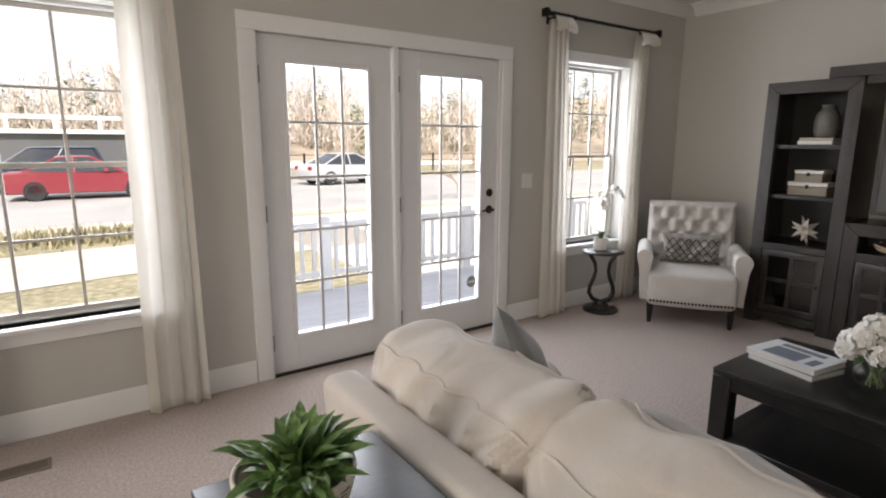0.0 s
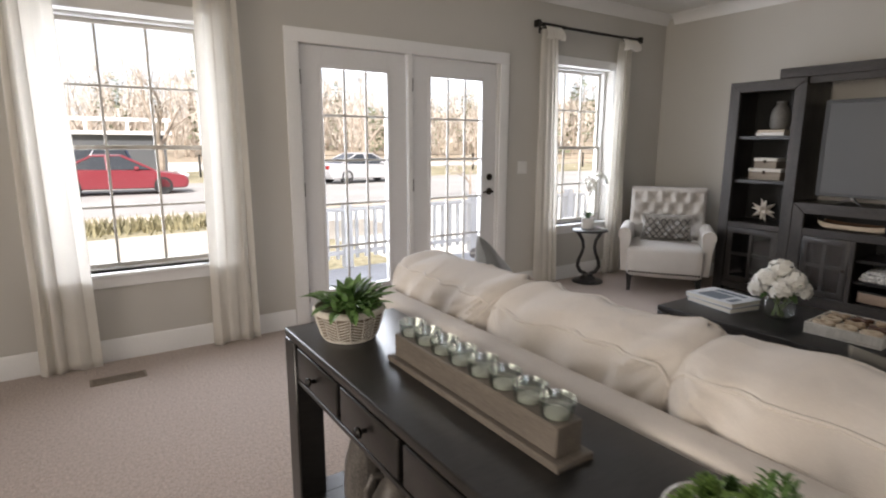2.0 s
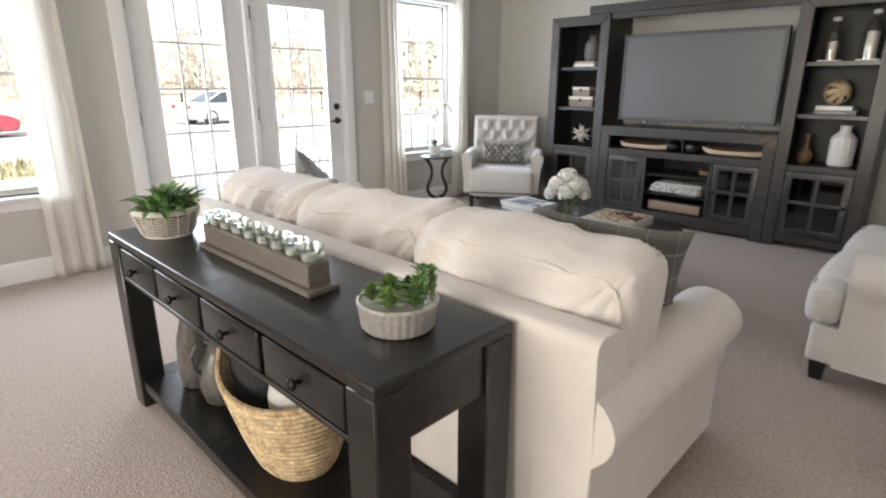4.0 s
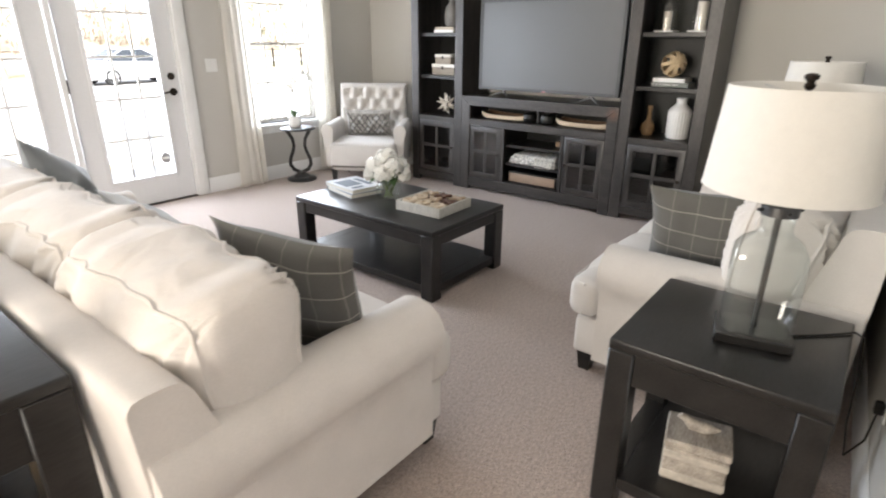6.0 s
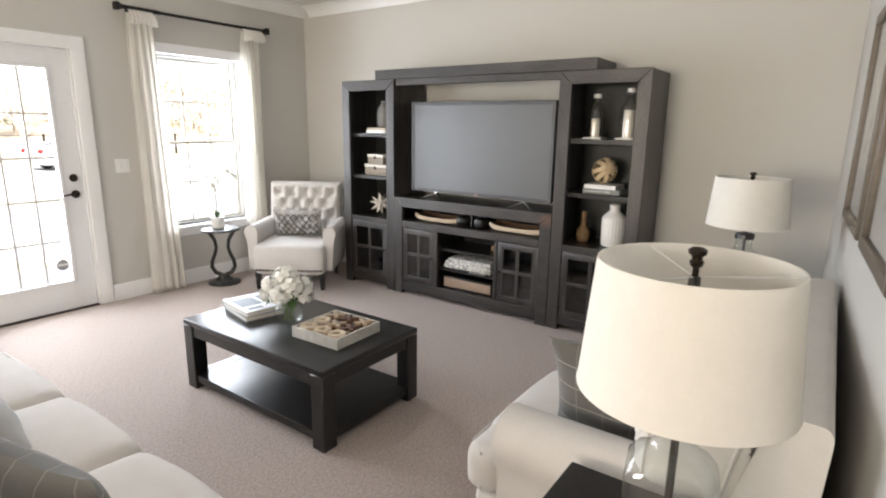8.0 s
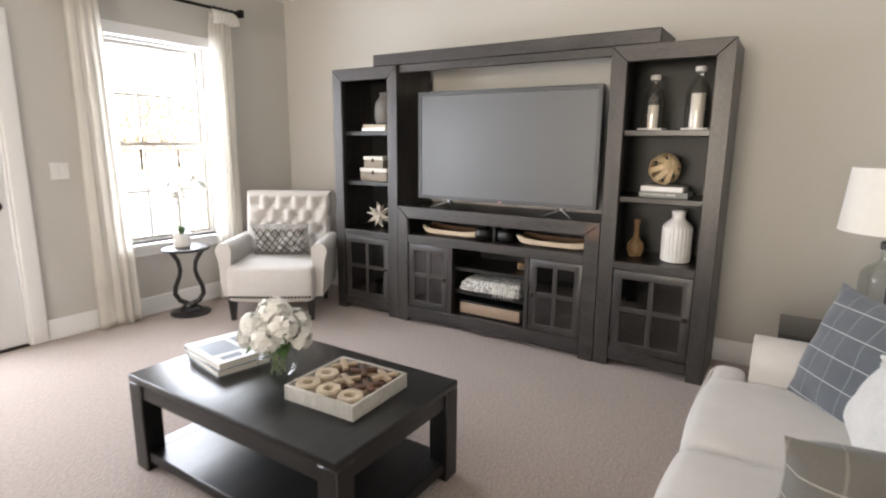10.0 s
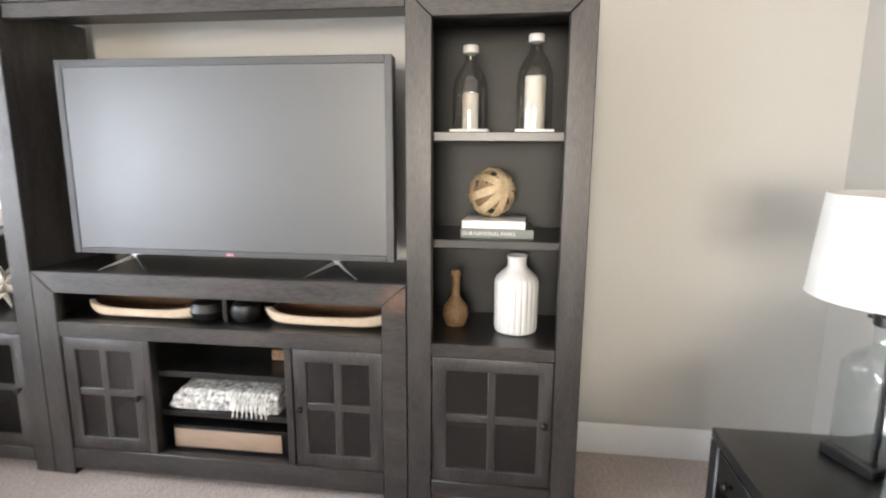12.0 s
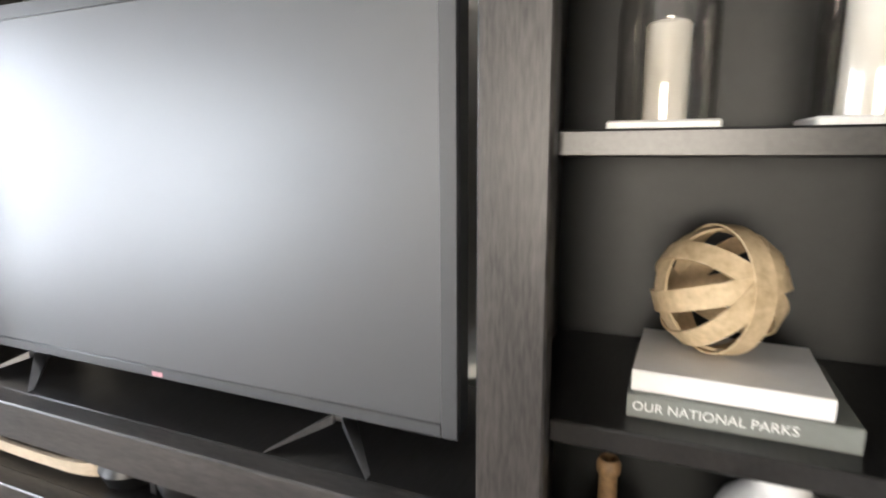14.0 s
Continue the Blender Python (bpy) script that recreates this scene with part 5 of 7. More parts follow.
CERAMIC = material("white_ceramic", (0.74, 0.73, 0.71), 0.25, var=0.03, bump=0.02)
LEAF = material("orchid_leaf", (0.065, 0.125, 0.040), 0.4, var=0.25, scale=20, fine=90, bump=0.1)
PETAL = material("white_petal", (0.82, 0.81, 0.76), 0.6, var=0.05, bump=0.05)
STEM = material("green_stem", (0.16, 0.21, 0.085), 0.5, var=0.2, bump=0.05)


def leaf_blade(bm, base, tip, width, bend=0.03, fold=0.3, n=7):
    base, tip = Vector(base), Vector(tip)
    d = tip - base
    side = d.cross(Vector((0, 0, 1)))
    side = side.normalized() if side.length > 1e-4 else Vector((1, 0, 0))
    up = side.cross(d).normalized()
    rows = []
    for i in range(n + 1):
        u = i / n
        w = width * (math.sin(math.pi * min(1, 0.12 + 0.88 * u)) ** 0.7) * (1 - 0.15 * u)
        if i == n:
            w = 0.0005
        c = base + d * u + up * bend * math.sin(math.pi * u)
        rows.append([bm.verts.new(c - side * w + up * fold * w), bm.verts.new(c), bm.verts.new(c + side * w + up * fold * w)])
    for a, b in zip(rows, rows[1:]):
        bm.faces.new((a[0], a[1], b[1], b[0]))
        bm.faces.new((a[1], a[2], b[2], b[1]))


orc = thing("orchid", "white orchid in a white ceramic pot on the pedestal table", "plant", pose(4.325, 3.20, 0.545))
part("pot", lathe(bmesh.new(), [(0.052, 0.0), (0.060, 0.004), (0.062, 0.06), (0.062, 0.105), (0.055, 0.105), (0.053, 0.09), (0.0, 0.088)], 32), CERAMIC, orc, "white ceramic pot")
b = bmesh.new()
for k in range(5):
    a = 0.5 + k * 2 * math.pi / 5
    leaf_blade(b, (0, 0, 0.085), (0.12 * math.cos(a), 0.10 * math.sin(a) - 0.01, 0.14 + 0.03 * (k % 2)), 0.022, 0.03)
part("leaves", b, LEAF, orc)
stem = [(0, 0, 0.08), (-0.01, 0, 0.22), (-0.015, -0.01, 0.36), (-0.02, -0.02, 0.46), (0.02, -0.03, 0.52), (0.09, -0.03, 0.525), (0.16, -0.03, 0.49), (0.20, -0.03, 0.46)]
part("stem", tube(bmesh.new(), stem, 0.0035, 6), STEM, orc)
pf = bmesh.new()
for k in range(5):
    a = 2 * math.pi * k / 5
    leaf_blade(pf, (0, 0, 0), (0.052 * math.cos(a), -0.008, 0.052 * math.sin(a)), 0.025, 0.004, 0.1, 5)
bloom = finish("bloom", pf, PETAL)
for k, (x, y, z) in enumerate(((-0.10, -0.03, 0.47), (-0.05, -0.035, 0.50), (-0.075, -0.04, 0.43), (-0.02, -0.05, 0.455), (-0.055, -0.045, 0.385), (0.03, -0.05, 0.52), (0.075, -0.05, 0.50), (0.12, -0.05, 0.51), (0.155, -0.045, 0.475), (-0.01, -0.05, 0.41), (0.19, -0.04, 0.455))):
    share("bloom", bloom, orc, pose(x, y, z, rng.uniform(-25, 25), rng.uniform(0, 70), rng.uniform(-35, 35)))

# ---------------------------------------------------------------- on the coffee table
BOOKW = material("white_book_cover", (0.70, 0.72, 0.75), 0.4, var=0.05, bump=0)
BOOKB = material("grey_blue_book", (0.16, 0.19, 0.23), 0.5, var=0.2, scale=8, bump=0)
PAGES = material("paper_pages", (0.68, 0.65, 0.58), 0.85, var=0.1, stretch=(1, 1, 60), bump=0.2)


def book(label, m, w, d, h, cover, group="books", parent=None, inks=()):
    """A closed hardback lying flat: w along x, d along y."""
    bk = thing("book", label, "book", m, group)
    part("page_block", bx(bmesh.new(), (-w / 2 + 0.004, -d / 2 + 0.004, 0.003), (w / 2 - 0.004, d / 2 - 0.002, h - 0.003), 0), PAGES, bk)
    c = bmesh.new()
    bx(c, (-w / 2, -d / 2, 0), (w / 2, d / 2, 0.003), 0.0008)
    bx(c, (-w / 2, -d / 2, h - 0.003), (w / 2, d / 2, h), 0.0008)
    bx(c, (-w / 2, d / 2 - 0.003, 0.003), (w / 2, d / 2, h - 0.003), 0)
    part("cover", c, cover, bk)
    for lo, hi, mt in inks:
        part("cover_print", box((*lo, h + 0.0002), (*hi, h + 0.0007), 0), mt, bk)
    return bk


book("grey-blue hardback lying on the coffee table", pose(3.27, 1.20, 0.42, 0, 0, -12), 0.235, 0.315, 0.030, BOOKB, "coffee table books")
book("white hardback with a grey cover print on another book", pose(3.275, 1.205, 0.4505, 0, 0, -9), 0.245, 0.320, 0.028, BOOKW, "coffee table books",
     inks=(((-0.10, -0.06), (0.03, 0.10), BOOKB), ((0.05, -0.10), (0.09, 0.10), BOOKB), ((-0.09, -0.13), (0.0, -0.09), BOOKB)))

WATER = glass("vase_glass", (0.965, 0.985, 0.975), 0.0, thin=True)
vz = thing("flower_vase", "round glass vase of white hydrangeas on the coffee table", "flowers", pose(3.285, 0.895, 0.42))
g = lathe(bmesh.new(), [(0.040, 0.0), (0.062, 0.010), (0.078, 0.035), (0.082, 0.060), (0.076, 0.090), (0.062, 0.112), (0.058, 0.122), (0.061, 0.126)], 40)
part("vase", g, WATER, vz, "clear round glass vase")
b = bmesh.new()
for k in range(9):
    a, r = 2.4 * k, 0.02 + 0.02 * (k % 3)
    tube(b, [(0.03 * math.cos(a + 2), 0.03 * math.sin(a + 2), 0.012), (r * math.cos(a), r * math.sin(a), 0.12), (1.6 * r * math.cos(a), 1.6 * r * math.sin(a), 0.19)], 0.0035, 6)
part("stems", b, STEM, vz)
fl = bmesh.new()
rngf = random.Random(11)
for cx, cy, cz, r in ((0.0, 0.01, 0.258, 0.068), (-0.070, 0.040, 0.215, 0.062), (0.062, 0.055, 0.215, 0.060), (-0.025, -0.070, 0.222, 0.062), (0.078, -0.030, 0.205, 0.058), (-0.085, -0.035, 0.180, 0.056), (0.0, 0.090, 0.185, 0.058), (0.035, -0.085, 0.168, 0.052), (-0.060, 0.085, 0.160, 0.048)):
    for k in range(75):
        z = rngf.uniform(-0.55, 1)
        a = rngf.uniform(0, 2 * math.pi)
        q = math.sqrt(1 - z * z)
        n = Vector((q * math.cos(a), q * math.sin(a), z))
        p = Vector((cx, cy, cz)) + n * r * rngf.uniform(0.86, 1.05)
        t1 = n.orthogonal().normalized()
        t1.rotate(Matrix.Rotation(rngf.uniform(0, 6.28), 3, n))
        t2 = n.cross(t1)
        s = rngf.uniform(0.013, 0.019)
        c = fl.verts.new(p - n * 0.003)
        for w in range(4):
            e0 = (math.cos(w * math.pi / 2) * t1 + math.sin(w * math.pi / 2) * t2) * s
            e1 = (math.cos(w * math.pi / 2 + 0.75) * t1 + math.sin(w * math.pi / 2 + 0.75) * t2) * s * 1.25
            e2 = (math.cos(w * math.pi / 2 + 1.45) * t1 + math.sin(w * math.pi / 2 + 1.45) * t2) * s
            fl.faces.new((c, fl.verts.new(p + e0 + n * 0.002), fl.verts.new(p + e1 + n * 0.004), fl.verts.new(p + e2 + n * 0.002)))
part("blossoms", fl, PETAL, vz, "white clustered blossoms")
b = bmesh.new()
for k in range(9):
    a = 0.7 * k
    leaf_blade(b, (0.03 * math.cos(a), 0.03 * math.sin(a), 0.135), (0.13 * math.cos(a), 0.13 * math.sin(a), 0.135 + 0.03 * math.sin(3 * k)), 0.030, 0.02)
for k in range(12):
    a, q = 2.4 * k, 0.045 + 0.012 * (k % 4)
    leaf_blade(b, (q * math.cos(a), q * math.sin(a), 0.14), (1.9 * q * math.cos(a), 1.9 * q * math.sin(a), 0.235 + 0.02 * math.sin(5 * k)), 0.017, 0.01)
part("leaves", b, LEAF, vz, "green leaves")

TRAYW = material("whitewashed_wood", (0.50, 0.48, 0.43), 0.8, var=0.2, scale=6, fine=40, stretch=(1, 5, 1), bump=0.4)
OWOOD = material("pale_wood_rings", (0.56, 0.46, 0.34), 0.7, var=0.15, scale=14, bump=0.2)
XWOOD = material("brown_wood_crosses", (0.10, 0.045, 0.025), 0.6, var=0.3, scale=14, bump=0.2)
XLIGHT = material("tan_wood_crosses", (0.42, 0.32, 0.22), 0.7, var=0.2, scale=14, bump=0.2)
ttt = thing("game_box", "whitewashed wooden noughts and crosses box on the coffee table", "board game", pose(3.318, 0.545, 0.42, 0, 0, 2))
b = bmesh.new()
w = 0.165
bx(b, (-w, -w, 0), (w, w, 0.012), 0.001)
for lo, hi in (((-w, -w, 0.012), (-w + 0.012, w, 0.058)), ((w - 0.012, -w, 0.012), (w, w, 0.058)), ((-w + 0.012, -w, 0.012), (w - 0.012, -w + 0.012, 0.058)), ((-w + 0.012, w - 0.012, 0.012), (w - 0.012, w, 0.058))):
    bx(b, lo, hi, 0.002)
part("tray", b, TRAYW, ttt)
ringb = bmesh.new()
prof = [(0.018 + 0.0, 0.0), (0.044, 0.0), (0.047, 0.008), (0.044, 0.017), (0.022, 0.017), (0.018, 0.008), (0.018, 0.0)]
lathe(ringb, prof, 28)
for f in [f for f in ringb.faces if len(f.verts) > 4]:
    ringb.faces.remove(f)
ringm = finish("nought", ringb, OWOOD)
crossb = bmesh.new()
for a in (45, -45):
    bx(crossb, (-0.052, -0.012, 0), (0.052, 0.012, 0.016 + (0.001 if a > 0 else 0)), 0.003, 2, Matrix.Rotation(radians(a), 4, "Z"))
crossm = finish("cross", crossb, XWOOD)
crossb = bmesh.new()
for a in (45, -45):
    bx(crossb, (-0.052, -0.012, 0), (0.052, 0.012, 0.016 + (0.001 if a > 0 else 0)), 0.003, 2, Matrix.Rotation(radians(a), 4, "Z"))
crossl = finish("cross", crossb, XLIGHT)
for i in range(3):
    for j in range(3):
        x, y = (i - 1) * 0.102, (j - 1) * 0.102
        nought = i == 0 or (i == 1 and j == 2)
        share("nought" if nought else "cross", ringm if nought else (crossm if (i + j) % 2 else crossl), ttt, pose(x, y, 0.045, 0, 0, rng.uniform(-20, 20)))
        if not nought:
            share("cross", crossl if (i + j) % 2 else crossm, ttt, pose(x + 0.012, y - 0.008, 0.028, 0, 0, 40))
        else:
            share("nought", ringm, ttt, pose(x, y, 0.027))

# ---------------------------------------------------------------- on the sofa table
WICKER = material("whitewashed_weave", (0.68, 0.65, 0.59), 0.85, var=0.2, scale=20, fine=120, bump=0.3)
WEAVEGAP = material("taupe_weave", (0.19, 0.155, 0.12), 0.9, var=0.2, scale=20, bump=0.3)
pb = thing("planter", "whitewashed herringbone-patterned planter with a leafy succulent", "plant", pose(0.822, 1.110, 0.733) @ Matrix.Scale(0.85, 4))
prof = [(0.088, 0.0), (0.098, 0.004), (0.120, 0.055), (0.132, 0.105), (0.134, 0.122), (0.128, 0.126), (0.122, 0.118), (0.0, 0.108)]
bowl = part("pot", lathe(bmesh.new(), prof, 48), WEAVEGAP, pb, "woven taupe and white pot")
b = bmesh.new()
lathe(b, [(0.133, 0.104), (0.137, 0.108), (0.138, 0.124), (0.132, 0.129), (0.128, 0.127)], 48)
lathe(b, [(0.090, 0.0), (0.099, 0.002), (0.103, 0.012), (0.099, 0.014)], 48)
for f in [f for f in b.faces if len(f.verts) > 4]:
    b.faces.remove(f)
part("rim", b, WICKER, bowl, "white rim and foot bands")
for k in range(16):
    a0 = 2 * math.pi * k / 16
    s = bmesh.new()

    def on_pot(a, z, off=0.002):
        r = 0.099 + 0.034 * min(1, z / 0.105) ** 0.85 + off
        return (r * math.cos(a), r * math.sin(a), z)
    tube(s, [on_pot(a0, z) for z in (0.014, 0.045, 0.075, 0.104)], 0.0022, 5)
    for q in range(7):
        z = 0.016 + q * 0.012
        if k % 2:
            z += 0.0
        da = 2 * math.pi / 16
        tube(s, [on_pot(a0 + da * 0.08, z + (0.012 if k % 2 else 0.0)), on_pot(a0 + da * 0.5, z + 0.006), on_pot(a0 + da * 0.92, z + (0.0 if k % 2 else 0.012))], 0.0020, 5)
    part("herringbone", s, WICKER, bowl)["kind"] = "stuff"
GREEN1 = material("succulent_green", (0.075, 0.155, 0.045), 0.38, var=0.45, scale=12, fine=60, bump=0.1, tint=(0.16, 0.28, 0.095))
GREEN2 = material("rosette_green", (0.12, 0.22, 0.05), 0.5, var=0.35, scale=14, fine=60, bump=0.1, tint=(0.22, 0.34, 0.10))
rl = random.Random(21)
b = bmesh.new()
for k in range(105):
    a = rl.uniform(0, 2 * math.pi)
    r0 = rl.uniform(0.0, 0.10)
    e = rl.uniform(-0.15, 1.15) * (1.25 - r0 / 0.16)
    L = rl.uniform(0.085, 0.135)
    base = Vector((r0 * math.cos(a), r0 * math.sin(a), 0.116))
    a2 = a + rl.uniform(-0.6, 0.6)
    tip = base + L * Vector((math.cos(e) * math.cos(a2), math.cos(e) * math.sin(a2), math.sin(e)))
    leaf_blade(b, base, tip, rl.uniform(0.017, 0.025), 0.016, 0.40)
part("leaves", b, GREEN1, pb, "pointed green succulent leaves")

TRAYG = material("grey_wood_tray", (0.130, 0.113, 0.095), 0.65, var=0.25, scale=6, fine=40, stretch=(6, 1, 6), bump=0.35)
WAX = material("white_wax", (0.80, 0.77, 0.70), 0.5, var=0.03, bump=0.02)
ct = thing("candle_holder", "long grey wooden candle tray holding eight glass votives", "candle holder", pose(0.880, 0.515, 0.733))
b = bmesh.new()
bx(b, (-0.052, -0.345, 0), (0.052, 0.345, 0.018), 0.003)
part("base", b, TRAYG, ct)
b = bmesh.new()
bx(b, (-0.036, -0.325, 0.018), (0.036, 0.325, 0.086), 0.003)
part("block", b, TRAYG, ct)
vot = lathe(bmesh.new(), [(0.026, 0.0), (0.031, 0.002), (0.036, 0.030), (0.039, 0.052), (0.040, 0.055), (0.037, 0.055), (0.033, 0.030), (0.028, 0.006), (0.0, 0.005)], 28)
votm = finish("votive_glass", vot, glass("votive_glass", (0.93, 0.97, 0.955), shine=0.28))
can = lathe(bmesh.new(), [(0.0, 0.006), (0.024, 0.006), (0.025, 0.026), (0.022, 0.028), (0.0, 0.027)], 24)
tube(can, [(0, 0, 0.027), (0.001, 0, 0.036)], 0.001, 6)
canm = finish("candle", can, WAX)
for k in range(8):
    y = -0.287 + 0.574 * k / 7
    share("votive_glass", votm, ct, pose(0, y, 0.0700))
    share("candle", canm, ct, pose(0, y, 0.0700))

RIBBED = material("silvered_ribbed_ceramic", (0.52, 0.50, 0.47), 0.35, metal=0.35, var=0.25, scale=8, bump=0.1)
sp = thing("succulent_pot", "low ribbed silver-glazed pot of green succulents", "plant", pose(0.885, -0.125, 0.733))
part("pot", lathe(bmesh.new(), [(0.070, 0.0), (0.080, 0.003), (0.086, 0.01), (0.092, 0.058), (0.096, 0.064), (0.096, 0.070), (0.090, 0.072), (0.086, 0.064), (0.0, 0.058)], 120, wobble=lambda a, z: 1 + (0.018 * math.cos(30 * a) if 0.005 < z < 0.06 else 0)), RIBBED, sp, "ribbed silvery pot")
for k, (x, y, s, mt) in enumerate(((0.0, 0.03, 1.0, GREEN2), (-0.045, -0.02, 0.85, GREEN2), (0.045, -0.015, 0.9, GREEN2), (0.03, 0.055, 0.7, GREEN1), (-0.04, 0.045, 0.75, GREEN2), (0.0, -0.055, 0.75, GREEN1), (0.06, 0.03, 0.65, GREEN1))):
    b = bmesh.new()
    for q in range(26):
        a, e = 2.4 * q, 0.15 + 1.25 * q / 26
        L = 0.050 * s * (1.05 - 0.45 * q / 26)
        leaf_blade(b, (x, y, 0.062 + 0.03 * s * q / 26), (x + L * math.cos(e) * math.cos(a), y + L * math.cos(e) * math.sin(a), 0.066 + 0.03 * s * q / 26 + L * math.sin(e)), 0.011 * s, 0.006, 0.5, 5)
    part("rosette", b, mt, sp)["kind"] = "stuff"
for q in range(5):
    b = bmesh.new()
    a = 1.3 * q
    x, y = 0.045 + 0.016 * math.cos(a), -0.045 + 0.016 * math.sin(a)
    tube(b, [(x, y, 0.06), (x + 0.012 * math.cos(a), y + 0.012 * math.sin(a), 0.13)], 0.002, 5)
    for w in range(9):
        z = 0.085 + 0.007 * w
        bb = 2.1 * w
        leaf_blade(b, (x, y, z), (x + 0.020 * math.cos(bb), y + 0.020 * math.sin(bb), z + 0.016), 0.006, 0.002, 0.4, 4)
    part("jade_sprig", b, GREEN1, sp)["kind"] = "stuff"

# woven basket, throw, and vases on the lower shelf
SEAGRASS = material("seagrass", (0.42, 0.30, 0.165), 0.85, var=0.4, scale=30, fine=90, bump=0.5, tint=(0.58, 0.45, 0.27), random_var=0.12)
wb = thing("woven_basket", "round tapering seagrass basket holding cushions on the lower shelf", "basket", pose(0.865, 0.36, 0.12))
for k in range(17):
    z = 0.010 + 0.0165 * k
    u = k / 16
    rx, ry = 0.100 + 0.075 * u ** 0.7, 0.125 + 0.135 * u ** 0.8
    pts = []
    for q in range(65):
        a = 2 * math.pi * q / 64
        lift = (0.13 if a < math.pi else 0.03) * u * abs(math.sin(a)) ** 3
        kk = 1 + 0.018 * math.sin(32 * a + math.pi * k)
        pts.append((rx * kk * math.cos(a), ry * kk * math.sin(a) + 0.045 * u, z + lift))
    part("coil", tube(bmesh.new(), pts, 0.0098, 6, False), SEAGRASS, wb)
part("bottom", lathe(bmesh.new(), [(0.0, 0.0), (0.098, 0.0), (0.105, 0.012), (0.0, 0.012)], 32), SEAGRASS, wb)
DARKKNIT = material("charcoal_throw", (0.020, 0.020, 0.022), 0.95, var=0.4, scale=14, fine=110, bump=0.5, sheen=0.2)
tb = rounded_block((-0.09, -0.10, 0.0), (0.09, 0.13, 0.30), 0.06, 0.02, 4, 14, 0.03)
solid("throw_blanket", tb, DARKKNIT, "charcoal throw bundled in the seagrass basket", "blanket", pose(0.865, 0.475, 0.155))
solid("round_pillow", rounded_block((-0.095, -0.095, -0.095), (0.095, 0.095, 0.095), 0.093, 0.0, 2, 12, 0.012), KNIT, "round white knitted pillow in the basket", "pillow", pose(0.850, 0.300, 0.375))
solid("round_pillow", rounded_block((-0.05, -0.05, -0.05), (0.05, 0.05, 0.05), 0.049, 0.0, 2, 10, 0.008), KNIT, "small white knitted ball in the basket", "pillow", pose(0.905, 0.195, 0.345))
DKGLAZE = material("charcoal_glaze", (0.05, 0.05, 0.048), 0.3, var=0.4, scale=9, stretch=(3, 3, 1), bump=0.15, tint=(0.14, 0.13, 0.12))
vs_ = thing("tall_vase", "tall charcoal streaked ceramic vase on the lower shelf", "vase", pose(0.83, 1.05, 0.12))
part("body", lathe(bmesh.new(), [(0.045, 0), (0.056, 0.01), (0.066, 0.08), (0.060, 0.19), (0.040, 0.27), (0.034, 0.32), (0.040, 0.345), (0.036, 0.345), (0.028, 0.30), (0.0, 0.29)], 40, wobble=lambda a, z: 1 + 0.02 * math.cos(14 * a)), DKGLAZE, vs_)
jg = thing("jug", "charcoal ceramic jug with a loop handle on the lower shelf", "jug", pose(0.85, 0.865, 0.12))
part("body", lathe(bmesh.new(), [(0.05, 0), (0.062, 0.01), (0.078, 0.07), (0.072, 0.15), (0.045, 0.20), (0.038, 0.235), (0.046, 0.26), (0.041, 0.26), (0.030, 0.22), (0.0, 0.21)], 36), DKGLAZE, jg)
part("handle", tube(bmesh.new(), [(-0.040, 0, 0.24), (-0.075, 0, 0.25), (-0.098, 0, 0.21), (-0.092, 0, 0.16), (-0.070, 0, 0.13)], 0.009, 10), DKGLAZE, jg)

# ---------------------------------------------------------------- on the bookcases
WHITEVASE = material("white_glazed_vase", (0.75, 0.74, 0.72), 0.22, var=0.03, bump=0.02)
wv = thing("ribbed_vase", "white ribbed ceramic bottle vase on the bookcase shelf", "vase", pose(5.36, -0.252, 0.670))
part("body", lathe(bmesh.new(), [(0.070, 0), (0.082, 0.006), (0.086, 0.018), (0.088, 0.19), (0.087, 0.208), (0.080, 0.224), (0.058, 0.246), (0.040, 0.262), (0.037, 0.275), (0.038, 0.296), (0.043, 0.308), (0.037, 0.308), (0.028, 0.28), (0.0, 0.27)], 176, wobble=lambda a, z: 1 - (0.050 * (1 - abs(math.sin(11 * a))) ** 1.6 if 0.012 < z < 0.222 else 0)), WHITEVASE, wv)
BROWNVASE = material("mottled_brown_clay", (0.20, 0.12, 0.055), 0.6, var=0.45, scale=25, fine=90, bump=0.3)
bv = thing("bottle_vase", "small brown long-necked bottle vase on the bookcase shelf", "vase", pose(5.40, -0.006, 0.670))
part("body", lathe(bmesh.new(), [(0.035, 0), (0.042, 0.005), (0.054, 0.045), (0.050, 0.080), (0.030, 0.105), (0.017, 0.125), (0.0155, 0.20), (0.020, 0.208), (0.021, 0.222), (0.016, 0.232), (0.012, 0.232), (0.0, 0.22)], 32), BROWNVASE, bv)

BOOKWH = material("white_dust_jacket", (0.75, 0.74, 0.72), 0.45, var=0.03, bump=0)
BOOKGR = material("grey_green_jacket", (0.17, 0.18, 0.165), 0.5, var=0.1, bump=0)
bk1 = book("grey-green hardback lying on the bookcase shelf", pose(5.355, -0.172, 1.060, 0, 0, 90), 0.270, 0.215, 0.034, BOOKGR, "bookcase books")
book("white hardback lying on another book", pose(5.350, -0.162, 1.0945, 0, 0, 88), 0.236, 0.190, 0.030, BOOKWH, "bookcase books")
txt = bpy.data.curves.new("title", "FONT")
txt.body, txt.size, txt.extrude, txt.align_x, txt.align_y = "OUR NATIONAL PARKS", 0.0185, 0.0003, "LEFT", "CENTER"
to = new("spine_title", txt)
bpy.context.view_layer.update()
me = bpy.data.meshes.new_from_object(to)
bpy.data.objects.remove(to)
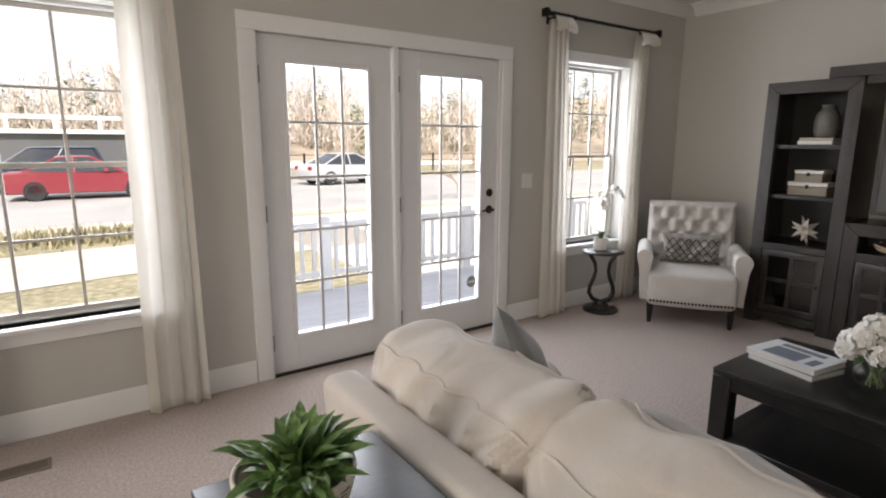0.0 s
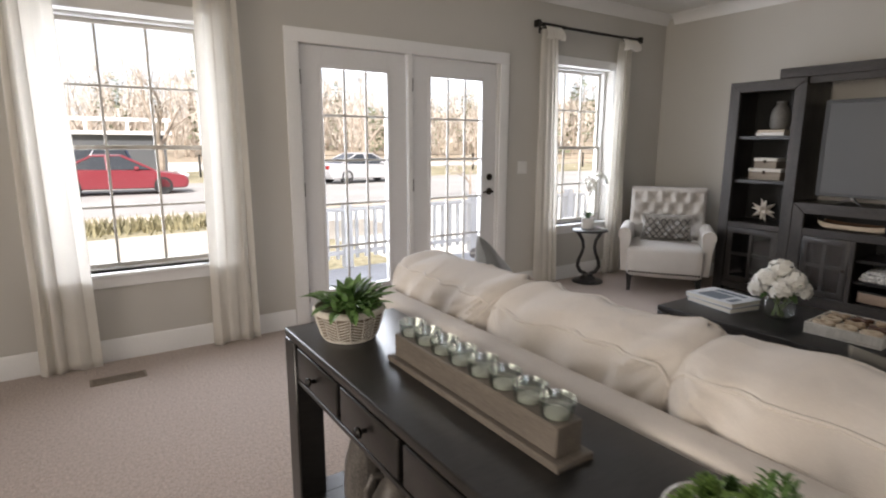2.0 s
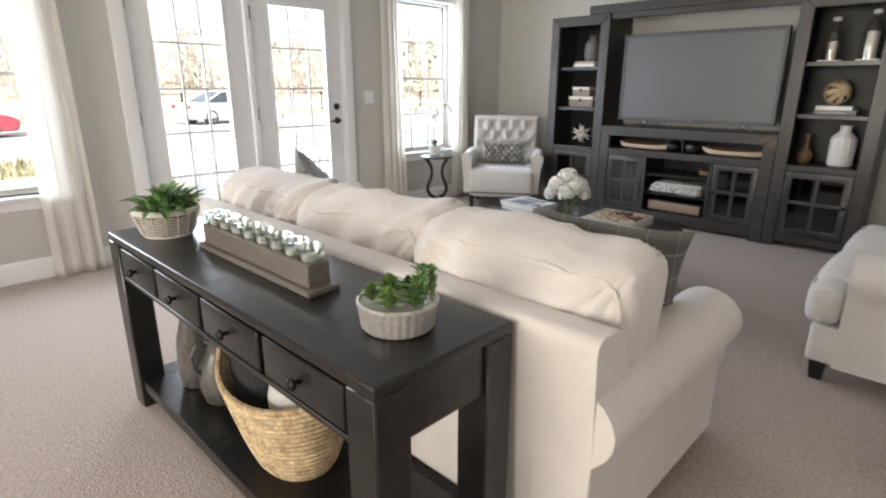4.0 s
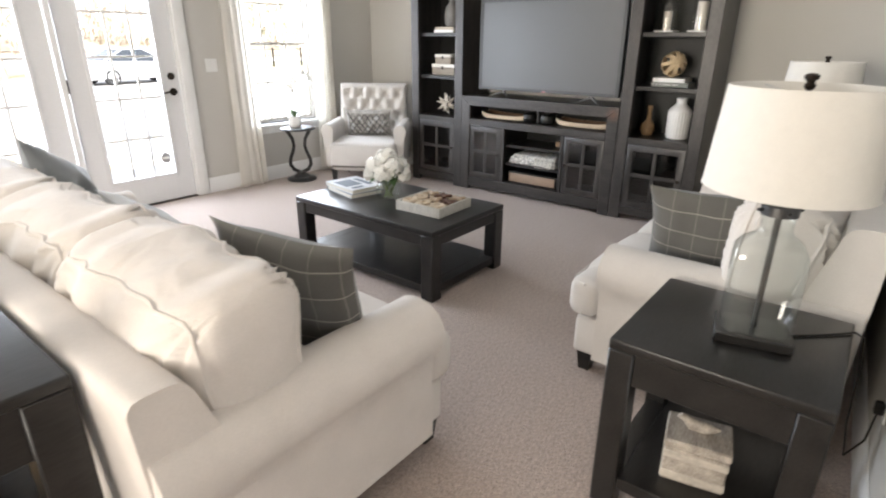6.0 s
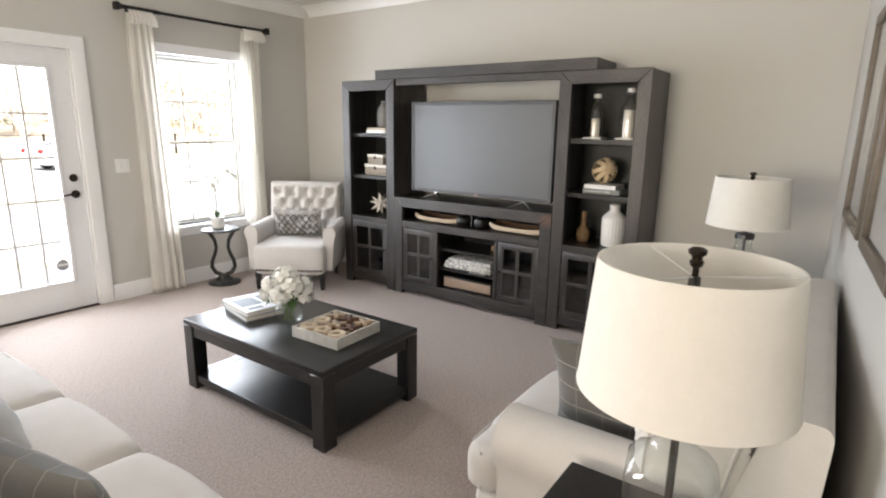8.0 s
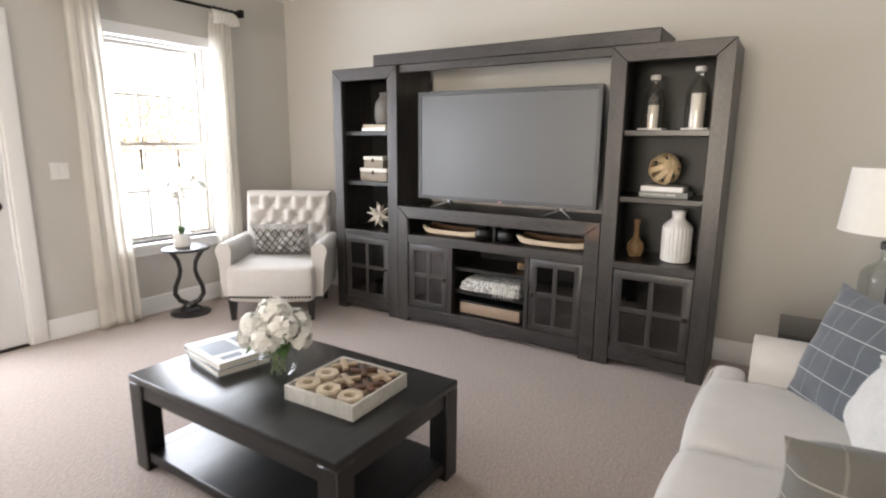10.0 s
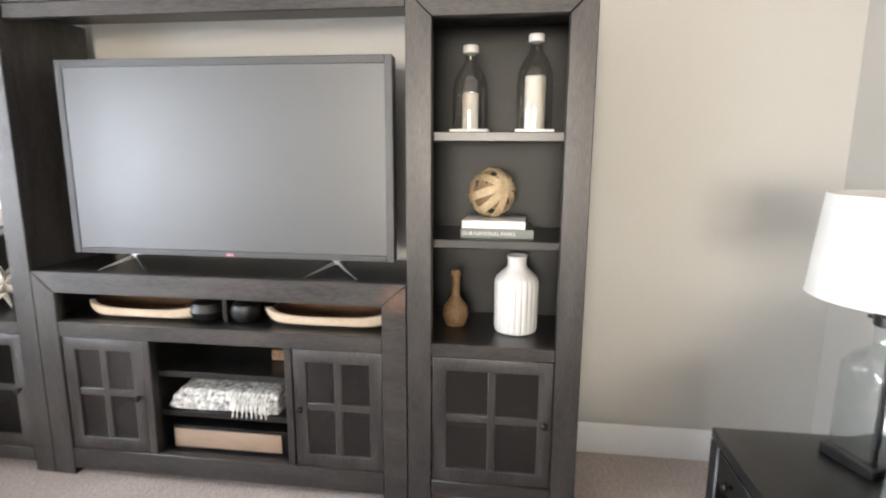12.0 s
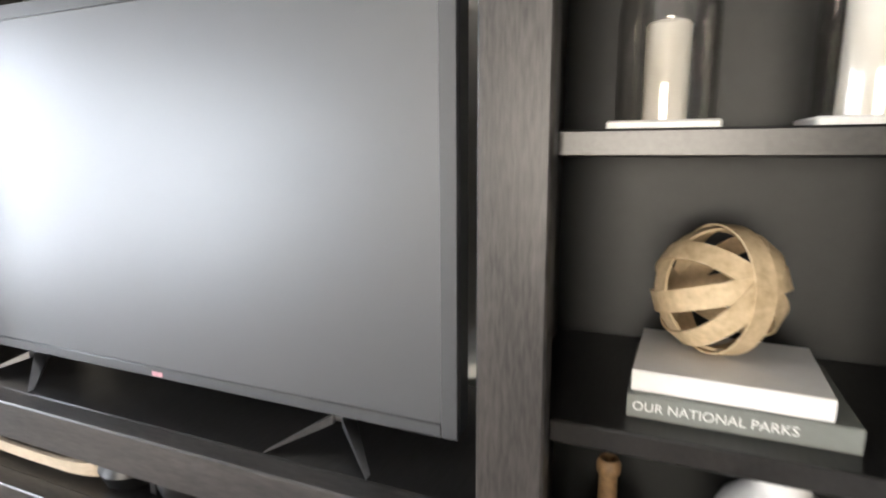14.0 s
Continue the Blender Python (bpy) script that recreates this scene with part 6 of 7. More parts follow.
me.materials.append(PLATE)
ob = new("spine_title", me)
ob.parent = bk1
ob.matrix_local = pose(0.128, 0.1085, 0.017, 90, 0, 180)

RATTAN = material("pale_rattan", (0.50, 0.37, 0.21), 0.7, var=0.2, scale=16, fine=80, bump=0.3, tint=(0.60, 0.47, 0.30))
ball = thing("woven_ball", "pale rattan strap ball resting on books", "ornament", pose(5.370, -0.147, 1.2215))
pole = Vector((-0.80, -0.52, 0.28)).normalized()
east = pole.cross(Vector((0, 0, 1))).normalized()
north = east.cross(pole)
for k, (ca, sa, off) in enumerate(((1, 0.1, 0), (0.74, 0.68, 0), (0.15, 1, 0), (-0.68, 0.74, 0), (0.10, -0.10, 1))):
    ax = ca * east + sa * north + off * pole
    n = Vector(ax).normalized()
    t1 = n.orthogonal().normalized()
    t2 = n.cross(t1)
    r = 0.0950 - 0.0016 * k
    b = bmesh.new()
    rows = []
    for q in range(40):
        a = 2 * math.pi * q / 40
        c = math.cos(a) * t1 + math.sin(a) * t2
        rows.append([b.verts.new(c * (r + e) * 1.0 + n * s) for s, e in ((-0.0155, 0), (0.0155, 0), (0.0155, -0.0035), (-0.0155, -0.0035))])
    for q in range(40):
        p, s2 = rows[q], rows[(q + 1) % 40]
        for w in range(4):
            b.faces.new((p[w], p[(w + 1) % 4], s2[(w + 1) % 4], s2[w]))
    part("strap", b, RATTAN, ball)

MARBLE = material("white_marble", (0.72, 0.71, 0.69), 0.3, var=0.08, scale=14, bump=0.02)
SMOKE = glass("smoked_glass", (0.955, 0.95, 0.94), shine=0.05)
for y, hh, ch, cr in ((-0.058, 0.270, 0.132, 0.030), (-0.299, 0.305, 0.192, 0.038)):
    c = thing("candle_cloche", "white pillar candle under a smoky glass bottle on marble", "candle", pose(5.358, y, 1.448), group="candle cloches")
    part("base", bx(bmesh.new(), (-0.071, -0.071, 0), (0.071, 0.071, 0.013), 0.003), MARBLE, c, "white marble tile")
    cd = part("candle", lathe(bmesh.new(), [(0.0, 0.0132), (cr, 0.0132), (cr, ch + 0.010), (cr - 0.004, ch + 0.014), (0.0, ch + 0.011)], 28), WAX, c, "white pillar candle")
    part("wick", tube(bmesh.new(), [(0, 0, ch + 0.010), (0.001, 0, ch + 0.026)], 0.0015, 6), BLACKMETAL, cd)
    prof = [(0.066, 0.0135), (0.067, 0.03), (0.067, hh - 0.115), (0.063, hh - 0.085), (0.046, hh - 0.042), (0.028, hh - 0.018), (0.023, hh - 0.004), (0.023, hh + 0.016), (0.027, hh + 0.019)]
    g = bmesh.new()
    lathe(g, prof + [(q - 0.004, z) for q, z in prof[::-1]], 40)
    for f in [f for f in g.faces if len(f.verts) > 4]:
        g.faces.remove(f)
    part("cloche", g, SMOKE, c, "smoky glass bottle")
    part("stopper", lathe(bmesh.new(), [(0.027, hh + 0.0195), (0.029, hh + 0.022), (0.029, hh + 0.044), (0.025, hh + 0.048), (0.0, hh + 0.048)], 24), CERAMIC, c, "white ceramic stopper")

GREYVASE = material("grey_stoneware", (0.15, 0.145, 0.135), 0.55, var=0.3, scale=12, bump=0.2)
gv = thing("stoneware_vase", "grey ringed stoneware vase standing on books", "vase", pose(5.36, 1.975, 1.500))
part("body", lathe(bmesh.new(), [(0.055, 0), (0.070, 0.008), (0.082, 0.05), (0.084, 0.12), (0.072, 0.175), (0.048, 0.205), (0.040, 0.225), (0.046, 0.245), (0.040, 0.245), (0.032, 0.215), (0.0, 0.20)], 40, wobble=lambda a, z: 1 + 0.012 * math.sin(190 * z)), GREYVASE, gv)
BOOKTAN = material("tan_book", (0.42, 0.36, 0.28), 0.6, var=0.1, bump=0)
book("white hardback lying on the bookcase shelf", pose(5.33, 1.995, 1.448, 0, 0, 90), 0.235, 0.19, 0.028, BOOKWH, "bookcase books")
book("tan hardback lying on another book", pose(5.33, 1.990, 1.4765, 0, 0, 91), 0.225, 0.185, 0.023, BOOKTAN, "bookcase books")
BOXW = material("whitewashed_box_lid", (0.66, 0.64, 0.60), 0.7, var=0.12, bump=0.2)
BOXT = material("taupe_box", (0.26, 0.225, 0.185), 0.8, var=0.2, stretch=(1, 1, 8), bump=0.3)
for z, w, h in ((1.060, 0.140, 0.102), (1.1625, 0.100, 0.092)):
    k = thing("lidded_box", "taupe wooden box with a whitewashed lid", "box", pose(5.335, 2.010, z), group="stacked boxes")
    part("body", bx(bmesh.new(), (-0.09, -w + 0.004, 0), (0.09, w - 0.004, h * 0.68), 0.003), BOXT, k)
    part("lid", bx(bmesh.new(), (-0.094, -w, h * 0.69), (0.094, w, h), 0.004), BOXW, k)
    part("clasp", bx(bmesh.new(), (-0.100, -0.012, h * 0.52), (-0.0945, 0.012, h * 0.80), 0.002), BRONZE, k)
STARW = material("silver_leaf", (0.72, 0.68, 0.62), 0.4, metal=0.1, var=0.25, scale=18, bump=0.2)
b = bmesh.new()
ico = bmesh.new()
bmesh.ops.create_icosphere(ico, subdivisions=1, radius=0.045)
for f in ico.faces:
    c = f.calc_center_median()
    keep = [b.verts.new(v.co) for v in f.verts]
    tip = b.verts.new(c.normalized() * 0.115)
    for i in range(3):
        b.faces.new((keep[i], keep[(i + 1) % 3], tip))
ico.free()
bmesh.ops.transform(b, matrix=Matrix.Rotation(radians(20), 4, "X") @ Matrix.Rotation(radians(14), 4, "Y"), verts=b.verts)
low = min(vv.co.z for vv in b.verts)
solid("star_ornament", b, STARW, "silver-leafed many-pointed star ornament on the shelf", "ornament", pose(5.33, 2.020, 0.670 - low + 0.0005))

# ---------------------------------------------------------------- in the television console
BOWLW = material("bleached_dough_bowl", (0.55, 0.45, 0.33), 0.75, var=0.15, scale=8, fine=50, stretch=(4, 1, 4), bump=0.3)
BOWLIN = material("bowl_inside", (0.14, 0.075, 0.04), 0.75, var=0.3, scale=8, fine=50, bump=0.3)
for yc, L in ((1.278, 0.265), (0.492, 0.265)):
    b = bmesh.new()
    n = 32
    out, inn = [], []
    for i in range(n + 1):
        u = 2 * i / n - 1
        top = 0.048 + 0.020 * abs(u) ** 3
        bot = 0.050 * abs(u) ** 10
        half = 0.112 * (1 - 0.42 * abs(u) ** 6)
        ro, ri = [], []
        for k in range(13):
            a = math.pi * k / 12
            ro.append(b.verts.new((-half * math.cos(a), u * L, top - (top - bot) * math.sin(a) ** 0.35)))
            ri.append(b.verts.new((-(half - 0.010) * math.cos(a), u * (L - 0.02), top - max(0.004, (top - bot - 0.012)) * math.sin(a) ** 0.8)))
        out.append(ro)
        inn.append(ri)
    for i in range(n):
        for k in range(12):
            b.faces.new((out[i][k], out[i + 1][k], out[i + 1][k + 1], out[i][k + 1]))
            b.faces.new((inn[i][k], inn[i][k + 1], inn[i + 1][k + 1], inn[i + 1][k])).material_index = 1
        for k in (0, 12):
            b.faces.new((out[i][k], inn[i][k], inn[i + 1][k], out[i + 1][k]))
    for i in (0, n):
        for k in range(12):
            b.faces.new((out[i][k], out[i][k + 1], inn[i][k + 1], inn[i][k]))
    low = min(vv.co.z for vv in b.verts)
    solid("dough_bowl", b, [BOWLW, BOWLIN], "long bleached wooden dough bowl in the television console", "bowl", pose(5.325, yc, 0.6845 - low), group="dough bowls")
BLKGLASS = material("black_glazed", (0.004, 0.004, 0.004), 0.38, var=0.2, bump=0.02)
for y, q in ((1.018, 1.6), (0.850, 1.4)):
    k = thing("squat_vase", "squat black glazed vase in the television console", "vase", pose(5.285, y, 0.6845), group="black vases")
    part("body", lathe(bmesh.new(), [(0.028 * q, 0), (0.040 * q, 0.010), (0.048 * q, 0.042), (0.041 * q, 0.074), (0.022 * q, 0.092), (0.024 * q, 0.104), (0.019 * q, 0.104), (0.0, 0.095)], 28), BLKGLASS, k)
BLANK = material("black_and_white_throw", (0.08, 0.08, 0.08), 0.95, var=0.3, scale=45, fine=70, bump=0.5, tint=(0.78, 0.76, 0.72))
b = bmesh.new()
for k in range(3):
    me = bpy.data.meshes.new("fold")
    w = rounded_block((-0.14, -0.235, 0.030 * k), (0.13 - 0.01 * k, 0.245 - 0.02 * k, 0.030 * k + 0.034), 0.015, 0.004, k, 16, 0.010)
    w.to_mesh(me)
    w.free()
    b.from_mesh(me)
    bpy.data.meshes.remove(me)
fb = solid("folded_throw", b, BLANK, "black and white patterned throw folded on the console shelf", "blanket", pose(5.345, 0.935, 0.3065))
fr = bmesh.new()
for k in range(26):
    y, zz = -0.20 + 0.0065 * k, 0.055 + 0.02 * math.sin(k * 2.1)
    tube(fr, [(-0.140, y, zz + 0.02), (-0.156, y + 0.003 * math.sin(k), zz), (-0.160, y + 0.006 * math.sin(2 * k), zz - 0.045)], 0.0028, 5)
part("fringe", fr, PETAL, fb, "white fringe")
WOVEN = material("copper_tan_panel", (0.34, 0.245, 0.175), 0.55, var=0.18, scale=9, fine=110, stretch=(1, 1, 5), bump=0.15)
wbx = thing("storage_box", "dark flat storage box with a copper-tan front panel", "box", pose(5.36, 0.925, 0.1245))
part("body", bx(bmesh.new(), (-0.145, -0.255, 0), (0.15, 0.255, 0.105), 0.004, 2), BLACKMETAL, wbx)
part("front_panel", bx(bmesh.new(), (-0.152, -0.232, 0.012), (-0.1455, 0.245, 0.092), 0.002, 2), WOVEN, wbx, "copper-tan front panel")
cb = thing("cable_box", "small copper-toned set-top box on the console shelf", "set-top box", pose(5.42, 0.74, 0.4785))
part("case", bx(bmesh.new(), (-0.06, -0.05, 0.004), (0.06, 0.05, 0.05), 0.004), BROWNVASE, cb)
part("feet", bx(bmesh.new(), (-0.05, -0.04, 0), (0.05, 0.04, 0.004), 0), BLACKMETAL, cb)

# ---------------------------------------------------------------- outdoors
GZ = -0.45
GRASS = material("winter_lawn", (0.21, 0.205, 0.12), 0.95, var=0.4, scale=0.5, fine=9, bump=0.8, tint=(0.36, 0.32, 0.22), spec=0.1, dist=0.03)
GRAVEL = material("pale_gravel", (0.62, 0.60, 0.56), 0.95, var=0.1, scale=0.3, fine=20, bump=0.2, spec=0.1)
ASPHALT = material("pale_asphalt", (0.38, 0.37, 0.355), 0.9, var=0.2, scale=0.4, fine=40, bump=0.3, spec=0.2)
CONCRETE = material("concrete", (0.50, 0.46, 0.40), 0.9, var=0.15, scale=0.8, fine=40, bump=0.3, spec=0.2)
solid("ground", box((-400, -300, GZ - 0.5), (400, 500, GZ), 0), GRASS, "patchy winter lawn reaching to the woods", "ground", kind="structure")
solid("road", box((-120, 14.4, GZ - 0.02), (120, 27.5, GZ + 0.006), 0), ASPHALT, "pale sunlit parking lane and road", "road", kind="structure")
b = bmesh.new()
n = 40
lo, hi = [], []
for i in range(n + 1):
    x = -30 + 36 * i / n
    w = 0.5 * math.sin(x * 0.35)
    lo.append(b.verts.new((x, 8.9 + w, GZ + 0.012)))
    hi.append(b.verts.new((x, 11.6 + w * 0.6, GZ + 0.012)))
for i in range(n):
    b.faces.new((lo[i], lo[i + 1], hi[i + 1], hi[i]))
solid("pavement", b, CONCRETE, "curving concrete walk through the lawn", "pavement", kind="structure")
solid("kerb", bx(bmesh.new(), (-120, 14.22, GZ - 0.1), (120, 14.4, GZ + 0.12), 0.02), CONCRETE, "concrete kerb along the road", "kerb", kind="structure")
solid("lawn_far", box((-120, 40, GZ), (160, 60, GZ + 0.02), 0), GRAVEL, "bright gravel lot beyond the lawn", "ground", kind="structure")

solid("drive", box((4.2, 6.6, GZ), (70, 13.9, GZ + 0.012), 0), GRAVEL, "bright pale gravel drive outside the deck", "drive", kind="structure")

# low hedge of grass tufts
HEDGE = material("dry_hedge", (0.15, 0.155, 0.075), 0.9, var=0.5, scale=3, fine=20, bump=0.3, tint=(0.30, 0.265, 0.16))
rh = random.Random(31)
b = bmesh.new()
for k in range(3900):
    x, y = rh.uniform(-14, 3.2), 12.75 + rh.gauss(0, 0.36)
    h = rh.uniform(0.15, 0.42) * (1 - min(1, abs(y - 12.75) / 1.3))
    a = rh.uniform(0, 6.28)
    l = rh.uniform(0.02, 0.16)
    p = Vector((x, y, GZ))
    s = Vector((math.cos(a + 1.57), math.sin(a + 1.57), 0)) * 0.022
    t = p + Vector((l * math.cos(a), l * math.sin(a), h))
    m2 = (p + t) / 2 + Vector((0, 0, h * 0.12))
    v = [b.verts.new(q) for q in (p - s, p + s, m2 + s * 0.8, t, m2 - s * 0.8)]
    b.faces.new(v)
solid("hedge", b, HEDGE, "low ragged strip of dry shrubs and grass", "hedge", kind="stuff")

# deck with railing
DECKW = material("white_deck_boards", (0.56, 0.57, 0.60), 0.6, var=0.06, scale=4, fine=40, stretch=(1, 8, 8), bump=0.1, random_var=0.05)
RAILW = material("white_vinyl", (0.78, 0.78, 0.78), 0.45, var=0.03, bump=0.02)
DX0, DX1, DY0, DY1, DZ = 1.32, 8.4, NY + T + 0.01, 5.72, -0.12
deck = thing("deck", "white board deck outside the double doors", "deck", kind="structure")
part("frame", box((DX0, DY0, GZ), (DX1, DY1 - 0.02, DZ - 0.028), 0), RAILW, deck)
board = finish("board", bx(bmesh.new(), (DX0, 0, -0.026), (DX1, 0.136, 0), 0.003), DECKW)
k = 0
while DY0 + 0.142 * (k + 1) < DY1 + 0.02:
    share("board", board, deck, pose(0, DY0 + 0.142 * k, DZ))
    k += 1
rail = thing("railing", "white vinyl railing with square balusters round the deck", "railing")
bal = finish("baluster", bx(bmesh.new(), (-0.019, -0.019, 0.09), (0.019, 0.019, 0.70), 0.003), RAILW)
post = finish("post", bx(bmesh.new(), (-0.055, -0.055, 0), (0.055, 0.055, 0.80), 0.006), RAILW)


def rail_run(p, q):
    p, q = Vector(p), Vector(q)
    d = (q - p).normalized()
    L = (q - p).length
    turn = math.degrees(math.atan2(d.y, d.x))
    m = pose(p.x, p.y, DZ, 0, 0, turn)
    part("top_rail", bx(bmesh.new(), (0.05, -0.042, 0.69), (L - 0.05, 0.042, 0.735), 0.006), RAILW, rail, m=m)
    part("bottom_rail", bx(bmesh.new(), (0.05, -0.025, 0.16), (L - 0.05, 0.025, 0.21), 0.004), RAILW, rail, m=m)
    cnt = int(L / 0.125)
    for i in range(1, cnt):
        c = p + d * (L * i / cnt)
        share("baluster", bal, rail, pose(c.x, c.y, DZ + 0.02, 0, 0, turn))


Y = DY1 - 0.10
posts = [(DX0 + 0.06, Y), (2.80, Y), (4.7, Y), (6.6, Y), (DX1 - 0.06, Y), (DX1 - 0.06, DY0 + 0.08), (DX0 + 0.06, DY0 + 0.08)]
for x, y in posts:
    share("post", post, rail, pose(x, y, DZ))
for a, c in zip(posts[:5], posts[1:6]):
    rail_run(a, c)
rail_run(posts[6], posts[0])

# ---------------------------------------------------------------- vehicles
CARRED = material("red_car_paint", (0.22, 0.030, 0.040), 0.22, var=0.04, bump=0, spec=0.7)
CARBLUE = material("dark_blue_car_paint", (0.015, 0.025, 0.055), 0.22, var=0.04, bump=0, spec=0.7)
CARGLASS = material("car_glass", (0.02, 0.025, 0.03), 0.06, bump=0, spec=0.9)
TYRE = material("tyre_rubber", (0.02, 0.02, 0.02), 0.85, var=0.2, bump=0.1)
LIGHTW = material("headlight_lens", (0.7, 0.72, 0.74), 0.15, bump=0)
LIGHTR = material("tail_light_lens", (0.30, 0.01, 0.01), 0.2, bump=0)


def car(label, m, paint, prof, roof, L, wheels, r=0.33, W=0.90):
    """A parked car: side outline prof swept across its width with rounded shoulders, a narrower glasshouse, four wheels. x runs forward."""
    c = thing("car", label, "car", m)

    def hull(outline, half, tuck, taper=0.0):
        bm = bmesh.new()
        rings = []
        for s, k in ((-1, tuck), (-0.93, 0.35 * tuck), (-0.6, 0), (0.6, 0), (0.93, 0.35 * tuck), (1, tuck)):
            cz = sum(z for _, z in outline) / len(outline)
            ring = []
            for x, z in outline:
                w = half * s * (1 - taper * max(0, (z - outline[0][1])))
                ring.append(bm.verts.new((x * (1 - k * 0.05), w, cz + (z - cz) * (1 - k * 0.16))))
            rings.append(ring)
        nn = len(outline)
        for a, b2 in zip(rings, rings[1:]):
            for i in range(nn):
                bm.faces.new((a[i], a[(i + 1) % nn], b2[(i + 1) % nn], b2[i]))
        bm.faces.new(rings[0])
        bm.faces.new(rings[-1][::-1])
        return bm

    part("body", hull(round_outline(prof, 0.14, 4), W, 1.0), paint, c)
    part("glasshouse", hull(round_outline(roof, 0.10, 4), W * 0.90, 0.8, 0.42), CARGLASS, c, "dark windows")
    top = [(x, z) for x, z in roof if z > max(z for _, z in roof) - 0.12]
    xa, xb, zt = min(x for x, _ in top), max(x for x, _ in top), max(z for _, z in roof)
    part("roof", rounded_block((xa - 0.02, -W * 0.66, zt - 0.06), (xb + 0.02, W * 0.66, zt + 0.015), 0.035, 0.015, 0, 8), paint, c)
    for s in (-1, 1):
        for (x0, z0), (x1, z1) in ((roof[0], roof[1]), (((roof[0][0] + roof[-1][0]) / 2, roof[0][1]), ((roof[1][0] + roof[2][0]) / 2, zt - 0.02)), (roof[-1], roof[-2])):
            w0, w1 = W * 0.90 * s * (1 - 0.42 * 0) , W * 0.90 * s * (1 - 0.42 * (z1 - roof[0][1]))
            part("pillar", tube(bmesh.new(), [(x0, w0, z0), (x1, w1, z1 - 0.02)], 0.035, 6), paint, c)
        for x in wheels:
            t = lathe(bmesh.new(), [(r * 0.66, -0.10), (r * 0.93, -0.105), (r, -0.07), (r, 0.07), (r * 0.93, 0.105), (r * 0.66, 0.10)], 32)
            wm = Matrix.Translation((x, s * (W - 0.10), r)) @ Matrix.Rotation(radians(90), 4, "X")
            wh = part("tyre", t, TYRE, c, m=wm)
            rim = lathe(bmesh.new(), [(0.0, -0.06), (0.06, -0.10), (r * 0.60, -0.085), (r * 0.66, -0.102), (r * 0.66, 0.102), (r * 0.60, 0.085), (0.06, 0.10), (0, 0.06)], 30, wobble=lambda a, z: 1 + 0.04 * math.cos(5 * a))
            part("rim", rim, STEEL, wh, "silver alloy rim")
        part("headlight", rounded_block((L / 2 - 0.34, s * W * 0.62 - 0.16, 0.60), (L / 2 - 0.02, s * W * 0.62 + 0.16, 0.74), 0.05, 0, 0, 6), LIGHTW, c)
        part("tail_light", rounded_block((-L / 2 + 0.0, s * W * 0.66 - 0.15, 0.68), (-L / 2 + 0.25, s * W * 0.66 + 0.15, 0.86), 0.05, 0, 0, 6), LIGHTR, c)
        part("mirror", rounded_block((0.52, s * (W - 0.02) - 0.09, 0.90), (0.68, s * (W - 0.02) + 0.09, 1.03), 0.045, 0, 0, 6), paint, c)
    return c


SED = [(-2.28, 0.22), (2.26, 0.20), (2.34, 0.50), (2.20, 0.70), (1.05, 0.90), (-1.55, 0.96), (-2.28, 0.92), (-2.38, 0.55)]
SEDR = [(-1.75, 0.90), (-0.80, 1.38), (0.15, 1.42), (1.15, 0.88)]
car("glossy red four-door sedan parked along the kerb", pose(1.40, 22.9, GZ, 0, 0, -3), CARRED, SED, SEDR, 4.7, (-1.42, 1.42))
SUV = [(-2.2, 0.30), (2.3, 0.30), (2.4, 0.60), (2.3, 0.92), (1.10, 1.08), (-2.1, 1.10), (-2.32, 1.02), (-2.34, 0.60)]
SUVR = [(-2.1, 1.04), (-1.85, 1.66), (0.25, 1.70), (1.15, 1.04)]
car("dark blue parked sport utility car beyond the sedan", pose(0.1, 26.4, GZ, 0, 0, 176), CARBLUE, SUV, SUVR, 4.8, (-1.45, 1.45), 0.38, 0.95)
car("pale silver parked sedan seen through the doors", pose(12.0, 24.5, GZ, 0, 0, 8), material("silver_car_paint", (0.55, 0.55, 0.56), 0.25, metal=0.3, bump=0), SED, SEDR, 4.7, (-1.42, 1.42))

# flat-roofed white canopy over a dark wall beyond the road
SHEDW = material("shed_grey", (0.10, 0.105, 0.11), 0.8, var=0.2, stretch=(6, 1, 1), bump=0.2)
sh = thing("canopy", "low dark shed with a white slatted canopy rail on top", "shed", pose(-1.5, 36, GZ))
part("wall", box((-9, -2, 0), (6.0, 2, 2.3), 0), SHEDW, sh)
part("roof", bx(bmesh.new(), (-9.3, -2.3, 2.3), (6.3, 2.3, 2.5), 0.02), RAILW, sh)
part("top_rail", bx(bmesh.new(), (-9.3, -2.3, 3.0), (6.3, -2.1, 3.2), 0.02), RAILW, sh)
for i in range(9):
    part("post", box((-9.2 + 1.9 * i, -2.28, 2.5), (-9.05 + 1.9 * i, -2.12, 3.0), 0), RAILW, sh)

# white rail fence across the field
FENCE = thing("field_fence", "thin dark post-and-wire fence across the field", "fence")
fp = finish("post", box((-0.05, -0.05, 0), (0.05, 0.05, 1.25), 0), BLACKMETAL)
for i in range(30):
    share("post", fp, FENCE, pose(6 + 2.4 * i, 33, GZ))
for z in (0.35, 0.75, 1.15):
    part("wire", tube(bmesh.new(), [(6, 33, GZ + z), (76, 33, GZ + z)], 0.018, 5), BLACKMETAL, FENCE)

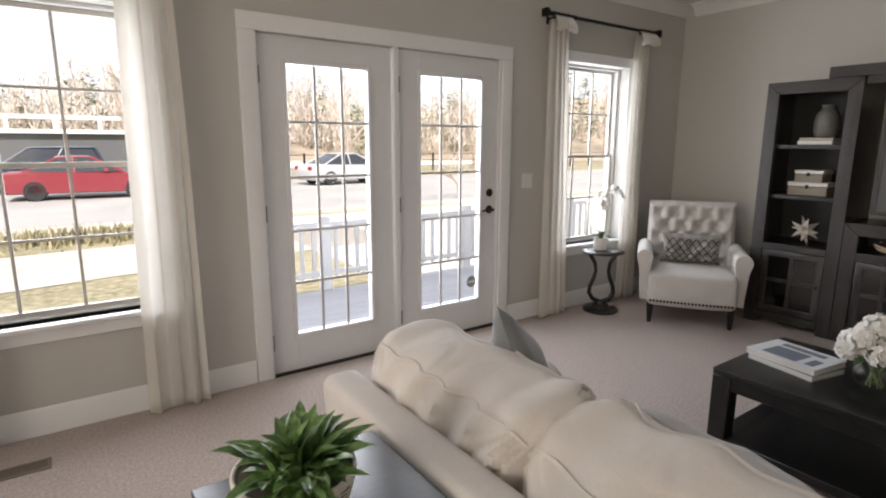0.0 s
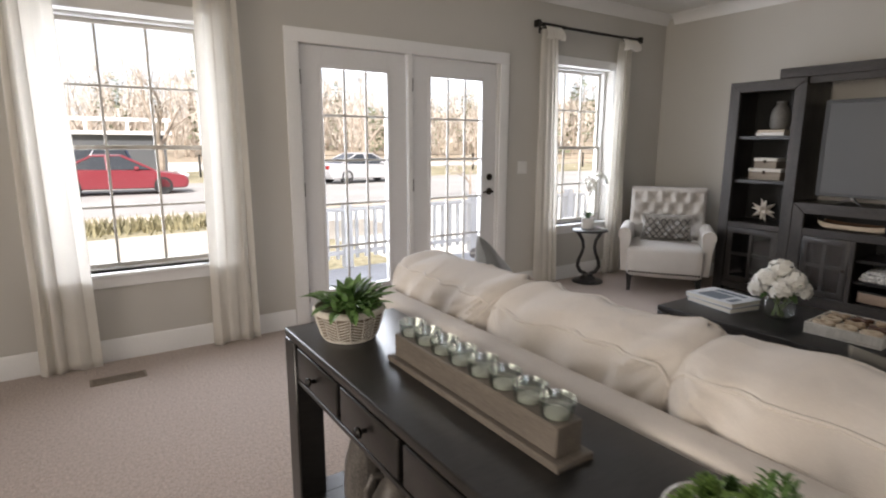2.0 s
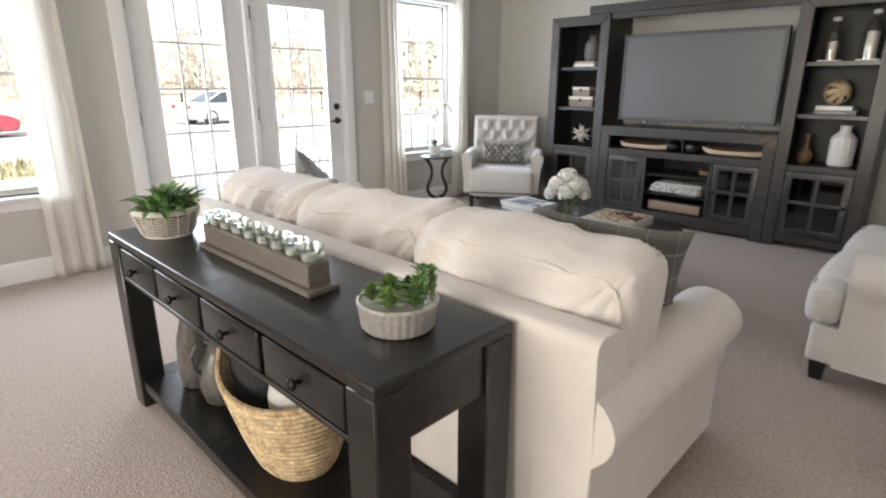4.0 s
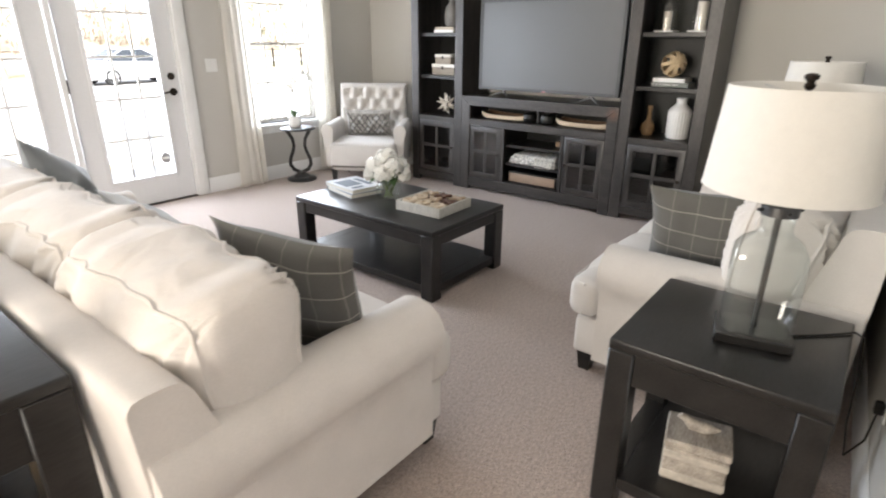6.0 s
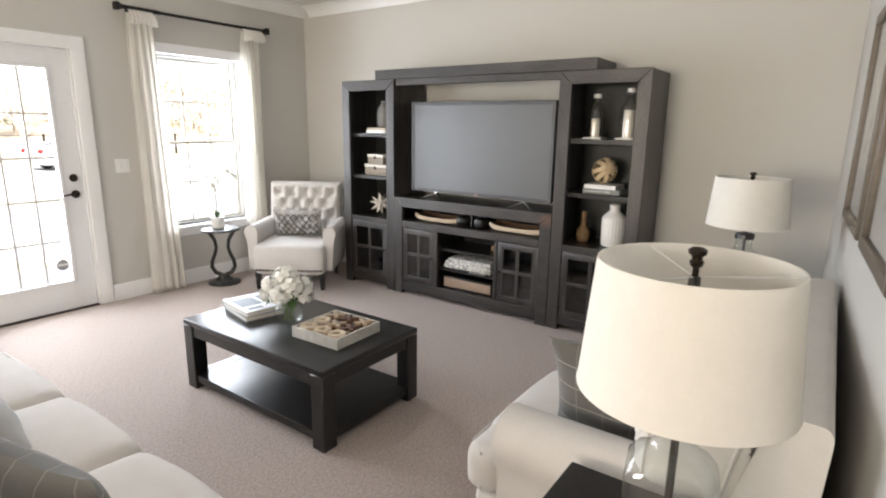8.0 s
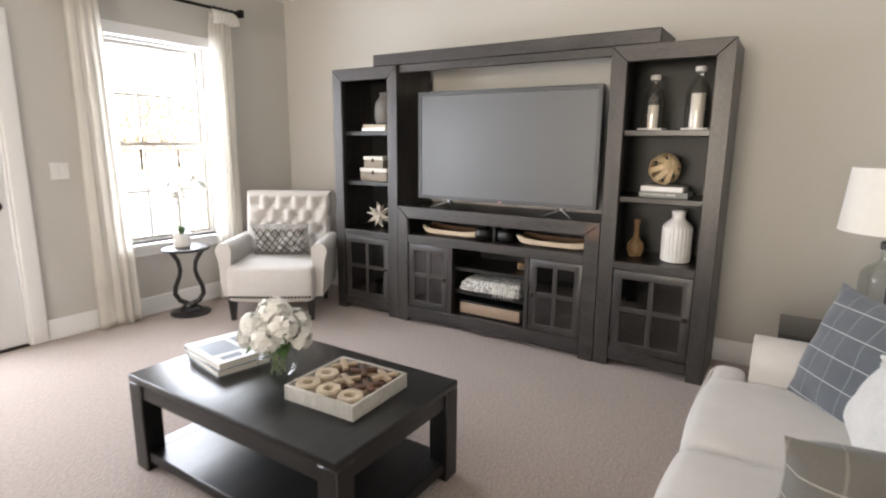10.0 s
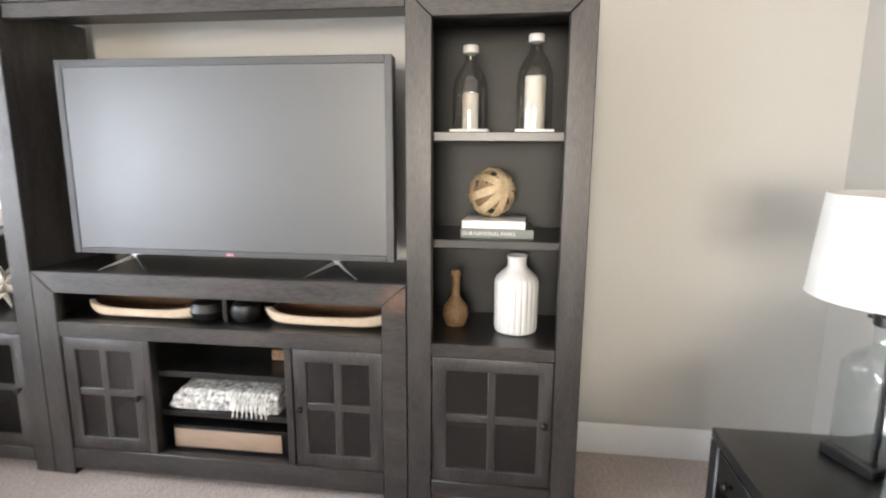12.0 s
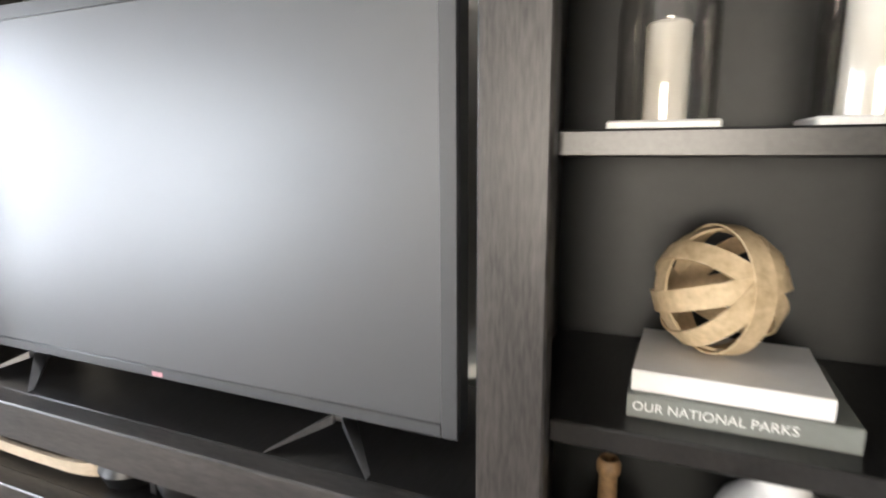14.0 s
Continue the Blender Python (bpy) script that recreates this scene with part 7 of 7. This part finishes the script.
# ---------------------------------------------------------------- trees
BARK = material("bare_bark", (0.27, 0.225, 0.18), 0.9, var=0.3, scale=4, fine=30, bump=0.5, tint=(0.37, 0.31, 0.25))
TWIG = material("bare_twigs", (0.46, 0.405, 0.345), 0.9, var=0.2, scale=0.3, fine=4, bump=0, tint=(0.60, 0.54, 0.47))
PINE = material("pine_needles", (0.10, 0.125, 0.065), 0.8, var=0.35, scale=0.6, fine=8, bump=0, tint=(0.16, 0.19, 0.10))


def bare_tree(x, y, h, seed, spread=1.0):
    r = random.Random(seed)
    t = thing("tree", "leafless deciduous tree with fine upswept branches", "tree", pose(x, y, GZ), group="bare trees")
    tr, tw = bmesh.new(), bmesh.new()

    def grow(p, d, L, rad, depth):
        q = p + d * L
        mid = (p + q) / 2 + Vector((r.uniform(-1, 1), r.uniform(-1, 1), 0)) * L * 0.06
        tube(tr if depth < 3 else tw, [p, mid, q], [rad, rad * 0.82, rad * 0.66], 6 if depth < 3 else 4, False)
        if depth >= 5:
            return
        for k in range(r.choice((2, 3, 3)) if depth < 4 else 2):
            a = r.uniform(0, 6.28)
            e = d.orthogonal().normalized()
            e.rotate(Matrix.Rotation(a, 3, d))
            nd = (d + e * r.uniform(0.35, 0.75) * spread + Vector((0, 0, 0.12))).normalized()
            grow(p + d * L * r.uniform(0.6, 1.0), nd, L * r.uniform(0.62, 0.82), rad * 0.58, depth + 1)

    grow(Vector((0, 0, -0.1)), Vector((r.uniform(-0.05, 0.05), 0, 1)).normalized(), h * 0.27, h * 0.022, 0)
    part("trunk", tr, BARK, t)
    part("crown", tw, TWIG, t)


for i, (x, y, h) in enumerate(((3.6, 30.0, 9.5), (9.0, 31.0, 7.5), (14.5, 29.5, 8.0), (20.0, 33.0, 8.5), (27.0, 33.5, 8.0), (1.0, 45, 9.0), (-4.5, 42, 8.5))):
    bare_tree(x, y, h, 40 + i)
for i, (x, y, h) in enumerate(((12.0, 15.5, 2.6), (14.2, 16.0, 2.4), (9.2, 15.0, 2.5), (16.5, 16.5, 2.6))):
    bare_tree(x, y, h, 80 + i, 1.5)

rw = random.Random(77)
b, tw, pn = bmesh.new(), bmesh.new(), bmesh.new()
for k in range(520):
    a = rw.uniform(-0.55, 1.35)
    d = rw.uniform(62, 105)
    x, y = d * math.sin(a), d * math.cos(a)
    h = rw.uniform(5.5, 9.5) * (0.72 + 0.28 * d / 80) * (1.0 + 0.22 * math.sin(a * 7) + 0.25 * max(0, a))
    pine = rw.random() < (0.34 if a > 0.30 else 0.22)
    base = Vector((x, y, GZ))
    tube(b, [base, base + Vector((rw.uniform(-0.4, 0.4), 0, h * 0.6)), base + Vector((rw.uniform(-0.6, 0.6), 0, h))], [0.16, 0.11, 0.03], 5, False)
    for q in range(120):
        u = rw.random()
        z = h * (0.18 + 0.85 * u)
        r0 = (1.9 * (1 - u) + 0.35 if pine else 2.2 * math.sin(math.pi * (0.12 + 0.8 * u))) * rw.random() ** 0.5
        aa = rw.uniform(0, 6.28)
        c = base + Vector((r0 * math.cos(aa), r0 * math.sin(aa), z))
        if pine:
            e1 = Vector((rw.uniform(-1, 1), rw.uniform(-1, 1), rw.uniform(-0.5, 0.3))) * 0.5
            e2 = Vector((rw.uniform(-1, 1), rw.uniform(-1, 1), rw.uniform(-0.4, 0.4))) * 0.4
            pn.faces.new([pn.verts.new(p) for p in (c - e1, c + e2, c + e1)])
        else:
            e1 = Vector((rw.uniform(-0.6, 0.6), rw.uniform(-0.6, 0.6), rw.uniform(0.4, 1.2)))
            e2 = Vector((rw.uniform(-1, 1), rw.uniform(-1, 1), 0)).normalized() * 0.07
            tw.faces.new([tw.verts.new(p) for p in (c - e2, c + e2, c + e1)])
woods = thing("woods", "far belt of bare winter woods with scattered pines", "woods", kind="stuff")
part("trunks", b, BARK, woods)
part("bare_branches", tw, TWIG, woods)
part("pine_boughs", pn, PINE, woods)
HILL = material("leaf_litter_hill", (0.36, 0.30, 0.23), 0.95, var=0.3, scale=0.15, fine=2.5, bump=0, tint=(0.36, 0.30, 0.22))
b = bmesh.new()
rows = []
for i in range(61):
    a = -0.75 + 2.3 * i / 60
    row = []
    for j in range(9):
        d = 60 + 70 * j / 8
        z = GZ - 0.05 + (j / 8) ** 1.3 * (7.5 + 2.5 * noise.noise((a * 4, 0.5, 1.0)) + 4.0 * max(0, a))
        row.append(b.verts.new((d * math.sin(a), d * math.cos(a), z)))
    rows.append(row)
for i in range(60):
    for j in range(8):
        b.faces.new((rows[i][j], rows[i][j + 1], rows[i + 1][j + 1], rows[i + 1][j]))
solid("hillside", b, HILL, "brown leaf-covered hillside under the woods", "ground", kind="structure")
